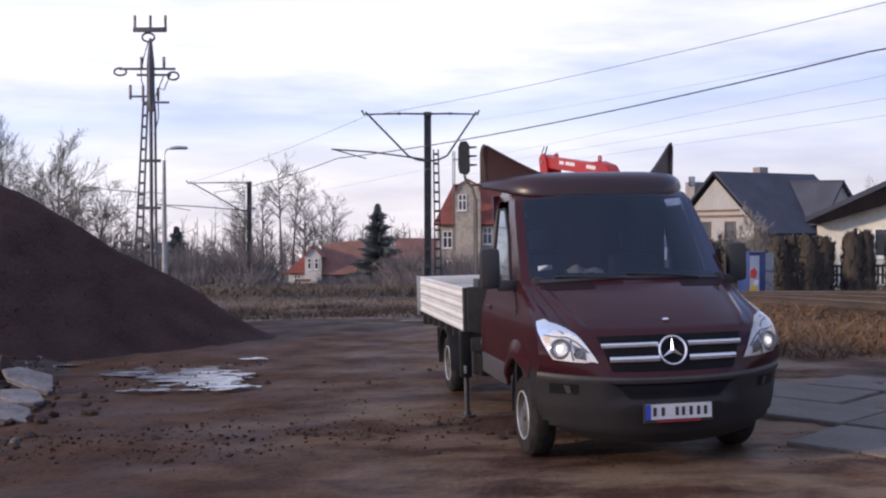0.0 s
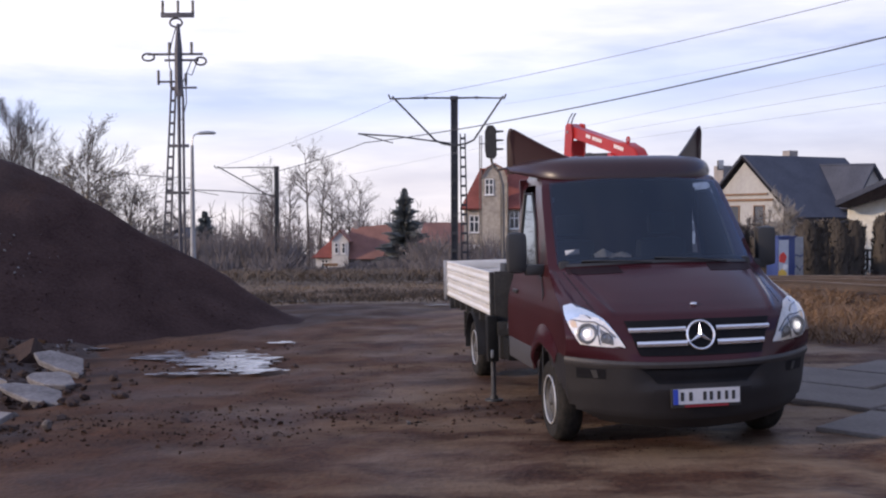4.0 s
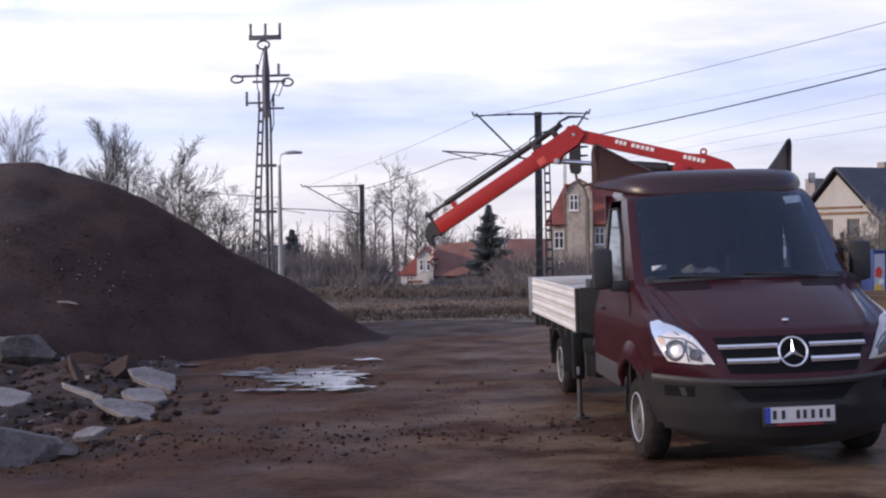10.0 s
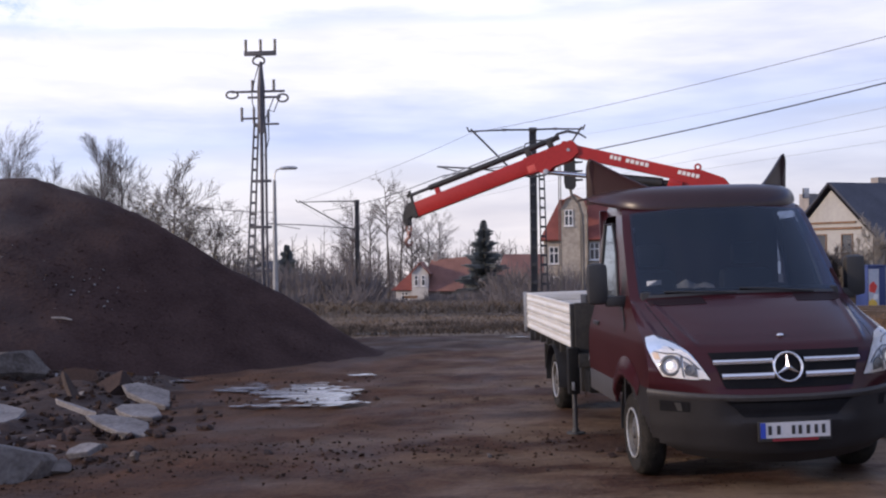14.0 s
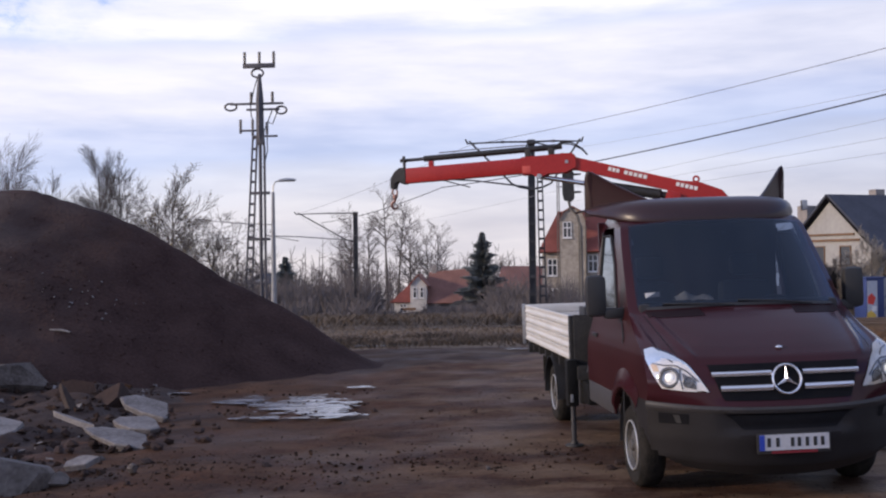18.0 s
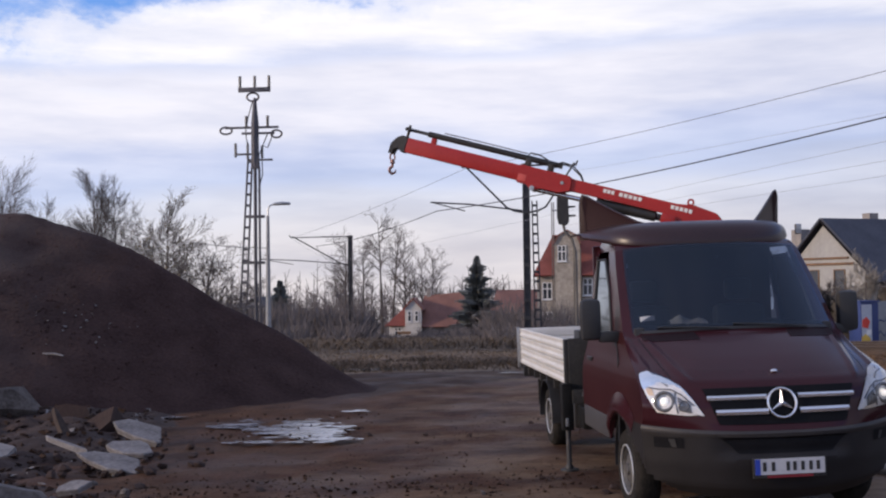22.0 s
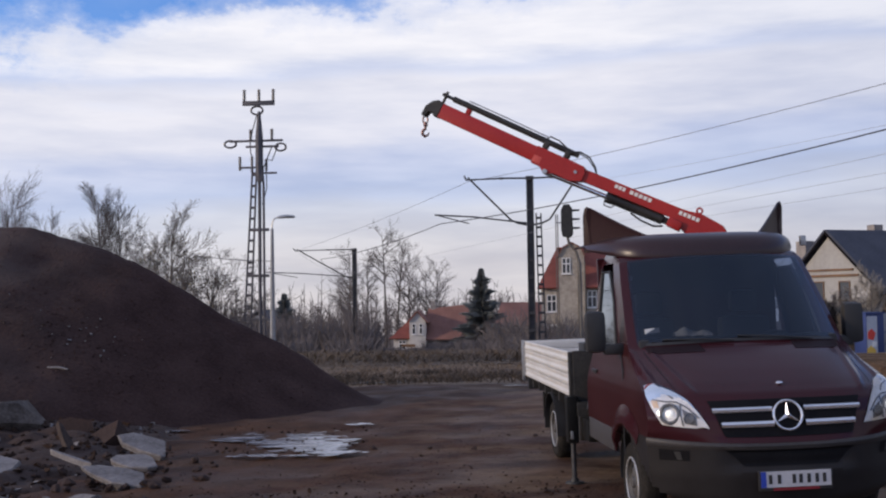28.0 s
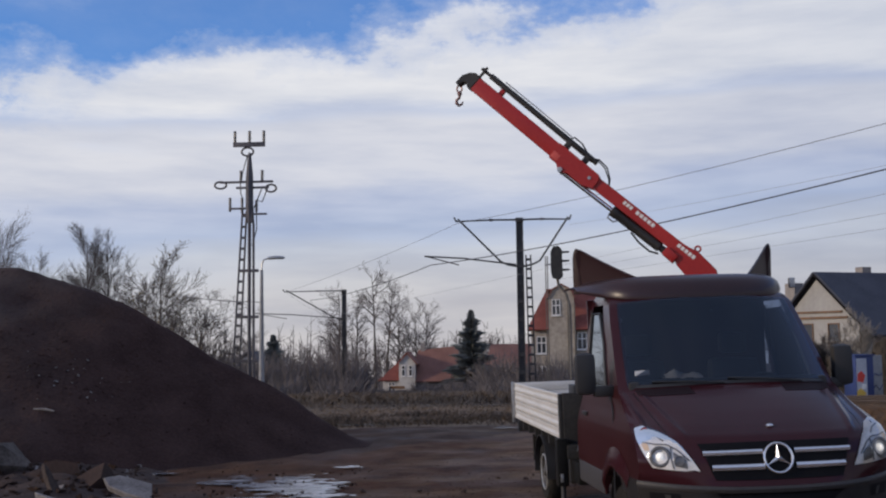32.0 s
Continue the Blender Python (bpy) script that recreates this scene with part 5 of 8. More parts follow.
def make_mast(x, y, base, top, left, right, second):
    mast = thing("catenary_mast", Matrix.Translation((x, y, base)), "dark steel railway mast with raking brackets for overhead wires", "railway mast", group="railway masts")
    h = top - base
    bm = bmesh.new()
    for s in (-1, 1):
        box(bm, s * 0.15 - 0.035, s * 0.15 + 0.035, -0.14, 0.14, 0, h, 0.012)
    box(bm, -0.12, 0.12, -0.015, 0.015, 0, h)
    part("post", bm, DARK_STEEL, mast)
    bm = bmesh.new()
    box(bm, -0.20, 0.20, -0.18, 0.18, h - 0.16, h + 0.06, 0.02)
    part("post_cap", bm, DARK_STEEL, mast)
    for k in range(9):
        bm = bmesh.new()
        z = 0.5 + k * (h - 1.2) / 9
        box(bm, -0.18, 0.18, -0.15, -0.135, z, z + 0.16)
        part("batten", bm, DARK_STEEL, mast)
    zt = h - 0.04
    for reach in (left, right):
        if not reach:
            continue
        bracket = new("bracket")
        bracket.parent = mast
        s = 1 if reach > 0 else -1
        bm = bmesh.new()
        tube(bm, [(0, 0, zt), (reach * 0.42, 0, zt + 0.02), (reach, 0, zt - 0.02)], [0.055, 0.05, 0.04], 6)
        part("tie_rod", bm, DARK_STEEL, bracket)
        bm = bmesh.new()
        tube(bm, [(s * 0.16, 0, h - 2.45), (s * 0.62, 0, h - 2.36), (s * 1.0, 0, h - 2.18), (reach * 0.98, 0, zt + 0.1)], 0.055, 6)
        part("strut", bm, DARK_STEEL, bracket)
        bm = bmesh.new()
        tube(bm, [(reach, 0, zt - 0.06), (reach * 1.04, 0, zt + 0.20)], 0.05, 6)
        part("bracket_end", bm, DARK_STEEL, bracket)
        bm = bmesh.new()
        prof = [(0.02, 0), (0.09, 0.03), (0.05, 0.06), (0.09, 0.10), (0.05, 0.14), (0.09, 0.18), (0.02, 0.22)]
        lathe(bm, prof, 8, lambda c, q, r, v: (reach * 0.45 + v - 0.11, r * c, zt + 0.02 + r * q))
        part("insulator", bm, CERAMIC, bracket)
    if left:
        bm = bmesh.new()
        tube(bm, [(-0.2, 0, h - 2.35), (left * 0.9, 0, h - 1.98), (left * 1.52, 0, h - 1.84)], 0.045, 6)
        tube(bm, [(left * 1.50, 0, h - 1.84), (left * 0.97, 0, h - 2.32)], 0.03, 5)
        part("steady_arm", bm, DARK_STEEL, mast)
    if second:
        bm = bmesh.new()
        lattice(bm, (0.55, 0.1, -0.3), (0.42, 0.1, h - 1.85), 0.16, 0.12, 16, 0.035)
        part("back_stay", bm, DARK_STEEL, mast, "lattice back stay")
    return mast


make_mast(-0.78, 55.0, -1.4, 7.95, -3.25, 2.55, True)
far_mast = make_mast(-16.1, 89.0, -3.1, 6.0, -5.05, 0, False)


def wire(name, pts, r, mat, sag=0.0):
    """One overhead wire through its supports, sagging between them."""
    bm = bmesh.new()
    run = []
    for a, b in zip(pts, pts[1:]):
        a, b = Vector(a), Vector(b)
        for k in range(14):
            f = k / 14
            run.append(a.lerp(b, f) - Vector((0, 0, sag * 4 * f * (1 - f))))
    run.append(Vector(pts[-1]))
    tube(bm, run, r, 4)
    return tagged(part(name, bm, mat), "thin overhead wire strung between railway masts", "overhead wire", group="overhead wires")


wire("overhead_wire", [(-25.5, 123, 5.3), (-21.1, 89, 5.95), (-3.95, 55, 7.80), (11.55, 28.2, 7.86), (19.5, 12, 8.5)], 0.011, WIRE_MID, 0.20)
wire("overhead_wire", [(-24.5, 123, 4.6), (-19.0, 89, 5.2), (-5.4, 55, 5.65), (11.2, 28.2, 6.58), (18.6, 12, 7.4)], 0.022, WIRE, 0.30)
wire("overhead_wire", [(-23.5, 123, 3.2), (-18.4, 89, 3.6), (-3.7, 55, 4.5), (11.3, 27.5, 5.85), (17.6, 12, 5.8)], 0.006, WIRE_PALE)
wire("overhead_wire", [(1.78, 55, 7.6), (11.4, 27.8, 6.57), (17.4, 12, 6.2)], 0.006, WIRE_PALE, 0.1)
wire("overhead_wire", [(1.4, 55, 5.2), (11.2, 27.2, 5.23), (17.8, 12, 5.25)], 0.006, WIRE_PALE)
wire("overhead_wire", [(1.2, 55, 4.8), (11.1, 27.0, 4.77), (17.8, 12, 4.8)], 0.0055, WIRE_PALE)


RUST_RAIL = material("rail_steel", (0.045, 0.032, 0.026), (0.09, 0.065, 0.052), rough=0.6, metal=0.4, scale=1.5, bump=0.05)
RAIL_HEAD = material("worn_rail_head", (0.20, 0.16, 0.13), (0.30, 0.25, 0.21), rough=0.5, metal=0.6, bump=0)
SLEEPER = material("weathered_sleeper", (0.05, 0.038, 0.030), (0.11, 0.085, 0.068), rough=0.9, scale=2, bump=0.3)


def make_track(off):
    track = thing("railway_track", Matrix.Identity(4), "rusty railway track half hidden in dry grass", "railway track", group="railway tracks")
    for side_off in (off - 0.72, off + 0.72):
        run = []
        for k in range(60):
            p = MAST_0 + MAST_U * (52 - k * 2.4) + MAST_N * side_off
            run.append((p.x, p.y, land(p.x, p.y) + (0.2 if p.y < 34 else -0.14)))
        bm = bmesh.new()
        rows = []
        for q in run:
            rows.append([(q[0] + MAST_N.x * o, q[1] + MAST_N.y * o, q[2] + z) for o, z in ((-0.07, 0), (-0.012, 0.02), (-0.012, 0.12), (-0.036, 0.13), (-0.036, 0.165), (0.036, 0.165), (0.036, 0.13), (0.012, 0.12), (0.012, 0.02), (0.07, 0))])
        grid_sheet(bm, rows)
        part("rail", bm, RUST_RAIL, track)
        bm = bmesh.new()
        grid_sheet(bm, [[(q[0] + MAST_N.x * o, q[1] + MAST_N.y * o, q[2] + 0.169) for o in (-0.03, 0.03)] for q in run])
        part("rail_head", bm, RAIL_HEAD, track)
    bm = bmesh.new()
    box(bm, -1.25, 1.25, -0.12, 0.12, 0, 0.2, 0.01)
    first = part("sleeper", bm, SLEEPER, track)
    turn = math.degrees(math.atan2(MAST_N.y, MAST_N.x))
    for k in range(84):
        p = MAST_0 + MAST_U * (50 - k * 0.62) + MAST_N * off
        o = first if k == 0 else first.copy()
        if k:
            scene.collection.objects.link(o)
            o.parent = track
        o.matrix_local = pose(p.x, p.y, land(p.x, p.y) + (-0.10 if p.y < 34 else -0.22), 0, 0, turn)


make_track(2.6)
make_track(5.7)

# ---- power pole, street lamp, signal ----
def make_pylon():
    x, y, b = -13.62, 50.0, -1.35
    py = thing("power_pole", Matrix.Translation((x, y, b)), "grey lattice power pole with three upright insulators and switch arms", "power pole")
    z = lambda w: w - b
    bm = bmesh.new()
    tube(bm, [(0.0, 0, 0), (0.0, 0, z(7.4)), (0.0, 0, z(8.3)), (0.0, 0, z(9.7)), (0.0, 0, z(10.9))], [0.085, 0.085, 0.19, 0.185, 0.07], 8)
    tube(bm, [(0.22, 0, 0), (0.20, 0, z(7.4)), (0.12, 0, z(8.3))], [0.06, 0.06, 0.06], 8)
    part("column", bm, PYLON_STEEL, py)
    bm = bmesh.new()
    lattice(bm, (-0.72, 0, 0), (-0.24, 0, z(8.1)), 0.17, 0.10, 18, 0.05)
    part("lattice_leg", bm, PYLON_STEEL, py, "lattice leg with battens")
    for zz in (3.0, 5.2, 0.9):
        bm = bmesh.new()
        box(bm, -0.75 + 0.06 * zz, 0.45, -0.06, 0.06, z(zz) - 0.07, z(zz) + 0.07, 0.01)
        part("cross_tie", bm, PYLON_STEEL, py)
    def arm(x0, x1, w, r=0.05):
        bm = bmesh.new()
        box(bm, x0, x1, -0.06, 0.06, z(w) - r, z(w) + r, 0.012)
        part("cross_arm", bm, PYLON_STEEL, py)
    arm(-0.80, 0.76, 11.30, 0.11)
    arm(-1.45, 1.15, 9.48, 0.05)
    arm(-0.65, 0.95, 9.20, 0.05)
    arm(-1.0, -0.1, 8.2, 0.045)
    arm(-0.3, 0.85, 7.92, 0.045)
    def insulator(xx, w0, w1):
        bm = bmesh.new()
        n = 7
        prof = [(0.02, z(w0))]
        for k in range(n):
            q = z(w0) + (w1 - w0) * (k + 0.5) / n
            prof += [(0.055, q - 0.02), (0.095, q), (0.055, q + 0.02)]
        prof.append((0.012, z(w1)))
        lathe(bm, prof, 8, lambda c, s, r, h: (xx + r * c, r * s, h))
        part("insulator", bm, CERAMIC, py)
    for xx in (-0.72, 0.0, 0.70):
        insulator(xx, 11.38, 11.98)
    for xx in (-0.42, 0.62):
        insulator(xx, 9.5, 10.05)
    insulator(-0.95, 8.05, 8.75), insulator(-0.36, 7.95, 8.75), insulator(0.34, 8.0, 8.6)
    for cx, cz, rx, rz in ((-0.10, 10.95, 0.29, 0.20), (-1.42, 9.35, 0.29, 0.17), (1.05, 9.15, 0.26, 0.18)):
        bm = bmesh.new()
        tube(bm, [(cx + rx * math.cos(a), 0, z(cz) + rz * math.sin(a)) for a in [2 * math.pi * k / 16 for k in range(17)]], 0.05, 6, caps=False)
        part("ring_insulator", bm, CERAMIC, py)
    for pts in ([(0.62, 0, 9.2), (0.30, 0, 8.4), (0.05, 0, 7.9)], [(0.9, 0, 9.2), (0.62, 0, 8.5), (0.34, 0, 8.6)], [(0.34, 0, 8.0), (0.36, 0, 7.2), (0.14, 0, 6.4)], [(-0.45, 0, 9.5), (-0.42, 0, 8.9), (-0.36, 0, 8.75)], [(-0.1, 0, 10.75), (-0.32, 0, 10.0), (-0.42, 0, 9.5)]):
        bm = bmesh.new()
        tube(bm, [(p[0], p[1], z(p[2])) for p in pts], 0.028, 5)
        part("jumper", bm, WIRE, py)
    bm = bmesh.new()
    box(bm, -0.14, 0.20, -0.10, 0.10, z(7.5), z(8.2), 0.03)
    part("switch_gear", bm, PYLON_STEEL, py)


make_pylon()


def make_lamp():
    lamp = thing("street_lamp", Matrix.Translation((-15.62, 60.0, -1.6)), "concrete street lamp post with a grey curved arm", "street lamp")
    bm = bmesh.new()
    tube(bm, [(0, 0, 0), (0, 0, 3.5), (0, 0, 7.50)], [0.17, 0.13, 0.085], 10)
    part("post", bm, CONCRETE_POST, lamp)
    bm = bmesh.new()
    tube(bm, [(0, 0, 7.40), (0.01, 0, 7.85), (0.12, 0, 8.08), (0.36, 0, 8.16)], 0.045, 8)
    part("arm", bm, GALVANISED, lamp)
    bm = bmesh.new()
    tube(bm, [(0.30, 0, 8.15), (0.42, 0, 8.17), (0.8, 0, 8.20), (1.25, 0, 8.18), (1.36, 0, 8.17)], [0.05, 0.09, 0.11, 0.09, 0.02], 10)
    part("lamp_head", bm, GALVANISED, lamp)
    bm = bmesh.new()
    tube(bm, [(-1.2, -10, 5.60), (-0.6, -5, 5.55), (-0.1, 0, 5.65)], 0.02, 5)
    part("feed_cable", bm, WIRE, lamp)


make_lamp()


def make_signal():
    sg = thing("railway_signal", Matrix.Translation((0.9, 45.0, -0.45)), "black three-lamp railway signal seen from the side, on a bent pipe", "railway signal")
    z0 = 0.45
    bm = bmesh.new()
    out = [(-0.20, 4.32), (-0.26, 4.6), (-0.26, 5.42), (-0.16, 5.65), (0.08, 5.67), (0.21, 5.5), (0.24, 4.40), (0.12, 4.26)]
    prism(bm, out, -0.12, 0.12, lambda a, b, d: (a, d, b + z0))
    bmesh.ops.recalc_face_normals(bm, faces=bm.faces)
    bmesh.ops.bevel(bm, geom=list(bm.edges), offset=0.02, segments=2, affect="EDGES")
    part("signal_head", bm, FRAME_BLACK, sg)
    for w in (4.58, 4.95, 5.32):
        bm = bmesh.new()
        rows = []
        for k in range(9):
            a = radians(10 + 160 * k / 8)
            rows.append([(0.19, 0.12 * math.cos(a), z0 + w + 0.02 + 0.12 * math.sin(a)), (0.52, 0.10 * math.cos(a), z0 + w + 0.06 + 0.07 * math.sin(a))])
        grid_sheet(bm, rows, 0.01)
        part("hood", bm, FRAME_BLACK, sg)
    bm = bmesh.new()
    tube(bm, [(0.0, 0, z0 + 4.32), (0.06, 0, z0 + 4.0), (0.34, 0, z0 + 3.7), (0.47, 0, z0 + 3.2), (0.50, 0, z0 + 2.4), (0.50, 0, 0)], 0.06, 8)
    part("pipe_post", bm, PIPE_GREY, sg)
    for xx in (-0.48, -0.40):
        bm = bmesh.new()
        tube(bm, [(xx, 0, 0.0), (xx, 0, z0 + 5.25)], 0.022, 5)
        part("ladder_rail", bm, PIPE_GREY, sg)
    bm = bmesh.new()
    tube(bm, [(-0.48, 0, z0 + 4.9), (0.0, 0, z0 + 4.9)], 0.03, 5)
    part("crossbar", bm, GALVANISED, sg)


make_signal()

# ---- houses ----
PLASTER_GREY = material("old_grey_plaster", (0.26, 0.225, 0.185), (0.48, 0.42, 0.35), rough=0.92, scale=0.5, fine=3.5, bump=0.2)
PLASTER_CREAM = material("cream_plaster", (0.58, 0.55, 0.47), (0.74, 0.71, 0.62), rough=0.9, scale=0.6, fine=5, bump=0.1)
# pale plaster toned down, first for a shaded gable: shade put into colour
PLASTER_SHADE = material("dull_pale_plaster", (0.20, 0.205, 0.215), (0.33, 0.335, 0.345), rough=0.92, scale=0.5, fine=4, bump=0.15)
PLASTER_WHITE = material("white_plaster", (0.46, 0.44, 0.41), (0.58, 0.555, 0.525), rough=0.9, scale=0.6, fine=5, bump=0.1)
ROOF_RED = material("red_roof_tiles", (0.165, 0.042, 0.032), (0.26, 0.074, 0.054), rough=0.85, scale=0.8, fine=9, bump=0.3)
ROOF_DULL = material("dull_red_roof", (0.16, 0.075, 0.060), (0.25, 0.12, 0.095), rough=0.9, scale=0.5, fine=7, bump=0.3)
ROOF_DARK = material("dark_slate_roof", (0.048, 0.052, 0.070), (0.074, 0.080, 0.102), spec=0.15, rough=0.7, scale=0.6, fine=8, bump=0.2)
WOOD_BROWN = material("brown_timber", (0.10, 0.055, 0.030), (0.20, 0.11, 0.06), rough=0.75, scale=1, fine=9, bump=0.15)
ROOF_TIMBER = material("near_black_boards", (0.008, 0.007, 0.008), (0.018, 0.015, 0.016), spec=0.05, rough=0.85, scale=1, fine=9, bump=0.15)
BRICK_GREY = material("grey_chimney_brick", (0.20, 0.18, 0.17), (0.32, 0.29, 0.27), rough=0.9, scale=2, fine=12, bump=0.3)


def slab(bm, pts, thick):
    """A flat plate from a ring of points, thickened along its normal."""
    vs = [Vector(p) for p in pts]
    n = (vs[1] - vs[0]).cross(vs[-1] - vs[0]).normalized() * thick
    a = [bm.verts.new(p) for p in vs]
    b = [bm.verts.new(p - n) for p in vs]
    bm.faces.new(a), bm.faces.new(b[::-1])
    for i in range(len(a)):
        j = (i + 1) % len(a)
        bm.faces.new((a[i], b[i], b[j], a[j]))
    bmesh.ops.recalc_face_normals(bm, faces=bm.faces)


def window(parent, m, w, h, bars=(1, 1), frame_mat=None):
    """A window set in a wall: m puts x along the wall, z up, y into the wall."""
    wd = new("window")
    wd.parent = parent
    wd.matrix_local = m
    bm = bmesh.new()
    t = 0.07
    for a in ((-w / 2, -w / 2 + t, 0, h), (w / 2 - t, w / 2, 0, h), (-w / 2 + t, w / 2 - t, 0, t), (-w / 2 + t, w / 2 - t, h - t, h)):
        box(bm, a[0], a[1], -0.03, 0.08, a[2], a[3])
    part("window_frame", bm, frame_mat or FRAME_WHITE, wd, smooth=False)
    for k in range(bars[0]):
        x = -w / 2 + w * (k + 1) / (bars[0] + 1)
        bm = bmesh.new()
        box(bm, x - 0.045, x + 0.045, -0.025, 0.06, t, h - t)
        part("mullion", bm, frame_mat or FRAME_WHITE, wd, smooth=False)
    for k in range(bars[1]):
        z = h * (0.62 if bars[1] == 1 else (k + 1) / (bars[1] + 1))
        bm = bmesh.new()
        box(bm, -w / 2 + t, w / 2 - t, -0.02, 0.05, z - 0.045, z + 0.045)
        part("transom", bm, frame_mat or FRAME_WHITE, wd, smooth=False)
    bm = bmesh.new()
    box(bm, -w / 2 + t, w / 2 - t, 0.03, 0.045, t, h - t)
    part("pane", bm, WINDOW_DARK, wd, smooth=False)
    bm = bmesh.new()
    box(bm, -w / 2 - 0.08, w / 2 + 0.08, -0.09, 0.02, -0.09, -0.005)
    part("window_sill", bm, frame_mat or FRAME_WHITE, wd, smooth=False)


def wall_with_gable(bm, x0, x1, y, z0, eave, ridge_x, ridge_z, thick=0.3):
    prism(bm, [(x0, z0), (x1, z0), (x1, eave), (ridge_x, ridge_z), (x0, eave)], y, y + thick, lambda a, b, d: (a, d, b))


def make_grey_house():
    """Three storeys, grey plaster, a tall middle gable and red roofs to both sides."""
    h = thing("tenement_house", Matrix.Translation((0, 95, -3.9)), "old grey plastered three-storey house with red tiled roofs", "house")
    Z = 3.9
    bm = bmesh.new()
    box(bm, -0.5, 9.2, 0.0, 9.0, 0, 2.65 + Z)
    part("wall", bm, PLASTER_GREY, h, smooth=False)
    bm = bmesh.new()
    prism(bm, [(1.05, 0), (3.30, 0), (3.30, 5.3 + Z), (3.0, 6.0 + Z), (2.2, 6.45 + Z), (1.45, 6.05 + Z), (1.05, 5.3 + Z)], -0.45, 0.0, lambda a, b, d: (a, d, b))
    bmesh.ops.recalc_face_normals(bm, faces=bm.faces)
    part("gable_wall", bm, PLASTER_GREY, h, smooth=False)
    bm = bmesh.new()
    prism(bm, [(0.95, 5.25 + Z), (1.4, 6.1 + Z), (2.2, 6.55 + Z), (3.05, 6.08 + Z), (3.42, 5.25 + Z), (3.3, 5.25 + Z), (2.98, 5.98 + Z), (2.2, 6.42 + Z), (1.48, 6.0 + Z), (1.05, 5.25 + Z)], -0.6, 5.0, lambda a, b, d: (a, d, b))
    bmesh.ops.recalc_face_normals(bm, faces=bm.faces)
    part("gable_roof", bm, ROOF_DULL, h, smooth=False)
    for pts in ([(-0.85, -0.5, 2.55 + Z), (1.05, -0.5, 2.55 + Z), (1.05, 4.5, 6.3 + Z), (1.0, 4.5, 6.3 + Z)], [(3.30, -0.5, 2.55 + Z), (9.6, -0.5, 2.55 + Z), (7.2, 4.5, 6.3 + Z), (3.3, 4.5, 6.3 + Z)],
                [(9.6, 9.5, 2.55 + Z), (-0.85, 9.5, 2.55 + Z), (1.0, 4.5, 6.3 + Z), (7.2, 4.5, 6.3 + Z)], [(-0.85, 9.5, 2.55 + Z), (-0.85, -0.5, 2.55 + Z), (1.0, 4.5, 6.3 + Z)], [(9.6, -0.5, 2.55 + Z), (9.6, 9.5, 2.55 + Z), (7.2, 4.5, 6.3 + Z)]):
        bm = bmesh.new()
        slab(bm, pts, 0.14)
        part("roof", bm, ROOF_RED, h, smooth=False)
    face = lambda x, z, y=0.0: Matrix.Translation((x, y - 0.04, z + Z))
    for x, z in ((0.40, 0.42), (0.40, -2.2), (3.95, 0.75), (3.95, -2.0), (5.4, 0.42), (5.4, -2.2), (7.2, 0.42)):
        window(h, face(x, z), 0.85, 1.5)
    window(h, face(1.72, 3.75, -0.45), 0.75, 1.4)
    for x in (2.75, 3.34):
        bm = bmesh.new()
        tube(bm, [(x, -0.52, 0.3), (x, -0.52, 4.8 + Z)], 0.06, 6)
        part("drainpipe", bm, PIPE_GREY, h)
    bm = bmesh.new()
    box(bm, 4.6, 5.3, 4.0, 4.7, 5.2 + Z, 7.2 + Z)
    part("chimney", bm, BRICK_GREY, h, smooth=False)


make_grey_house()


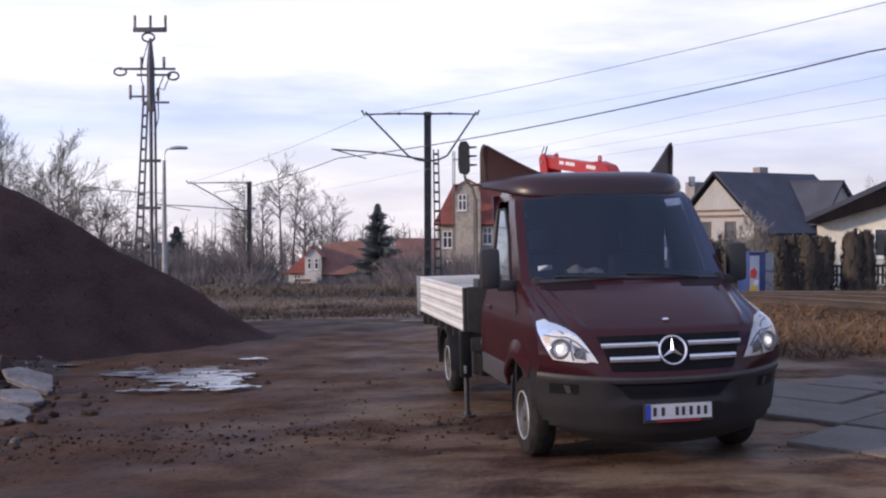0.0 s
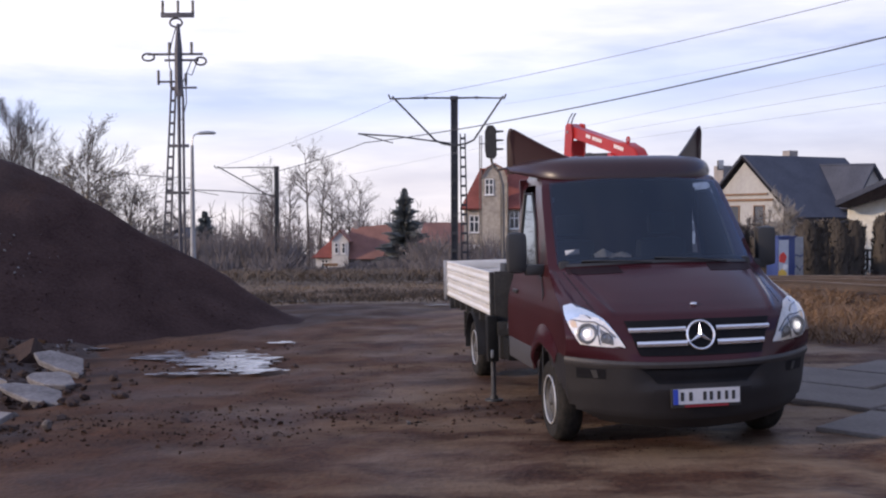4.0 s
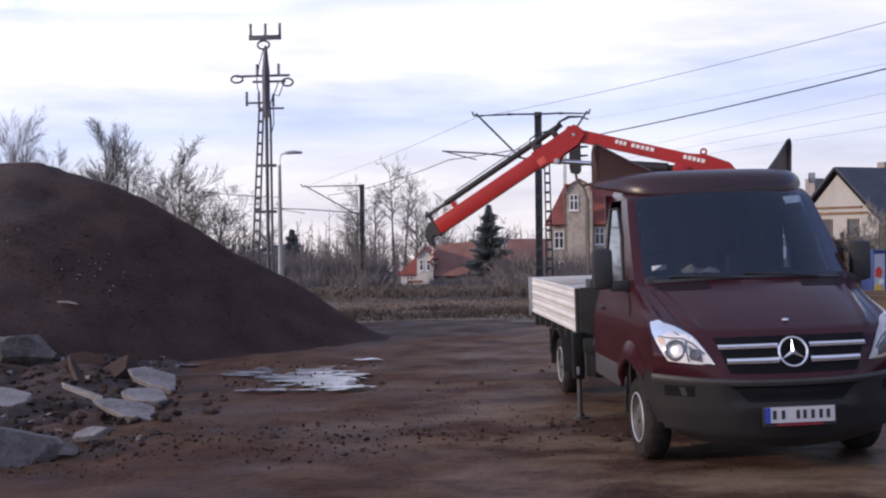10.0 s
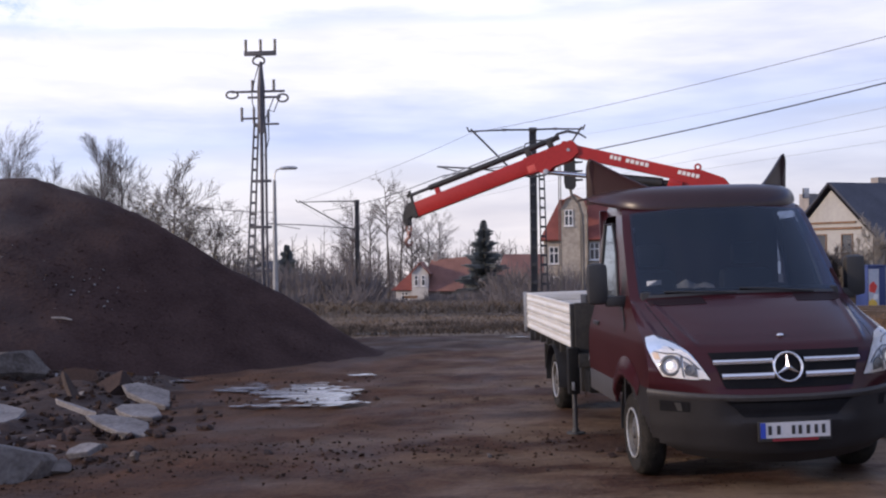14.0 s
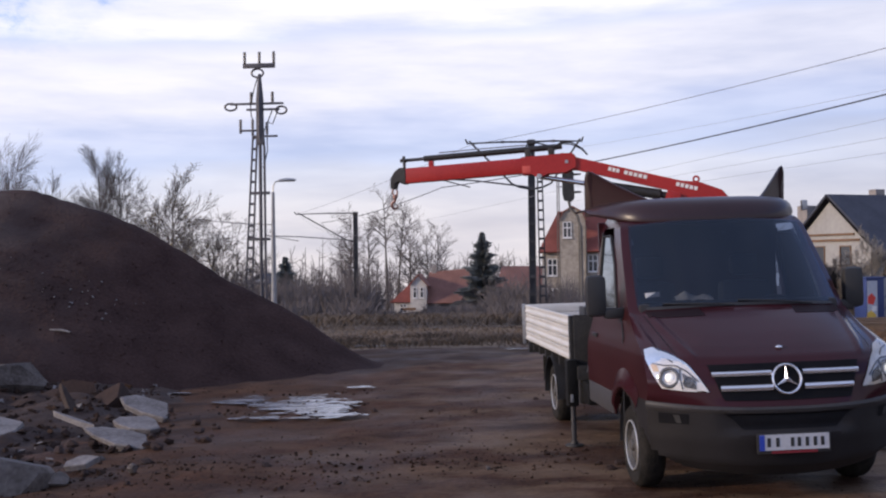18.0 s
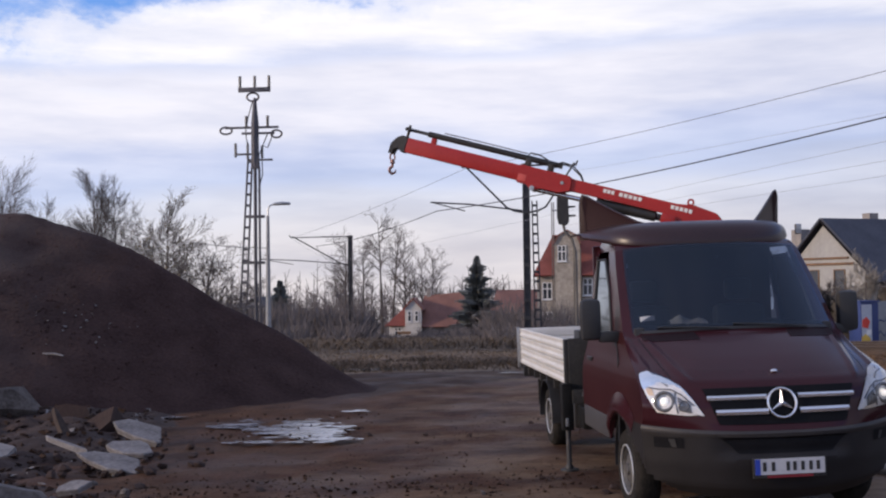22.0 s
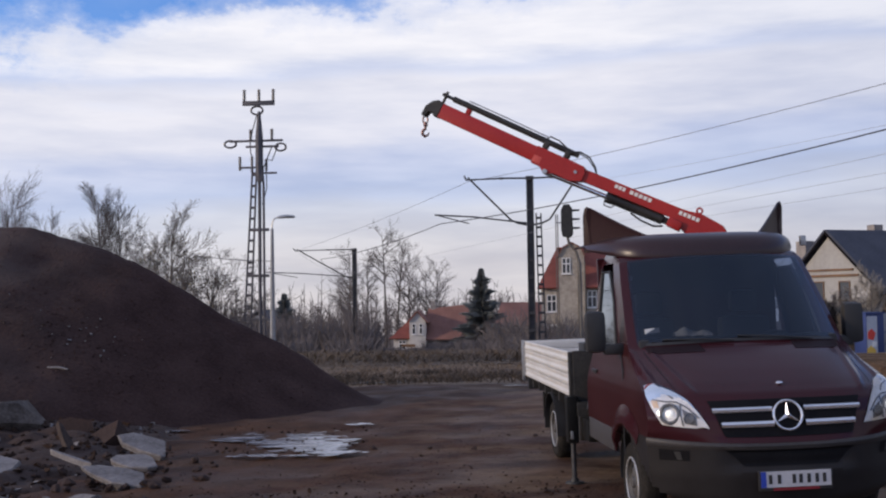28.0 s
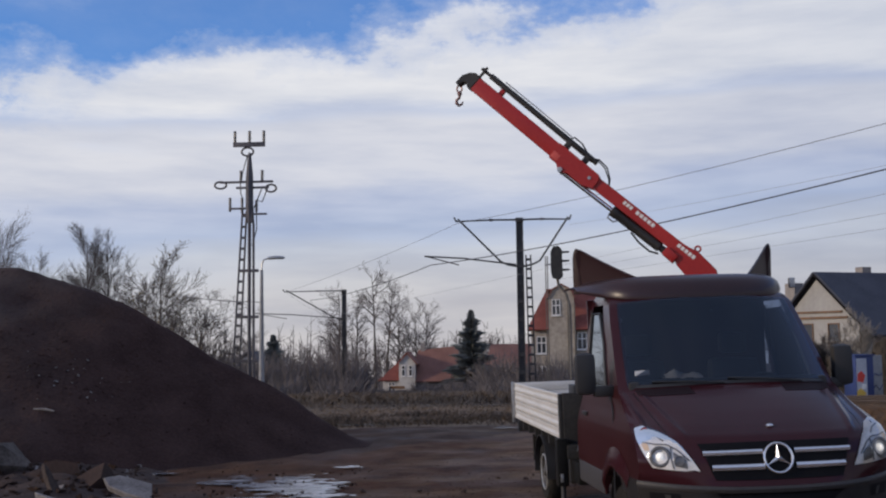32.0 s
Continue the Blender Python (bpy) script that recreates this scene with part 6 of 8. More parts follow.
def make_red_house():
    h = thing("red_roof_house", Matrix.Translation((-13.5, 120, -4.9)), "small white house with faded red roofs behind bushes", "house")
    Z = 4.9
    bm = bmesh.new()
    box(bm, -0.9, 3.2, 1.3, 7.0, 0, -1.75 + Z)
    part("wall", bm, PLASTER_SHADE, h, smooth=False)
    bm = bmesh.new()
    box(bm, -3.9, -1.9, 0.4, 5.0, 0, -2.7 + Z)
    part("wing_wall", bm, PLASTER_WHITE, h, smooth=False)
    bm = bmesh.new()
    wall_with_gable(bm, -1.95, -0.15, -0.5, 0, -0.75 + Z, -1.05, 0.25 + Z, 1.2)
    bmesh.ops.recalc_face_normals(bm, faces=bm.faces)
    part("gable_wall", bm, PLASTER_WHITE, h, "bright white gable", smooth=False)
    for pts, mt in (([(-0.95, -0.2, -2.9 + Z), (3.6, -0.2, -2.9 + Z), (5.2, 3.6, 1.05 + Z), (-0.2, 3.6, 0.55 + Z)], ROOF_DULL), ([(5.2, 3.6, 1.05 + Z), (3.6, -0.2, -2.9 + Z), (6.4, 7.4, -2.6 + Z)], ROOF_DULL), ([(3.4, 7.4, -2.6 + Z), (-0.95, 7.4, -2.6 + Z), (-0.2, 3.6, 0.55 + Z), (5.2, 3.6, 1.05 + Z)], ROOF_DULL),
                    ([(-4.35, 0.0, -2.75 + Z), (-1.9, 0.0, -2.75 + Z), (-1.9, 2.7, -0.75 + Z), (-2.4, 2.7, -0.75 + Z)], ROOF_RED), ([(-2.1, -0.75, -0.80 + Z), (-1.05, -0.75, 0.37 + Z), (-1.05, 3.3, 0.37 + Z), (-2.1, 3.3, -0.80 + Z)], ROOF_RED), ([(-1.05, -0.75, 0.37 + Z), (0.15, -0.75, -0.96 + Z), (0.15, 3.3, -0.96 + Z), (-1.05, 3.3, 0.37 + Z)], ROOF_DULL)):
        bm = bmesh.new()
        slab(bm, pts, 0.12)
        part("roof", bm, mt, h, smooth=False)
    window(h, Matrix.Translation((-1.45, -0.54, -2.3 + Z)), 0.42, 1.2, (0, 1))
    window(h, Matrix.Translation((-0.65, -0.54, -2.3 + Z)), 0.42, 1.2, (0, 1))
    window(h, Matrix.Translation((-2.9, 0.36, -4.0 + Z)), 0.8, 1.0)
    bm = bmesh.new()
    box(bm, -2.7, -1.2, -1.6, -1.5, -3.65 + Z, -3.35 + Z)
    part("balcony", bm, WOOD_BROWN, h, smooth=False)
    bm = bmesh.new()
    box(bm, 0.1, 0.6, 3.4, 3.9, 0.2 + Z, 1.4 + Z)
    part("chimney", bm, BRICK_GREY, h, smooth=False)


make_red_house()


def make_dark_roof_house():
    """Gable end towards the track, dark roof falling low on the yard's side."""
    yaw = 28
    # pale plaster darkened: shade of eaves and shrubs is in the colour
    house_wall = material("shade_dimmed_plaster", (0.30, 0.295, 0.285), (0.38, 0.37, 0.355), rough=0.92, scale=0.4, fine=3, bump=0.1)
    h = thing("dark_roof_house", pose(18.93, 75, -1.9, 0, 0, yaw), "pale house with a steep dark slate roof and timber gable", "house")
    Z = 1.9
    R, E, W, Ln = 5.95 + Z, 2.3 + Z, 4.1, 9.7     # ridge and eaves, half width, length along x
    # x runs along the ridge, y across it
    bm = bmesh.new()
    prism(bm, [(-W + 0.5, 0), (W - 0.5, 0), (W - 0.5, E + 0.3), (0, R - 0.3), (-W + 0.5, E + 0.3)], 0.35, 0.65, lambda a, b, d: (d, a, b))
    prism(bm, [(-W + 0.5, 0), (W - 0.5, 0), (W - 0.5, E + 0.3), (0, R - 0.3), (-W + 0.5, E + 0.3)], Ln - 0.6, Ln - 0.3, lambda a, b, d: (d, a, b))
    box(bm, 0.6, Ln - 0.4, -W + 0.5, -W + 0.8, 0, E)
    box(bm, 0.6, Ln - 0.4, W - 0.8, W - 0.5, 0, E)
    bmesh.ops.recalc_face_normals(bm, faces=bm.faces)
    part("wall", bm, house_wall, h, smooth=False)
    for s in (-1, 1):
        bm = bmesh.new()
        slab(bm, [(0, 0, R), (Ln, 0, R), (Ln, s * W * 1.25, E - 0.7), (0, s * W * 1.25, E - 0.7)], -0.16 * s)
        part("roof", bm, ROOF_DARK, h, smooth=False)
        bm = bmesh.new()
        slab(bm, [(-0.03, 0, R - 0.16), (0.0, 0, R + 0.02), (0.0, s * W * 1.25, E - 0.68), (-0.03, s * W * 1.25, E - 0.86)], 0.06)
        part("barge_board", bm, ROOF_TIMBER, h, smooth=False)
    bm = bmesh.new()      # cross gable at the far end
    slab(bm, [(Ln - 3.2, -W - 1.6, R - 0.6), (Ln - 3.2, 0, R - 0.4), (Ln - 5.2, 0, E), (Ln - 5.2, -W - 1.6, E)], 0.14)
    slab(bm, [(Ln - 3.2, 0, R - 0.4), (Ln - 3.2, -W - 1.6, R - 0.6), (Ln - 0.6, -W - 1.6, E), (Ln - 0.6, 0, E)], 0.14)
    part("cross_roof", bm, ROOF_DARK, h, smooth=False)
    bm = bmesh.new()
    prism(bm, [(Ln - 4.9, 0), (Ln - 1.0, 0), (Ln - 1.0, E), (Ln - 3.1, R - 0.9), (Ln - 4.9, E)], -W - 1.3, -W - 1.1, lambda a, b, d: (a, d, b))
    bmesh.ops.recalc_face_normals(bm, faces=bm.faces)
    part("cross_wall", bm, house_wall, h, smooth=False)
    bm = bmesh.new()
    box(bm, 4.6, 5.4, 0.2, 0.9, R - 0.6, R + 0.55, 0.02)
    part("chimney", bm, BRICK_GREY, h, smooth=False)
    bm = bmesh.new()
    box(bm, 0.6, 1.4, 2.6, 3.6, E, R - 0.5, 0.02)
    part("chimney", bm, BRICK_GREY, h, smooth=False)
    for y0, y1, z0, z1 in ((-2.7, 2.7, E + 0.55, E + 0.70), (-2.2, 2.2, E + 0.95, E + 1.08)):
        bm = bmesh.new()
        box(bm, 0.24, 0.34, y0, y1, z0, z1)
        part("gable_beam", bm, WOOD_BROWN, h, smooth=False)
    for y in (-1.35, 1.1):
        window(h, Matrix.Translation((0.31, y, E - 1.35)) @ pose(0, 0, 0, 0, 0, -90), 1.05, 1.6, (0, 0), WOOD_BROWN)


make_dark_roof_house()


def make_bungalow():
    """The house at the end of the row: shallow gable with a wide dark overhang."""
    h = thing("bungalow", pose(16.2, 48, -0.9, 0, 0, -19), "cream bungalow with a wide dark overhanging roof", "house")
    Z = 0.9
    slope = 0.47
    bm = bmesh.new()
    prism(bm, [(0.6, 0), (9.6, 0), (9.6, 2.6 + Z), (5.1, 2.52 + Z + slope * 4.4), (0.6, 2.6 + Z)], 0.9, 1.2, lambda a, b, d: (a, d, b))
    box(bm, 0.6, 0.9, 1.2, 9, 0, 2.5 + Z)
    box(bm, 9.3, 9.6, 1.2, 9, 0, 2.5 + Z)
    bmesh.ops.recalc_face_normals(bm, faces=bm.faces)
    part("wall", bm, PLASTER_CREAM, h, smooth=False)
    for s in (0, 1):
        bm = bmesh.new()
        top = (5.1, 2.48 + Z + slope * 5.1)
        end = (0, 2.48 + Z) if s == 0 else (10.2, 2.48 + Z)
        slab(bm, [(end[0], 0, end[1]), (top[0], 0, top[1]), (top[0], 9.6, top[1]), (end[0], 9.6, end[1])], 0.22 if s == 0 else -0.22)
        part("roof", bm, ROOF_DARK, h, smooth=False)
        bm = bmesh.new()      # near-black upright band added in place of the overhang's dark underside
        prism(bm, [(end[0], end[1] - 0.24), (top[0], top[1] - 0.24), (top[0], top[1] - 1.35), (end[0] + (0.6 if s == 0 else -0.6), end[1] - 0.32)], 0.05, 0.16, lambda a, b, d: (a, d, b))
        bmesh.ops.recalc_face_normals(bm, faces=bm.faces)
        part("gable_board", bm, ROOF_TIMBER, h, smooth=False)
    window(h, Matrix.Translation((3.6, 0.86, 0.7 + Z)), 1.3, 1.3, (1, 0))


make_bungalow()


def make_shed(x, y, z, w, hgt, name, label, roof, turn=0, wall=PLASTER_WHITE):
    h = thing(name, pose(x, y, z, 0, 0, turn), label, "house")
    bm = bmesh.new()
    prism(bm, [(-w / 2, 0), (w / 2, 0), (w / 2, hgt * 0.6), (0, hgt * 0.92), (-w / 2, hgt * 0.6)], 0, 6, lambda a, b, d: (a, d, b))
    bmesh.ops.recalc_face_normals(bm, faces=bm.faces)
    part("wall", bm, wall, h, smooth=False)
    for s in (-1, 1):
        bm = bmesh.new()
        slab(bm, [(0, -0.3, hgt), (s * (w / 2 + 0.4), -0.3, hgt * 0.54), (s * (w / 2 + 0.4), 6.3, hgt * 0.54), (0, 6.3, hgt)], 0.1)
        part("roof", bm, roof, h, smooth=False)
    window(h, Matrix.Translation((0, -0.04, hgt * 0.2)), 1.0, 1.1)


make_shed(-28.5, 104, -3.6, 5.4, 4.3, "white_cottage", "small white cottage beyond the soil heap", ROOF_DARK)
make_shed(0.5, 132, -5.0, 7.0, 6.0, "dull_roof_cottage", "cottage with a dull red roof behind the mast", ROOF_DULL, 78, PLASTER_SHADE)


# ---- bare trees and brush ----
def branch_lines(rng, height, lean=0.0, spread=0.55, first=0.25, levels=3, count=11, ratio=0.55, droop=0.0):
    """Trunk and branches of a bare tree as (points, radii, level)."""
    lines = []

    def grow(p, d, length, r, level):
        n = 6 if level == 0 else 4
        pts, rad = [p.copy()], [r]
        q = p.copy()
        for k in range(n):
            d = (d + Vector((rng.gauss(0, 0.014 + 0.032 * level), rng.gauss(0, 0.014 + 0.032 * level), 0.05 - droop * level))).normalized()
            q = q + d * (length / n)
            pts.append(q.copy()), rad.append(max(0.004, r * (1 - 0.86 * (k + 1) / n)))
        lines.append((pts, rad, level))
        if level >= levels:
            return
        m = count if level == 0 else max(3, int(count * (0.62 if level == 1 else 0.5)))
        for k in range(m):
            f = first + (0.97 - first) * (k + rng.random()) / m if level == 0 else 0.2 + 0.8 * (k + rng.random()) / m
            i = min(int(f * n), n - 1)
            g = f * n - i
            s = pts[i].lerp(pts[i + 1], g)
            az = rng.uniform(0, 2 * math.pi)
            axis = (pts[i + 1] - pts[i]).normalized()
            u, v = ring_frame(axis)
            out = math.cos(az) * u + math.sin(az) * v
            tilt = rng.uniform(0.75, 1.25) * spread * (1.0 if level == 0 else 0.88)
            nd = (axis * math.cos(tilt) + out * math.sin(tilt)).normalized()
            grow(s, nd, length * (ratio if level == 0 else 0.62) * rng.uniform(0.6, 1.1) * (1.15 - 0.55 * f if level == 0 else 1 - 0.35 * f), max(0.0065, rad[i] * 0.5), level + 1)
    grow(Vector((0, 0, -0.2)), Vector((lean, 0, 1)).normalized(), height, height * 0.011 + 0.02, 0)
    return lines


def lines_mesh(lines, sides, fat=1.0):
    verts, faces = [], []
    for pts, rad, level in lines:
        n = sides[min(level, len(sides) - 1)]
        base = len(verts)
        for i, p in enumerate(pts):
            d = pts[min(i + 1, len(pts) - 1)] - pts[max(i - 1, 0)]
            u, v = ring_frame(d)
            for k in range(n):
                a = 2 * math.pi * k / n
                verts.append(p + fat * rad[i] * (math.cos(a) * u + math.sin(a) * v))
        for i in range(len(pts) - 1):
            for k in range(n):
                faces.append((base + i * n + k, base + i * n + (k + 1) % n, base + (i + 1) * n + (k + 1) % n, base + (i + 1) * n + k))
    return verts, faces


def bare_tree(seed, place, height, label, fat=1.0, leaves=0, twig=None, **kw):
    rng = random.Random(seed)
    tree = thing("bare_tree", place, label, "tree", group="bare trees")
    lines = branch_lines(rng, height, **kw)
    v, f = lines_mesh([q for q in lines if q[2] == 0], (8,), 1.0)
    raw("trunk", v, f, BARK, tree, smooth=True)
    v, f = lines_mesh([q for q in lines if q[2] > 0], (8, 5, 3, 3), fat)
    raw("crown", v, f, twig or TWIG, tree)
    if leaves:
        v, f = [], []
        tips = [q for q in lines if q[2] >= 2]
        for k in range(leaves):
            pts = rng.choice(tips)[0]
            c = rng.choice(pts[1:]) + Vector((rng.gauss(0, 0.05), rng.gauss(0, 0.05), rng.gauss(0, 0.05)))
            a, b = Vector((rng.gauss(0, 1), rng.gauss(0, 1), rng.gauss(0, 1))).normalized(), Vector((rng.gauss(0, 1), rng.gauss(0, 1), rng.gauss(0, 1))).normalized()
            s = rng.uniform(0.03, 0.06)
            i = len(v)
            v += [c, c + a * s + b * s * 0.5, c + a * 2 * s, c + a * s - b * s * 0.5]
            f.append((i, i + 1, i + 2, i + 3))
        raw("withered_leaf", v, f, DRY_LEAF, tree)["kind"] = "stuff"
    return tree


def plant(x, y, dz=0.0, turn=0):
    return Matrix.Translation((x, y, land(x, y) + dz)) @ pose(0, 0, 0, 0, 0, turn)


YOUNG = "young bare tree with thin grey twigs behind the soil heap"
bare_tree(11, plant(-17.2, 40), 6.6, YOUNG, 0.8, 0, spread=0.5, count=20, ratio=0.30, first=0.36)
bare_tree(12, plant(-16.8, 41), 6.2, YOUNG, 0.8, 0, spread=0.62, count=20, ratio=0.34, first=0.34)
bare_tree(16, plant(-17.6, 41.5), 5.4, YOUNG, 0.8, 0, spread=0.62, count=18, ratio=0.42, first=0.22)
bare_tree(13, plant(-18.7, 43), 5.0, YOUNG, 0.8, 0, spread=0.62, count=18, ratio=0.42, first=0.2)
bare_tree(14, plant(-21.0, 40), 6.3, YOUNG, 0.8, 0, spread=0.62, count=18, ratio=0.42, first=0.2)
bare_tree(15, plant(-22.6, 43), 6.6, YOUNG, 0.8, 0, spread=0.62, count=18, ratio=0.42, first=0.2)
bare_tree(17, plant(-20.2, 42), 5.6, YOUNG, 0.8, 0, spread=0.62, count=18, ratio=0.42, first=0.2)
SHRUB = "spreading shrub with a few withered leaves behind the heap"
bare_tree(21, plant(-13.7, 38, -0.3), 5.4, SHRUB, 1.1, 420, spread=0.68, count=18, ratio=0.43, first=0.15)
bare_tree(22, plant(-13.3, 37, -0.3), 4.3, SHRUB, 1.2, 320, spread=0.85, count=16, ratio=0.50, first=0.15, lean=0.12)
bare_tree(23, plant(-13.1, 39, -0.3), 4.3, SHRUB, 1.2, 240, spread=0.9, count=16, ratio=0.50, first=0.15, lean=0.22)
bare_tree(26, plant(-12.6, 38, -0.3), 3.0, SHRUB, 1.2, 160, spread=1.0, count=15, ratio=0.60, first=0.15, lean=0.30)
bare_tree(27, plant(-14.6, 39, -0.3), 4.8, SHRUB, 1.1, 240, spread=0.72, count=17, ratio=0.42, first=0.15)
bare_tree(24, plant(-15.2, 39.5, -0.3), 4.4, SHRUB, 1.1, 320, spread=0.9, count=17, ratio=0.5, first=0.06)
bare_tree(25, plant(-19.6, 39, -0.3), 4.0, SHRUB, 1.1, 160, spread=0.9, count=16, ratio=0.5, first=0.06)
TALL = "tall bare tree on the far side of the railway"
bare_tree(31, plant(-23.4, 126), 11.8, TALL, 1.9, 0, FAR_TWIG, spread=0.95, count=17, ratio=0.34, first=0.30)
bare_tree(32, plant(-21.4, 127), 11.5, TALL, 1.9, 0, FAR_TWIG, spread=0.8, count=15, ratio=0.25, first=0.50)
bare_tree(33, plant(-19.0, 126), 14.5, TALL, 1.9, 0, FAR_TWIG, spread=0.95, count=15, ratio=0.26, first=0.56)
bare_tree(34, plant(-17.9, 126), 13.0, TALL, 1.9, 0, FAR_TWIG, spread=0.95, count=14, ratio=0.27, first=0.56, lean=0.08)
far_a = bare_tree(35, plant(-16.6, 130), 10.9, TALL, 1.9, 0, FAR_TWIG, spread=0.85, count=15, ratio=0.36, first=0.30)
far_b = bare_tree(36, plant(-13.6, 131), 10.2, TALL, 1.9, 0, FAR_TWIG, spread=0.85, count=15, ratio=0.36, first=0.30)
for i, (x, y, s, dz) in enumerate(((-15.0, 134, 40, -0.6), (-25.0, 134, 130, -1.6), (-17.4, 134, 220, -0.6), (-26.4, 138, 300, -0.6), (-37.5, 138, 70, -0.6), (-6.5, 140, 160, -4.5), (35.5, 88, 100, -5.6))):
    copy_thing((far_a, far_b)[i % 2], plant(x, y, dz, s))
GARDEN = "pale leafless garden shrub before the houses"
bare_tree(61, plant(13.55, 46), 2.6, GARDEN, 1.2, 0, PALE_TWIG, spread=0.9, count=16, ratio=0.5, first=0.08)
bare_tree(62, plant(12.9, 47), 2.9, GARDEN, 1.2, 0, PALE_TWIG, spread=0.9, count=16, ratio=0.5, first=0.08)
bare_tree(64, plant(13.3, 45.5), 3.4, GARDEN, 1.4, 0, PALE_TWIG, spread=0.6, count=18, ratio=0.38, first=0.06)
bare_tree(65, plant(11.9, 46.5), 2.4, "low brown garden shrub under the gable", 1.9, 0, TWIG, spread=0.95, count=20, ratio=0.55, first=0.05)
bare_tree(66, plant(12.7, 46.8), 2.3, "low brown garden shrub under the gable", 1.9, 0, TWIG, spread=0.95, count=20, ratio=0.55, first=0.05)
bare_tree(63, plant(14.4, 47), 2.3, GARDEN, 1.2, 0, FAR_TWIG, spread=0.9, count=16, ratio=0.5, first=0.08)


def spruce(seed, place, height, label):
    rng = random.Random(seed)
    tree = thing("spruce_tree", place, label, "tree")
    bm = bmesh.new()
    tube(bm, [(0, 0, -0.2), (0, 0, height * 0.6), (0, 0, height)], [0.14, 0.08, 0.015], 7)
    part("trunk", bm, BARK, tree)
    v, f = [], []
    n = 900
    for k in range(n):
        t = (k + rng.random()) / n
        z = height * (0.04 + 0.95 * t)
        reach = (1 - t) ** 0.85 * height * 0.32 * rng.uniform(0.6, 1.3) * (1 + 0.25 * math.sin(t * 46)) + 0.05
        az = rng.uniform(0, 2 * math.pi)
        d, s = Vector((math.cos(az), math.sin(az), 0)), Vector((-math.sin(az), math.cos(az), 0))
        wdt = 0.10 + 0.22 * reach
        i = len(v)
        a = Vector((0, 0, z))
        tip = a + d * reach + Vector((0, 0, 0.12 * reach - 0.28 * reach * (1 - t)))
        mid = a + d * reach * 0.55 + Vector((0, 0, -0.06 * reach))
        v += [a, mid + s * wdt * 0.5, tip, mid - s * wdt * 0.5, mid + Vector((0, 0, -0.16 - 0.1 * reach))]
        f += [(i, i + 1, i + 2, i + 3), (i, i + 4, i + 2)]
        for q in range(3):
            c = mid.lerp(tip, rng.random()) + s * rng.uniform(-0.4, 0.4) * wdt
            j = len(v)
            v += [c, c + d * 0.16 + s * rng.uniform(-0.12, 0.12), c + Vector((rng.uniform(-0.05, 0.05), 0, -0.2))]
            f.append((j, j + 1, j + 2))
    raw("crown", v, f, NEEDLES, tree)
    return tree


spruce(5, plant(-6.6, 108), 8.7, "dark green spruce beside the far houses")
spruce(6, plant(-25.9, 104), 6.2, "dark green spruce by the white cottage")


def brushwood():
    """The dark thicket along the far side of the line."""
    rng = random.Random(4)
    v, f = [], []
    def stem(p, d, length, r):
        n = 3
        pts, rad = [p], [r]
        for k in range(n):
            d = (d + Vector((rng.gauss(0, 0.2), rng.gauss(0, 0.2), rng.gauss(0.03, 0.1)))).normalized()
            p = p + d * length / n
            pts.append(p), rad.append(r * (1 - 0.8 * (k + 1) / n))
        a, b = lines_mesh([(pts, rad, 0)], (3,))
        o = len(v)
        v.extend(a)
        f.extend([tuple(i + o for i in q) for q in b])
    for k in range(900):
        x, y = rng.uniform(-62, 3.5), rng.uniform(84, 108)
        if k % 5 == 0:
            x, y = rng.uniform(-34, 9), rng.uniform(66, 84)
        hgt = rng.uniform(2.6, 4.5) * (1 if y > 84 else 0.42) * (0.85 if x > -10 else 1)
        if -0.165 < x / y < -0.112:
            hgt *= 0.17
        elif -0.112 <= x / y < -0.088:
            hgt *= 0.34
        elif -0.088 <= x / y < -0.048:
            hgt *= 0.42
        b = Vector((x, y, land(x, y)))
        for q in range(26):
            az, tl = rng.uniform(0, 6.283), rng.uniform(0.05, 0.75)
            d = Vector((math.cos(az) * math.sin(tl), math.sin(az) * math.sin(tl), math.cos(tl)))
            stem(b + Vector((rng.gauss(0, 0.4), rng.gauss(0, 0.4), 0)), d, hgt * rng.uniform(0.6, 1.1), rng.uniform(0.03, 0.07))
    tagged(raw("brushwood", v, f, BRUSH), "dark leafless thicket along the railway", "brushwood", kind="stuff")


brushwood()


def far_wood():
    """Bare poles of the wood on the skyline."""
    rng = random.Random(8)
    v, f = [], []
    for k in range(1100):
        x, y = rng.uniform(-200, 60), rng.uniform(170, 300)
        z, hgt = land(x, y) - 0.3, rng.uniform(5.5, 11.5) + (rng.random() ** 4) * 5
        lines = [([Vector((x, y, z)), Vector((x + rng.gauss(0, 0.3), y, z + hgt * 0.5)), Vector((x + rng.gauss(0, 0.5), y, z + hgt))], [0.16, 0.10, 0.03], 0)]
        for q in range(12):
            s = z + hgt * rng.uniform(0.25, 0.95)
            a = Vector((x, y, s))
            e = a + Vector((rng.gauss(0, 1.0), rng.gauss(0, 1.0), rng.uniform(0.6, 2.0)))
            lines.append(([a, e], [0.07, 0.03], 0))
        a, b = lines_mesh(lines, (3,))
        o = len(v)
        v.extend(a)
        f.extend([tuple(i + o for i in q) for q in b])
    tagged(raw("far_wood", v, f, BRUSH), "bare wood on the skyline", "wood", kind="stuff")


far_wood()


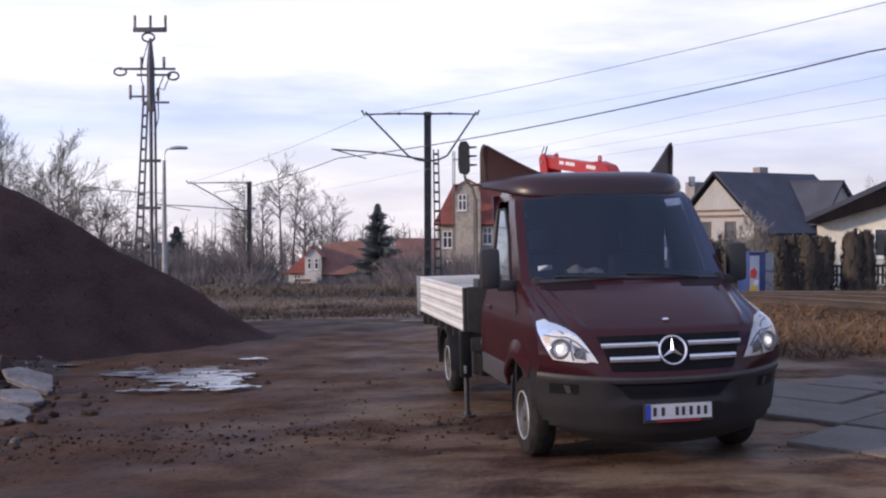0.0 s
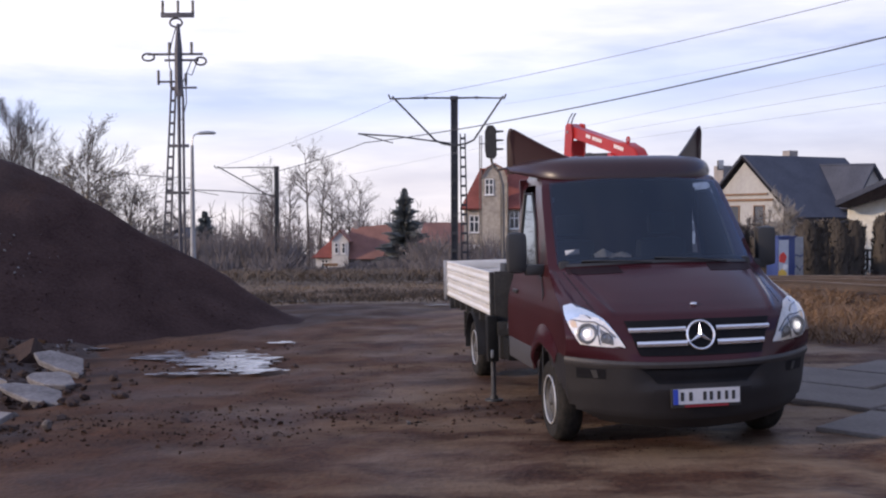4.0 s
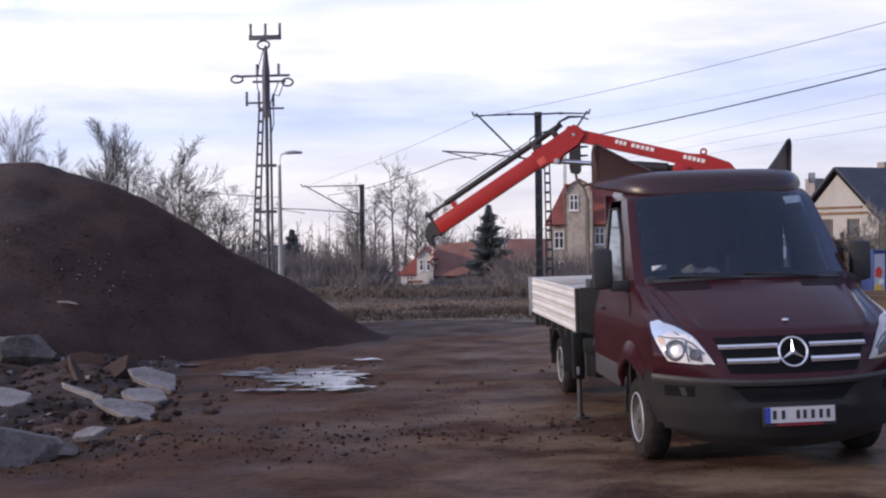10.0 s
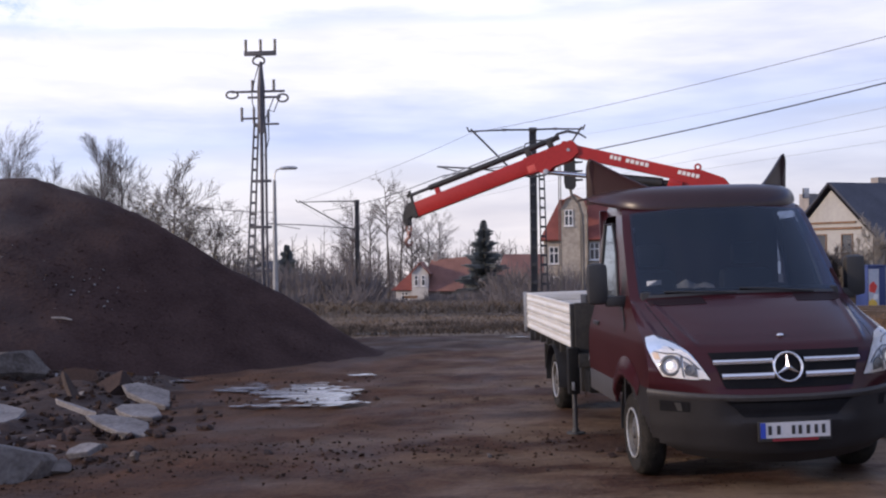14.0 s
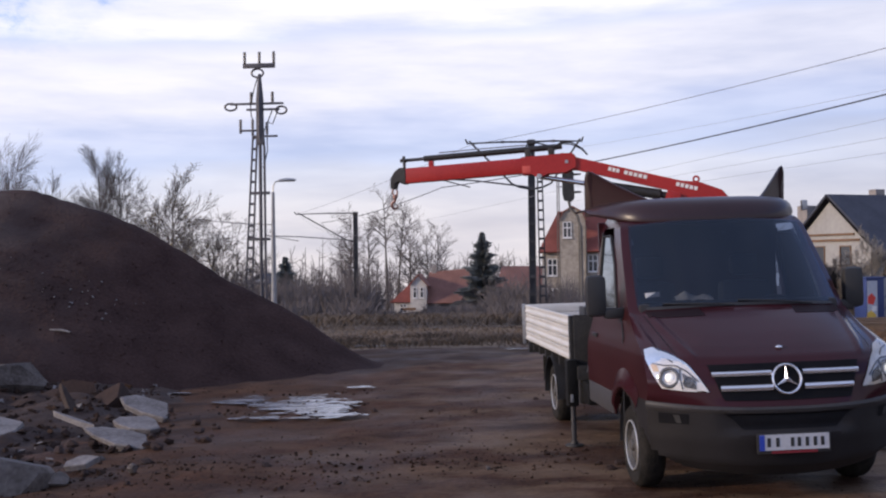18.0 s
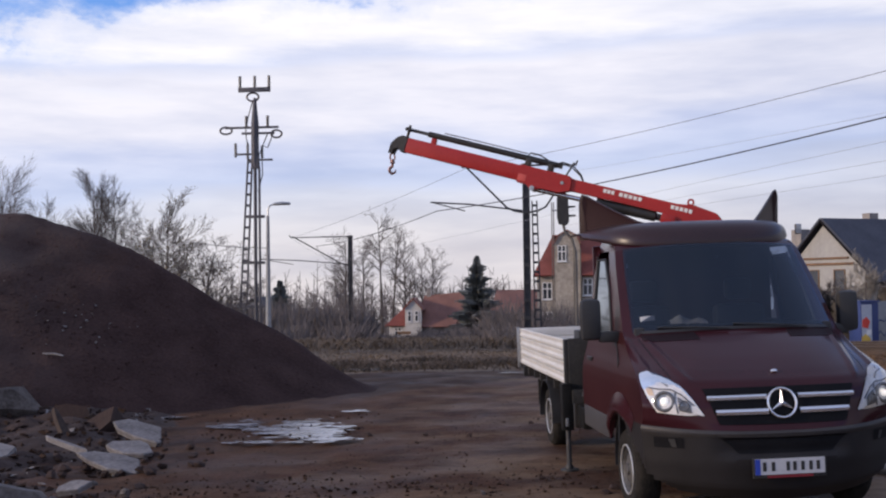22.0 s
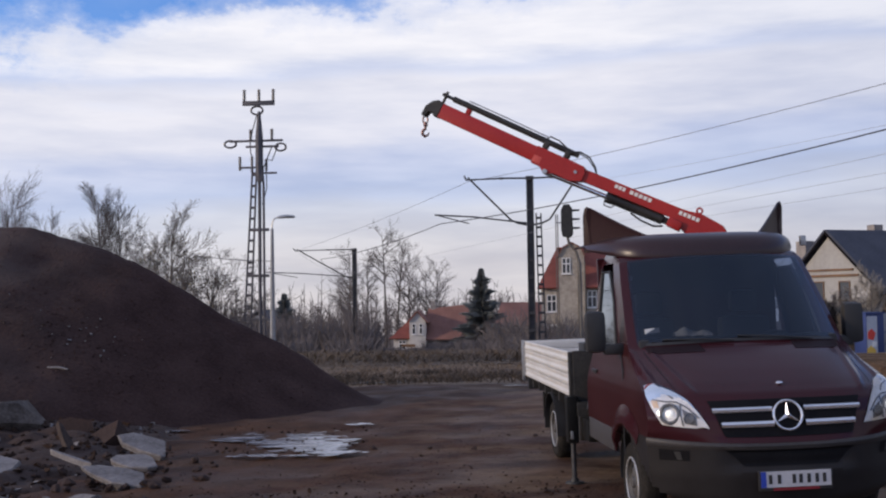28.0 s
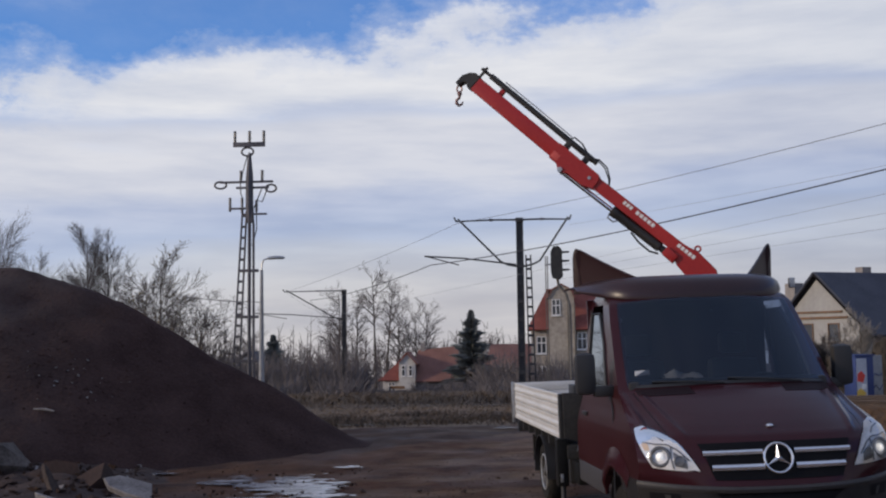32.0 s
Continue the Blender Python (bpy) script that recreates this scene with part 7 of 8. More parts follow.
def grass_blades():
    rng = np.random.default_rng(3)
    def field(name, n, spot, hgt, wdt, label, mat=DRY_GRASS):
        v, f = [], []
        for k in range(n):
            x, y = spot()
            if x is None:
                continue
            clump = 0.5 + 0.5 * noise.noise(Vector((x * 0.8, y * 0.8, 3)))
            if rng.random() > 0.25 + clump:
                continue
            h = hgt * (0.35 + 0.9 * clump) * rng.uniform(0.6, 1.2)
            a, l = rng.uniform(0, 6.283), rng.normal(0, 0.95, 2)
            w = wdt * rng.uniform(0.6, 1.4)
            dx, dy = math.cos(a) * w, math.sin(a) * w
            z = land(x, y) - 0.02
            i = len(v)
            v += [(x - dx, y - dy, z), (x + dx, y + dy, z), (x + l[0] * h * 0.5 + dx * 0.6, y + l[1] * h * 0.5 + dy * 0.6, z + h * 0.65), (x + l[0] * h * 0.5 - dx * 0.6, y + l[1] * h * 0.5 - dy * 0.6, z + h * 0.65), (x + l[0] * h * 1.2, y + l[1] * h * 1.2, z + h * 0.95)]
            f += [(i, i + 1, i + 2, i + 3), (i + 3, i + 2, i + 4)]
        tagged(raw(name, v, f, mat), label, "dry grass", kind="stuff")
    def near():
        x, y = rng.uniform(3.8, 13), rng.uniform(14.6, 30)
        return (x, y) if y > 14.9 - 0.2 * (x - 4) + 0.5 * math.sin(x * 2) else (None, None)
    def mid():
        x, y = rng.uniform(-22, 5.5), rng.uniform(27, 60)
        return (x, y) if y > 27.5 + 1.4 * math.sin(x * 0.5) + 1.0 * math.sin(x * 1.4) + 3 * noise.noise(Vector((x * 0.4, y * 0.3, 0))) else (None, None)
    def far():
        return rng.uniform(-34, 30), rng.uniform(44, 84)
    def trackside():
        return rng.uniform(6, 22), rng.uniform(24, 41)
    field("dry_grass", 26000, trackside, 0.30, 0.012, "reddish dead grass grown over the railway bank", RUSSET_GRASS)
    field("dry_grass", 34000, near, 0.36, 0.010, "tall russet dry grass beside the yard and tracks", RUSSET_GRASS)
    field("dark_weeds", 5000, near, 0.22, 0.012, "dark trodden weeds between the dry grass", WEED)
    field("dry_grass", 30000, mid, 0.10, 0.010, "brown dead grass between the yard and the railway")
    field("dark_weeds", 34000, mid, 0.13, 0.012, "dark withered weeds between the yard and the railway", WEED)
    spots = [(-9.5, 29.5), (-6.6, 28.4), (-5.8, 29.2), (-2.2, 28.0), (-1.0, 28.8), (0.6, 27.6), (1.9, 28.4), (-11.6, 31), (-3.6, 31.5), (3.0, 27.2), (-6.2, 26.4), (-2.6, 26.0), (0.4, 25.8), (-8.4, 27.4), (-4.3, 26.8), (2.2, 26.2)]
    def edge():
        cx, cy = spots[int(rng.integers(len(spots)))]
        return cx + rng.normal(0, 0.8), cy + rng.normal(0, 0.5)
    field("dark_weeds", 9000, edge, 0.26, 0.012, "dark matted weeds along the yard's edge", DARK_WEED)
    field("dark_weeds", 26000, far, 0.5, 0.035, "dead weeds on the railway land", WEED)


grass_blades()


def hedge_column(seed, x, y, w, hgt, top):
    """One trimmed thuja: many small sprays round a dark core."""
    rng = random.Random(seed)
    t = thing("thuja_column", Matrix.Translation((x, y, land(x, y))), "dark brownish-green trimmed thuja column", "hedge", group="thuja hedge")
    bm = bmesh.new()
    tube(bm, [(0, 0, 0), (0, 0, hgt * 0.7)], [0.09, 0.05], 6)
    part("trunk", bm, BARK, t)
    v, f = [], []
    for k in range(2400):
        a = rng.uniform(0, 6.283)
        bump = noise.noise(Vector((math.cos(a) * 1.6, math.sin(a) * 1.6, seed * 3.1)))
        tall = hgt * (0.93 + 0.12 * bump)
        z = tall * rng.random() ** 0.9
        r = w / 2 * (1.08 - 0.22 * (z / tall) ** 8) * rng.uniform(0.66, 1.06) * (1 + 0.22 * noise.noise(Vector((math.cos(a) * 2, math.sin(a) * 2, z * 1.3 + seed))))
        c = Vector((r * math.cos(a), r * math.sin(a), z))
        if z > tall * 0.93:
            c.x *= rng.random(); c.y *= rng.random()
        d = Vector((math.cos(a) * 0.5, math.sin(a) * 0.5, 1)).normalized()
        s = Vector((-math.sin(a), math.cos(a), 0))
        q = rng.uniform(0.06, 0.15)
        i = len(v)
        v += [c - s * q * 0.5, c + d * q * 0.6 + s * rng.uniform(-0.03, 0.03) - s * q * 0.4, c + d * q * 1.4, c + d * q * 0.6 + s * q * 0.5, c + s * q * 0.4]
        f.append((i, i + 1, i + 2, i + 3, i + 4))
    raw("foliage", v, f, HEDGE, t)


for i, (x, y, w, hh) in enumerate(((13.15, 42, 0.9, 1.95), (13.75, 42.2, 0.8, 2.0), (14.35, 42, 0.85, 2.0), (14.95, 42.1, 0.8, 2.05), (16.1, 42, 0.75, 2.15), (16.6, 42.1, 0.7, 2.1), (17.9, 42, 0.9, 2.0), (12.3, 45, 1.0, 1.7), (11.4, 46, 1.1, 1.8))):
    hedge_column(40 + i, x, y, w, hh + 0.38, 0)


def make_fence():
    fence = thing("garden_fence", Matrix.Identity(4), "dark wooden garden fence between thuja columns", "fence")
    wood = material("weathered_fence_wood", (0.05, 0.042, 0.036), (0.12, 0.10, 0.085), rough=0.9, scale=2, bump=0.2)
    pale = material("pale_fence_rail", (0.32, 0.30, 0.28), (0.42, 0.40, 0.38), rough=0.8, bump=0.1)
    for x in (15.25, 17.3, 19.4):
        bm = bmesh.new()
        z = land(x, 43.3)
        box(bm, x - 0.06, x + 0.06, 43.24, 43.36, z, z + 1.25, 0.01)
        part("post", bm, wood, fence)
    for w, mt in ((0.25, pale), (0.72, wood), (1.08, wood)):
        bm = bmesh.new()
        z = land(17, 43.3)
        box(bm, 15.25, 19.4, 43.20, 43.24, z + w, z + w + 0.09, 0.006)
        part("rail", bm, mt, fence)
    for k in range(22):
        bm = bmesh.new()
        x = 15.35 + k * 0.185
        z = land(x, 43.3)
        box(bm, x - 0.045, x + 0.045, 43.165, 43.195, z + 0.36, z + 1.18)
        part("slat", bm, wood, fence)


make_fence()


def make_kiosk():
    k = thing("painted_cabinet", pose(11.6, 40, land(11.6, 40) - 0.02, 0, 0, 20), "blue utility cabinet painted with red, yellow and white graffiti", "utility cabinet")
    blue = material("cabinet_blue", (0.014, 0.030, 0.115), (0.022, 0.044, 0.165), rough=0.5, scale=2, bump=0.03)
    bm = bmesh.new()
    box(bm, -0.40, 0.34, -0.3, 0.4, 0, 1.74, 0.02)
    part("body", bm, blue, k)
    bm = bmesh.new()
    box(bm, -0.44, 0.38, -0.34, 0.44, 1.74, 1.80, 0.015)
    part("lid", bm, blue, k)
    bm = bmesh.new()
    prism(bm, [(-0.37, 0.05), (0.05, 0.05), (0.05, 1.66), (-0.37, 1.66)], -0.306, -0.302, lambda a, b, d: (a, d, b))
    part("poster", bm, material("poster_ground", (0.30, 0.34, 0.42), (0.48, 0.50, 0.55), rough=0.5, scale=3, bump=0), k)
    for o, c in (([(-0.35, 0.85), (-0.12, 0.80), (-0.02, 1.05), (-0.18, 1.22), (-0.34, 1.1)], (0.5, 0.04, 0.03)), ([(-0.40, 0.20), (-0.15, 0.12), (0.0, 0.42), (-0.2, 0.62), (-0.38, 0.5)], (0.55, 0.36, 0.06)), ([(-0.2, 0.55), (0.0, 0.58), (0.02, 0.75), (-0.16, 0.76)], (0.6, 0.6, 0.6))):
        bm = bmesh.new()
        prism(bm, o, -0.310, -0.306, lambda a, b, d: (a, d, b))
        part("paint_patch", bm, material("patch_paint", c, tuple(min(1, q * 1.3) for q in c), rough=0.5, bump=0), k, smooth=False)
    wall = thing("graffiti_wall", pose(12.42, 41, land(12.5, 41), 0, 0, 25), "pale garden wall with dark blue scrawls", "wall")
    bm = bmesh.new()
    box(bm, -0.30, 0.28, -0.08, 0.08, 0, 1.75, 0.02)
    part("wall_panel", bm, PLASTER_SHADE, wall)
    for k2, (a, b) in enumerate(((0.42, 0.66), (0.95, 1.08))):
        bm = bmesh.new()
        tube(bm, [(-0.26, -0.084, a), (-0.06, -0.084, b), (0.10, -0.084, a + 0.05), (0.25, -0.084, b)], 0.02, 5)
        part("scrawl", bm, blue, wall)


make_kiosk()


# ---- rubble, stones, puddle and slabs in the yard ----
def rock_mesh(seed, sx, sy, sz, sharp=0.25, n=2):
    """A broken lump: a faceted block with knocked-off corners."""
    rng = random.Random(seed)
    bm = bmesh.new()
    bmesh.ops.create_icosphere(bm, subdivisions=n, radius=1)
    planes = [Vector((rng.gauss(0, 1), rng.gauss(0, 1), rng.gauss(0, 1))).normalized() for _ in range(9)]
    cuts = [rng.uniform(0.46, 0.84) for _ in planes]
    for v in bm.verts:
        c = v.co
        for p, d in zip(planes, cuts):
            o = c.dot(p) - d
            if o > 0:
                c -= p * o
        c += c * sharp * 0.25 * noise.noise(c * 2.3 + Vector((seed, 0, 0)))
        v.co = Vector((c.x * sx, c.y * sy, c.z * sz))
    return bm


def slab_mesh(seed, lx, ly, h, pointed=False):
    """A broken concrete plate with a ragged outline; a pointed one ends in a spike along x."""
    rng = random.Random(seed)
    out = []
    if pointed:
        base = ((-0.50, -0.12), (-0.42, 0.30), (-0.05, 0.50), (0.20, 0.40), (0.50, -0.18), (0.40, -0.34), (0.05, -0.46), (-0.30, -0.36))
        out = [((a + rng.uniform(-0.05, 0.05)) * lx, (b + rng.uniform(-0.07, 0.07)) * ly) for a, b in base]
    else:
        n = 7
        for k in range(n):
            a = 2 * math.pi * k / n + rng.uniform(-0.28, 0.28)
            r = rng.uniform(0.78, 1.12) / max(abs(math.cos(a)), abs(math.sin(a))) ** 0.9
            out.append((math.cos(a) * r * lx / 2, math.sin(a) * r * ly / 2))
    bm = bmesh.new()
    mid = [(a * 0.5, b * 0.5) for a, b in out]
    rings = []
    for ring, d, f in ((out, -h / 2, 0.94), (out, h * 0.28, 1.0), (out, h / 2, 0.955), (mid, h / 2, 1.0)):
        rings.append([bm.verts.new((a * f, b * f, d + 0.16 * h * noise.noise(Vector((a * 4, b * 4, d * 9 + seed))))) for a, b in ring])
    n = len(out)
    for lo, hi in zip(rings, rings[1:]):
        for k in range(n):
            bm.faces.new((lo[k], lo[(k + 1) % n], hi[(k + 1) % n], hi[k]))
    bm.faces.new(rings[0][::-1]), bm.faces.new(rings[-1])
    bmesh.ops.recalc_face_normals(bm, faces=bm.faces)
    return bm


def rubble(name, bm, x, y, up, rx, ry, rz, label, mat=None):
    ob = part(name, bm, mat or CONCRETE, None, smooth=True)
    ob.data.set_sharp_from_angle(angle=radians(18))
    ob.matrix_world = pose(x, y, land(x, y) + up, rx, ry, rz)
    return tagged(ob, label, "rubble", group="broken concrete")


STAINED = material("stained_concrete", (0.027, 0.0170, 0.0145), (0.070, 0.0495, 0.0425), rough=0.92, scale=4, fine=22, bump=0.6, per_piece=0.1)
DIRT_LUMP = material("muddy_lump", (0.0215, 0.0100, 0.0078), (0.046, 0.0245, 0.0190), rough=0.95, scale=3, fine=20, bump=0.6, per_piece=0.1)


def make_rubble():
    pale, plate = "pale broken lump of concrete on the mud", "pale broken concrete plate leaning on the rubble"
    muddy = "muddy block of broken concrete half sunk in the rubble"
    rubble("concrete_plate", slab_mesh(1, 0.92, 0.40, 0.055, True), -4.60, 11.15, 0.10, 9, 9, -16, plate, PALE_CONCRETE)
    rubble("concrete_plate", slab_mesh(2, 0.66, 0.46, 0.065, True), -4.78, 12.05, 0.11, 9, 4, -8, plate, PALE_CONCRETE)
    rubble("concrete_plate", slab_mesh(3, 0.84, 0.46, 0.08, True), -5.02, 13.05, 0.17, 10, 14, -20, plate, PALE_CONCRETE)
    rubble("concrete_bar", slab_mesh(4, 0.80, 0.07, 0.06), -5.50, 12.00, 0.17, 0, 10, -26, "pale broken concrete bar on the rubble", PALE_CONCRETE)
    rubble("concrete_block", slab_mesh(5, 0.62, 0.42, 0.24), -6.70, 14.7, 0.12, 50, 8, 6, muddy, DIRT_LUMP)
    rubble("concrete_block", slab_mesh(14, 0.60, 0.46, 0.20), -6.05, 14.2, 0.10, 44, -14, -20, muddy, DIRT_LUMP)
    rubble("concrete_bar", slab_mesh(9, 0.66, 0.12, 0.10), -6.12, 13.2, 0.20, 10, 56, -30, "muddy concrete bar sticking out of the rubble", STAINED)
    rubble("concrete_lump", rock_mesh(6, 0.56, 0.42, 0.40, 0.25, 3), -7.68, 14.9, 0.34, 14, 10, 30, pale)
    rubble("concrete_plate", slab_mesh(7, 0.85, 0.66, 0.16), -6.30, 11.6, 0.13, 8, 6, -12, plate, PALE_CONCRETE)
    rubble("concrete_lump", rock_mesh(8, 0.46, 0.40, 0.34, 0.25, 3), -4.86, 9.15, 0.08, 0, 12, 60, pale)
    rubble("concrete_plate", slab_mesh(10, 0.34, 0.22, 0.06, True), -4.48, 9.9, 0.07, 14, -14, 24, plate, PALE_CONCRETE)
    rubble("concrete_lump", rock_mesh(16, 0.13, 0.10, 0.08, 0.25, 3), -4.44, 9.25, 0.04, 0, 8, 20, pale)
    rubble("concrete_lump", rock_mesh(11, 0.20, 0.17, 0.14, 0.25, 3), -7.65, 16.3, 0.38, 0, 8, 80, pale, STAINED)
    rubble("concrete_lump", rock_mesh(12, 0.19, 0.16, 0.13, 0.25, 3), -7.75, 17.2, 0.86, 0, 8, 10, pale, STAINED)
    rubble("concrete_lump", rock_mesh(13, 0.07, 0.06, 0.05, 0.25, 3), -3.94, 9.78, 0.03, 0, 8, 110, pale)
    rng = random.Random(21)
    variants = [rock_mesh(50 + i, 1, 0.8, 0.62, 0.3, 1) for i in range(7)]
    meshes = []
    for bm in variants:
        me = bpy.data.meshes.new("stone")
        bm.to_mesh(me)
        bm.free()
        meshes.append(me)
    def lump(x, y, s, mat, bed):
        me = meshes[rng.randrange(7)]
        key = (me.name, mat.name)
        if key not in made:
            m2 = me.copy()
            m2.materials.append(mat)
            made[key] = m2
        ob = new("stone", made[key])
        ob.matrix_world = pose(x, y, land(x, y) + relief(x, y) + bed, rng.uniform(-25, 25), rng.uniform(-25, 25), rng.uniform(0, 360)) @ Matrix.Diagonal((s, s, s, 1))
        return tagged(ob, "rough stone lying in the mud" if mat is DIRT_LUMP else "pale bit of broken concrete in the mud", "stone", group="loose stones")
    made = {}
    for k in range(150):      # the rubble bank at the foot of the heap
        f = rng.random()
        x, y = -8.2 + 4.6 * f + rng.gauss(0, 0.35), 15.4 - 6.0 * f * rng.uniform(0.6, 1.1) + rng.gauss(0, 0.5)
        if x > -3.7 or y < 9.1:
            continue
        lump(x, y, rng.uniform(0.03, 0.13) * (1.3 - 0.6 * f), CONCRETE if rng.random() < 0.12 else DIRT_LUMP, 0.12 * (1 - f))
    for k in range(64):      # clods and stones strewn over the yard
        x, y = rng.uniform(-6.0, 1.2), rng.uniform(8.6, 15)
        if y > 10.4 + 0.2 * x and rng.random() < 0.55:
            continue
        lump(x, y, rng.choice((0.025, 0.03, 0.04, 0.05, 0.075)), CONCRETE if rng.random() < 0.12 else DIRT_LUMP, 0.008)
    # bits sticking out of the heap
    for k in range(16):
        x, y = rng.gauss(-7.8, 0.7), rng.gauss(17.1, 0.3)
        if heap_height(x, y) < 0.3 or y > 18.8:
            continue
        ob = lump(x, y, rng.uniform(0.015, 0.045), PALE_CONCRETE if rng.random() < 0.6 else DIRT_LUMP, heap_height(x, y) - 0.04)
        ob["label"] = "pale lump sticking out of the soil heap"
        ob["category"] = "stone"

    bm = bmesh.new()
    tube(bm, [(-0.17, 0, 0.01), (0.02, 0.01, 0.02), (0.17, 0, 0.0)], [0.018, 0.022, 0.014], 7)
    ob = part("stick", bm, PALE_CONCRETE)
    x, y = -7.72, 16.3
    ob.matrix_world = pose(x, y, land(x, y) - 0.05 + heap_height(x, y), 0, 4, 0)
    tagged(ob, "pale broken stick lying on the soil heap", "stick")


make_rubble()


def bank_height(x, y):
    v = Vector((x, y, 0))
    f = smooth(-3.6, -6.6, x + 0.22 * (y - 11)) * smooth(8.9, 10.6, y)
    return land(x, y) - 0.05 + f * (0.10 + 0.16 * smooth(10, 15, y) + 0.12 * noise.noise(v * 0.9) + 0.11 * noise.noise(v * 2.6) + 0.07 * noise.noise(v * 6))


def rubble_bank():
    """Loose earth under the rubble."""
    xs, ys = np.arange(-9.6, -3.2, 0.09), np.arange(8.6, 17.6, 0.09)
    verts = [(x, y, bank_height(x, y)) for y in ys for x in xs]
    w = len(xs)
    faces = [(j * w + i, j * w + i + 1, (j + 1) * w + i + 1, (j + 1) * w + i) for j in range(len(ys) - 1) for i in range(w - 1)]
    tagged(raw("earth_bank", verts, faces, DIRT_LUMP, smooth=True), "low bank of loose earth under broken concrete", "earth bank")


rubble_bank()


def debris(name, seed, n, spot, s0, s1, mat, label, category):
    """Many small angular chips, joined."""
    rng = random.Random(seed)
    v, f = [], []
    for k in range(n):
        x, y, z = spot(rng)
        if x is None:
            continue
        s = s0 + (s1 - s0) * rng.random() ** 2.2
        i = len(v)
        rot = Euler((rng.uniform(0, 6), rng.uniform(0, 6), rng.uniform(0, 6))).to_matrix()
        for a in ((-1, -0.7, -0.5), (1, -0.6, -0.45), (0.1, 0.9, -0.5), (-0.5, 0.1, 0.6), (0.6, 0.0, 0.5)):
            q = rot @ Vector([c * s * rng.uniform(0.7, 1.2) for c in a])
            v.append((x + q.x, y + q.y, z + q.z * 0.7 + 0.2 * s))
        f += [(i, i + 2, i + 1), (i, i + 1, i + 4, i + 3), (i + 1, i + 2, i + 4), (i + 2, i, i + 3), (i + 2, i + 3, i + 4)]
    tagged(raw(name, v, f, mat), label, category, kind="stuff")


def at_yard(rng):
    x, y = rng.uniform(-6.5, 4.5), 8.3 + 9 * rng.random() ** 1.6
    if noise.noise(Vector((x * 0.5, y * 0.9, 7))) < rng.uniform(-0.35, 0.5):
        return None, None, None
    return x, y, land(x, y) + relief(x, y)


def at_band(rng):
    x = -6.2 + 6.7 * rng.random() ** 1.7
    y = 10.2 + 0.16 * x + rng.gauss(0, 0.5) + 0.5 * noise.noise(Vector((x * 0.7, 0, 4)))
    return x, y, land(x, y) + relief(x, y)


def at_puddle(rng):
    x, y = rng.uniform(-4.8, -2.3), rng.uniform(12.9, 15.9)
    return x, y, land(x, y) + 0.03


def at_bank(rng):
    x, y = rng.uniform(-8.6, -3.9), rng.uniform(9.2, 16.5)
    if x > -4.2 - 0.25 * (y - 10) + rng.gauss(0, 0.4):
        return None, None, None
    return x, y, bank_height(x, y)


def at_heap(rng):
    x, y = rng.gauss(-7.9, 0.7), rng.gauss(17.0, 0.45)
    h = heap_height(x, y)
    return (x, y, land(x, y) - 0.06 + h) if h > 0.3 else (None, None, None)


GRIT = material("muddy_grit", (0.021, 0.0112, 0.0082), (0.046, 0.0275, 0.0200), rough=0.95, scale=5, fine=30, bump=0.2, spec=0.2)
PALE_CHIP = material("pale_chips", (0.09, 0.08, 0.078), (0.27, 0.25, 0.25), rough=0.9, scale=9, fine=30, bump=0.1)
debris("clods", 31, 11000, at_yard, 0.004, 0.015, GRIT, "small clods and grit trodden into the mud", "clods")
debris("clods", 32, 1500, at_band, 0.006, 0.032, GRIT, "row of dark clods pushed up along the drive", "clods")
debris("clods", 37, 80, at_puddle, 0.010, 0.038, GRIT, "mud clods frozen into the puddle", "clods")
debris("rubble_bits", 33, 1700, at_bank, 0.012, 0.07, GRIT, "muddy bits of rubble on the bank", "rubble")
debris("rubble_bits", 34, 130, at_bank, 0.012, 0.07, PALE_CHIP, "pale bits of rubble on the bank", "rubble")
debris("rubble_bits", 35, 26, at_heap, 0.008, 0.032, PALE_CHIP, "pale chips in the soil heap", "rubble")
def at_slope(rng):
    x = rng.uniform(-11.5, -3.6)
    y = rng.uniform(13.5, 19.2)
    h = heap_height(x, y)
    return (x, y, land(x, y) - 0.06 + h) if h > 0.12 else (None, None, None)


debris("clods", 38, 5200, at_slope, 0.004, 0.024, SOIL, "loose crumbs of soil on the heap's slope", "clods")
debris("clods", 36, 450, at_heap, 0.008, 0.03, SOIL, "dark clods on the soil heap", "clods")


def puddle(seed, cx, cy, lx, ly, turn):
    bm = bmesh.new()
    pts = []
    n = 140
    for k in range(n):
        a = 2 * math.pi * k / n
        c = Vector((math.cos(a), math.sin(a), 0))
        r = 1 + 0.5 * noise.noise(c * 1.3 + Vector((0, 0, seed))) + 0.4 * noise.noise(c * 4 + Vector((0, 0, seed + 5))) + 0.25 * noise.noise(c * 11 + Vector((0, 0, seed + 9)))
        q = Vector((math.cos(a) * r * lx / 2, math.sin(a) * r * ly / 2, 0))
        q.rotate(Euler((0, 0, radians(turn))))
        pts.append(q)
    bm.faces.new([bm.verts.new((cx + q.x, cy + q.y, land(cx + q.x, cy + q.y) + 0.034)) for q in pts])
    tagged(part("puddle", bm, WATER), "shallow puddle mirroring the bright sky", "puddle", group="puddles", kind="structure")


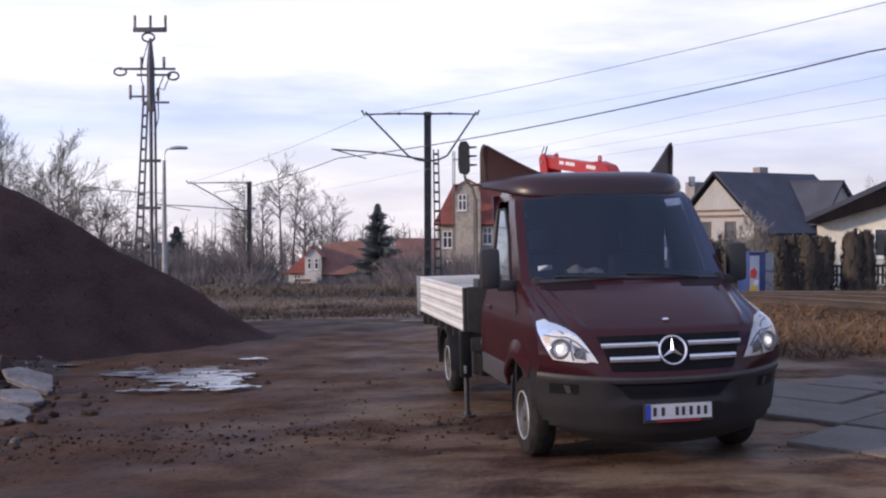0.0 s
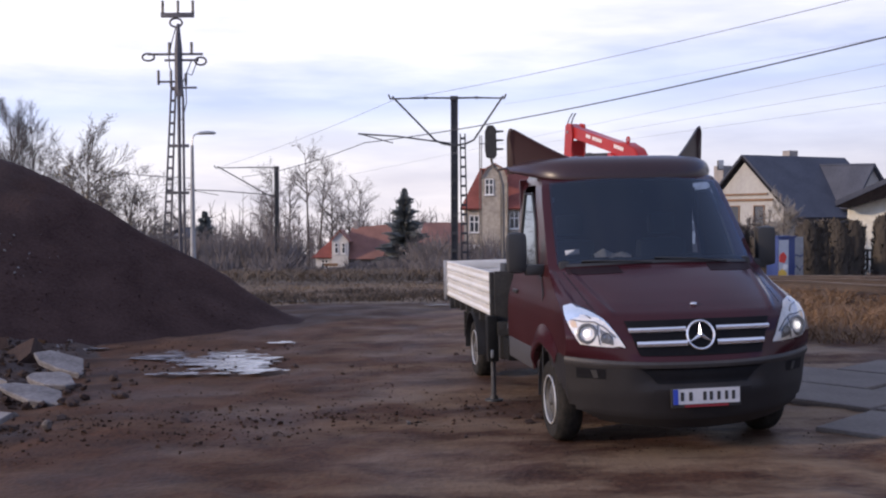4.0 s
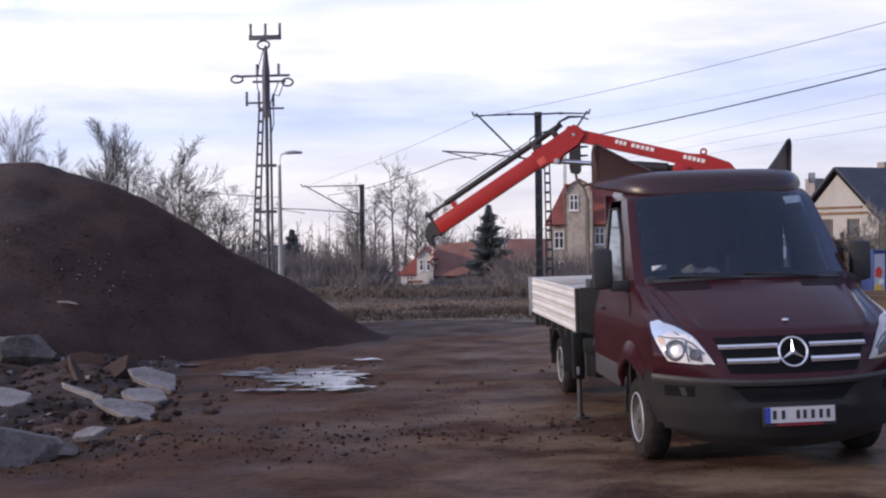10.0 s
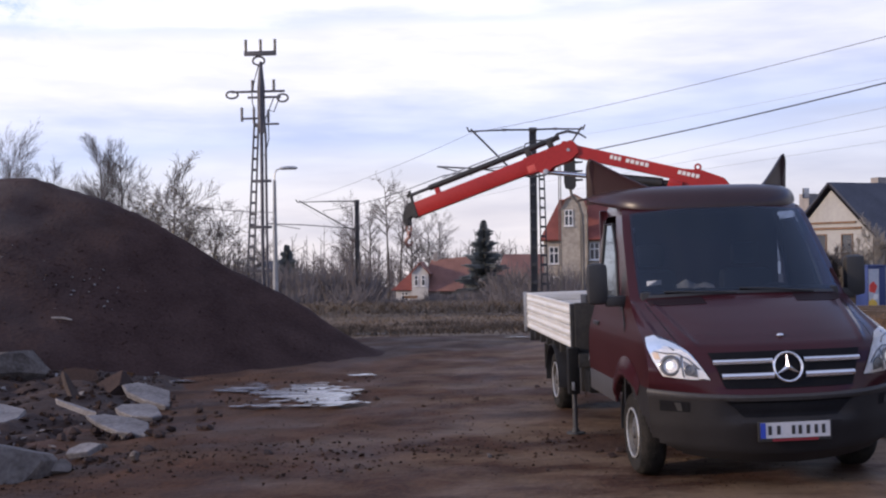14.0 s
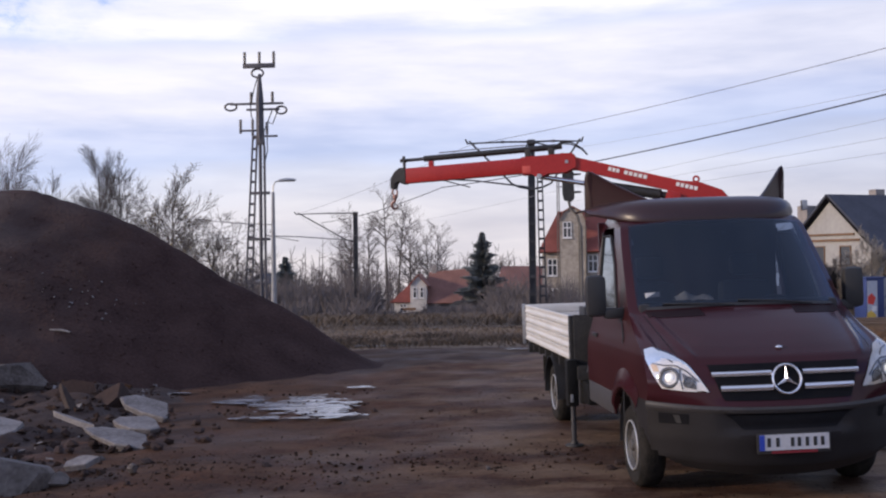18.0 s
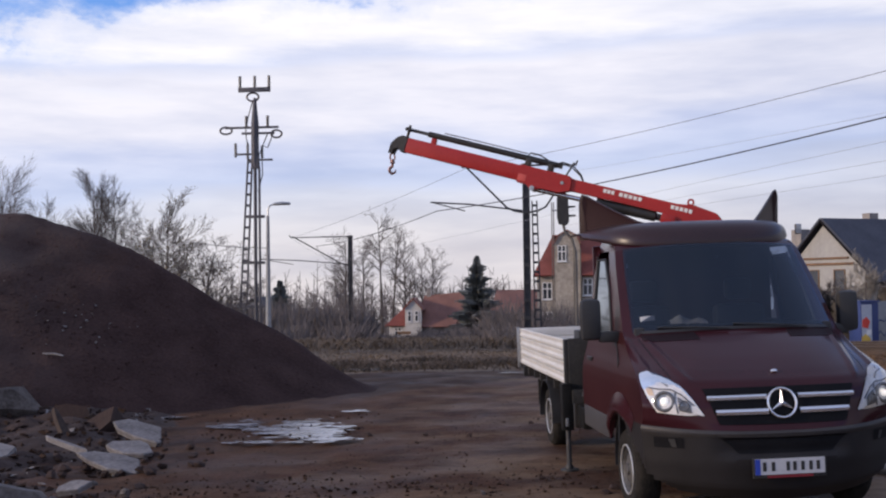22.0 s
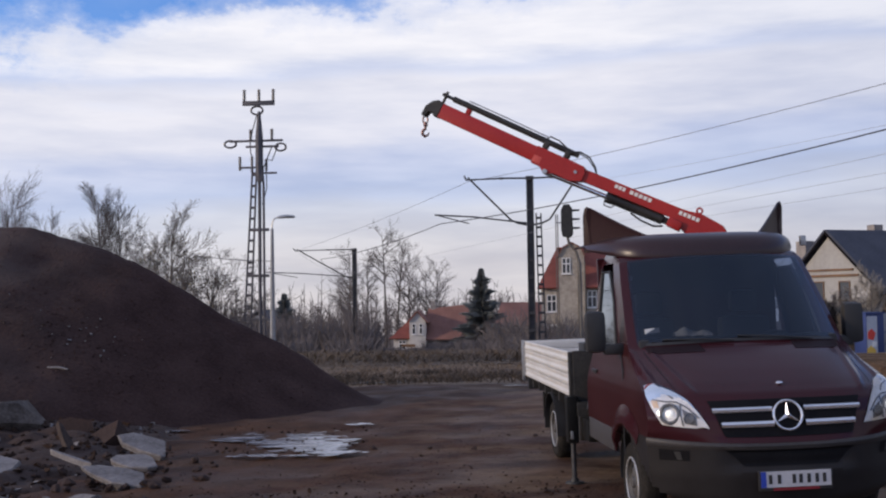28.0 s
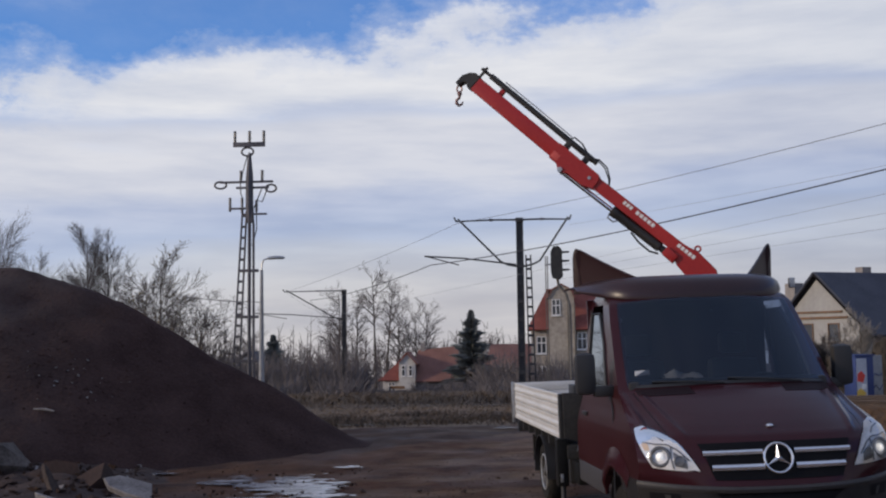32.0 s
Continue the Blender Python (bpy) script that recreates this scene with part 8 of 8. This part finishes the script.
def ice_patch():
    """The broken film of ice and meltwater in the hollow: open where the mud stands through it."""
    step = 0.022
    xs, ys = np.arange(-5.4, -2.0, step), np.arange(12.3, 16.6, step)
    keep, verts, faces = {}, [], []
    def wet(x, y):
        v = Vector((x, y, 0))
        main = 1.0 - math.hypot((x + 3.25 + 0.30 * (y - 14.2)) / 0.85, (y - 14.0) / 1.25)
        tail = 0.60 - math.hypot((x + 4.3) / 0.85, (y - 14.8) / 0.7)
        rim = 0.42 - math.hypot((x + 4.0 - 0.5 * (y - 12.9)) / 0.8, (y - 13.0) / 0.35)
        top = 0.45 - math.hypot((x + 2.9) / 0.55, (y - 16.1) / 0.3)
        n = 0.40 * noise.noise(v * 1.5) + 0.55 * noise.noise(Vector((x * 1.5, y * 3.6, 4))) + 0.45 * noise.noise(Vector((x * 3.6, y * 8, 9))) + 0.20 * noise.noise(Vector((x * 10, y * 20, 2)))
        return max(main * 0.8, tail, rim, top) + n > 0.26
    def vert(i, j):
        if (i, j) not in keep:
            x, y = -5.4 + i * step, 12.3 + j * step
            keep[(i, j)] = len(verts)
            verts.append((x, y, land(x, y) + 0.030))
        return keep[(i, j)]
    for i in range(len(xs)):
        for j in range(len(ys)):
            if wet(xs[i] + step / 2, ys[j] + step / 2):
                faces.append((vert(i, j), vert(i + 1, j), vert(i + 1, j + 1), vert(i, j + 1)))
    tagged(raw("puddle", verts, faces, WATER, smooth=True), "broken pale ice on a shallow puddle in the mud", "puddle", kind="structure")


ice_patch()
for args in ((6, -5.6, 15.8, 0.5, 0.14, -8), (7, -4.2, 26.3, 1.5, 0.35, -6), (8, -0.6, 22.6, 0.9, 0.14, -4)):
    puddle(*args)


def make_slabs():
    """Old concrete road plates beside the truck, some sunk, with muddy joints."""
    pave = tagged(new("pavement"), "old grey concrete road plates with muddy joints", "pavement", kind="structure")
    lx, ly, turn = 1.50, 0.99, -48.0
    along_u, across = Vector((math.cos(radians(turn)), math.sin(radians(turn)), 0)), Vector((-math.sin(radians(turn)), math.cos(radians(turn)), 0))
    bm = bmesh.new()
    box(bm, -lx / 2, lx / 2, -ly / 2, ly / 2, -0.10, 0.0, 0.025)
    me = bpy.data.meshes.new("plate")
    bm.to_mesh(me)
    bm.free()
    me.materials.append(SLAB_GREY)
    rng = random.Random(5)
    for row in range(12):
        for col in range(-2, 9):
            p = along_u * (-5.42 + (0.6 if row % 3 else 0.0) + 0.78 + (col - 3) * (lx + 0.05)) + across * (7.17 + (row + 0.5) * (ly + 0.045))
            x, y = p.x, p.y
            if not 3.25 < x < 13 or not 8.5 < y < 12.9 + 0.5 * math.sin(x):
                continue
            ob = new("plate", me)
            ob.parent = pave
            ob.matrix_world = pose(x, y, land(x, y) + 0.024 + rng.uniform(-0.012, 0.012), 0, -1.26 + rng.uniform(-0.3, 0.3), 0) @ pose(0, 0, 0, rng.uniform(-0.4, 0.4), 0, turn + rng.uniform(-1.5, 1.5))


make_slabs()


# ---- what moves ----
def motions():
    poses = [(row[0], crane_at(row)) for row in CRANE_ROWS]
    for name, ob in CRANE_PARTS.items():
        walk(ob, [(t, p[name]) for t, p in poses])


motions()
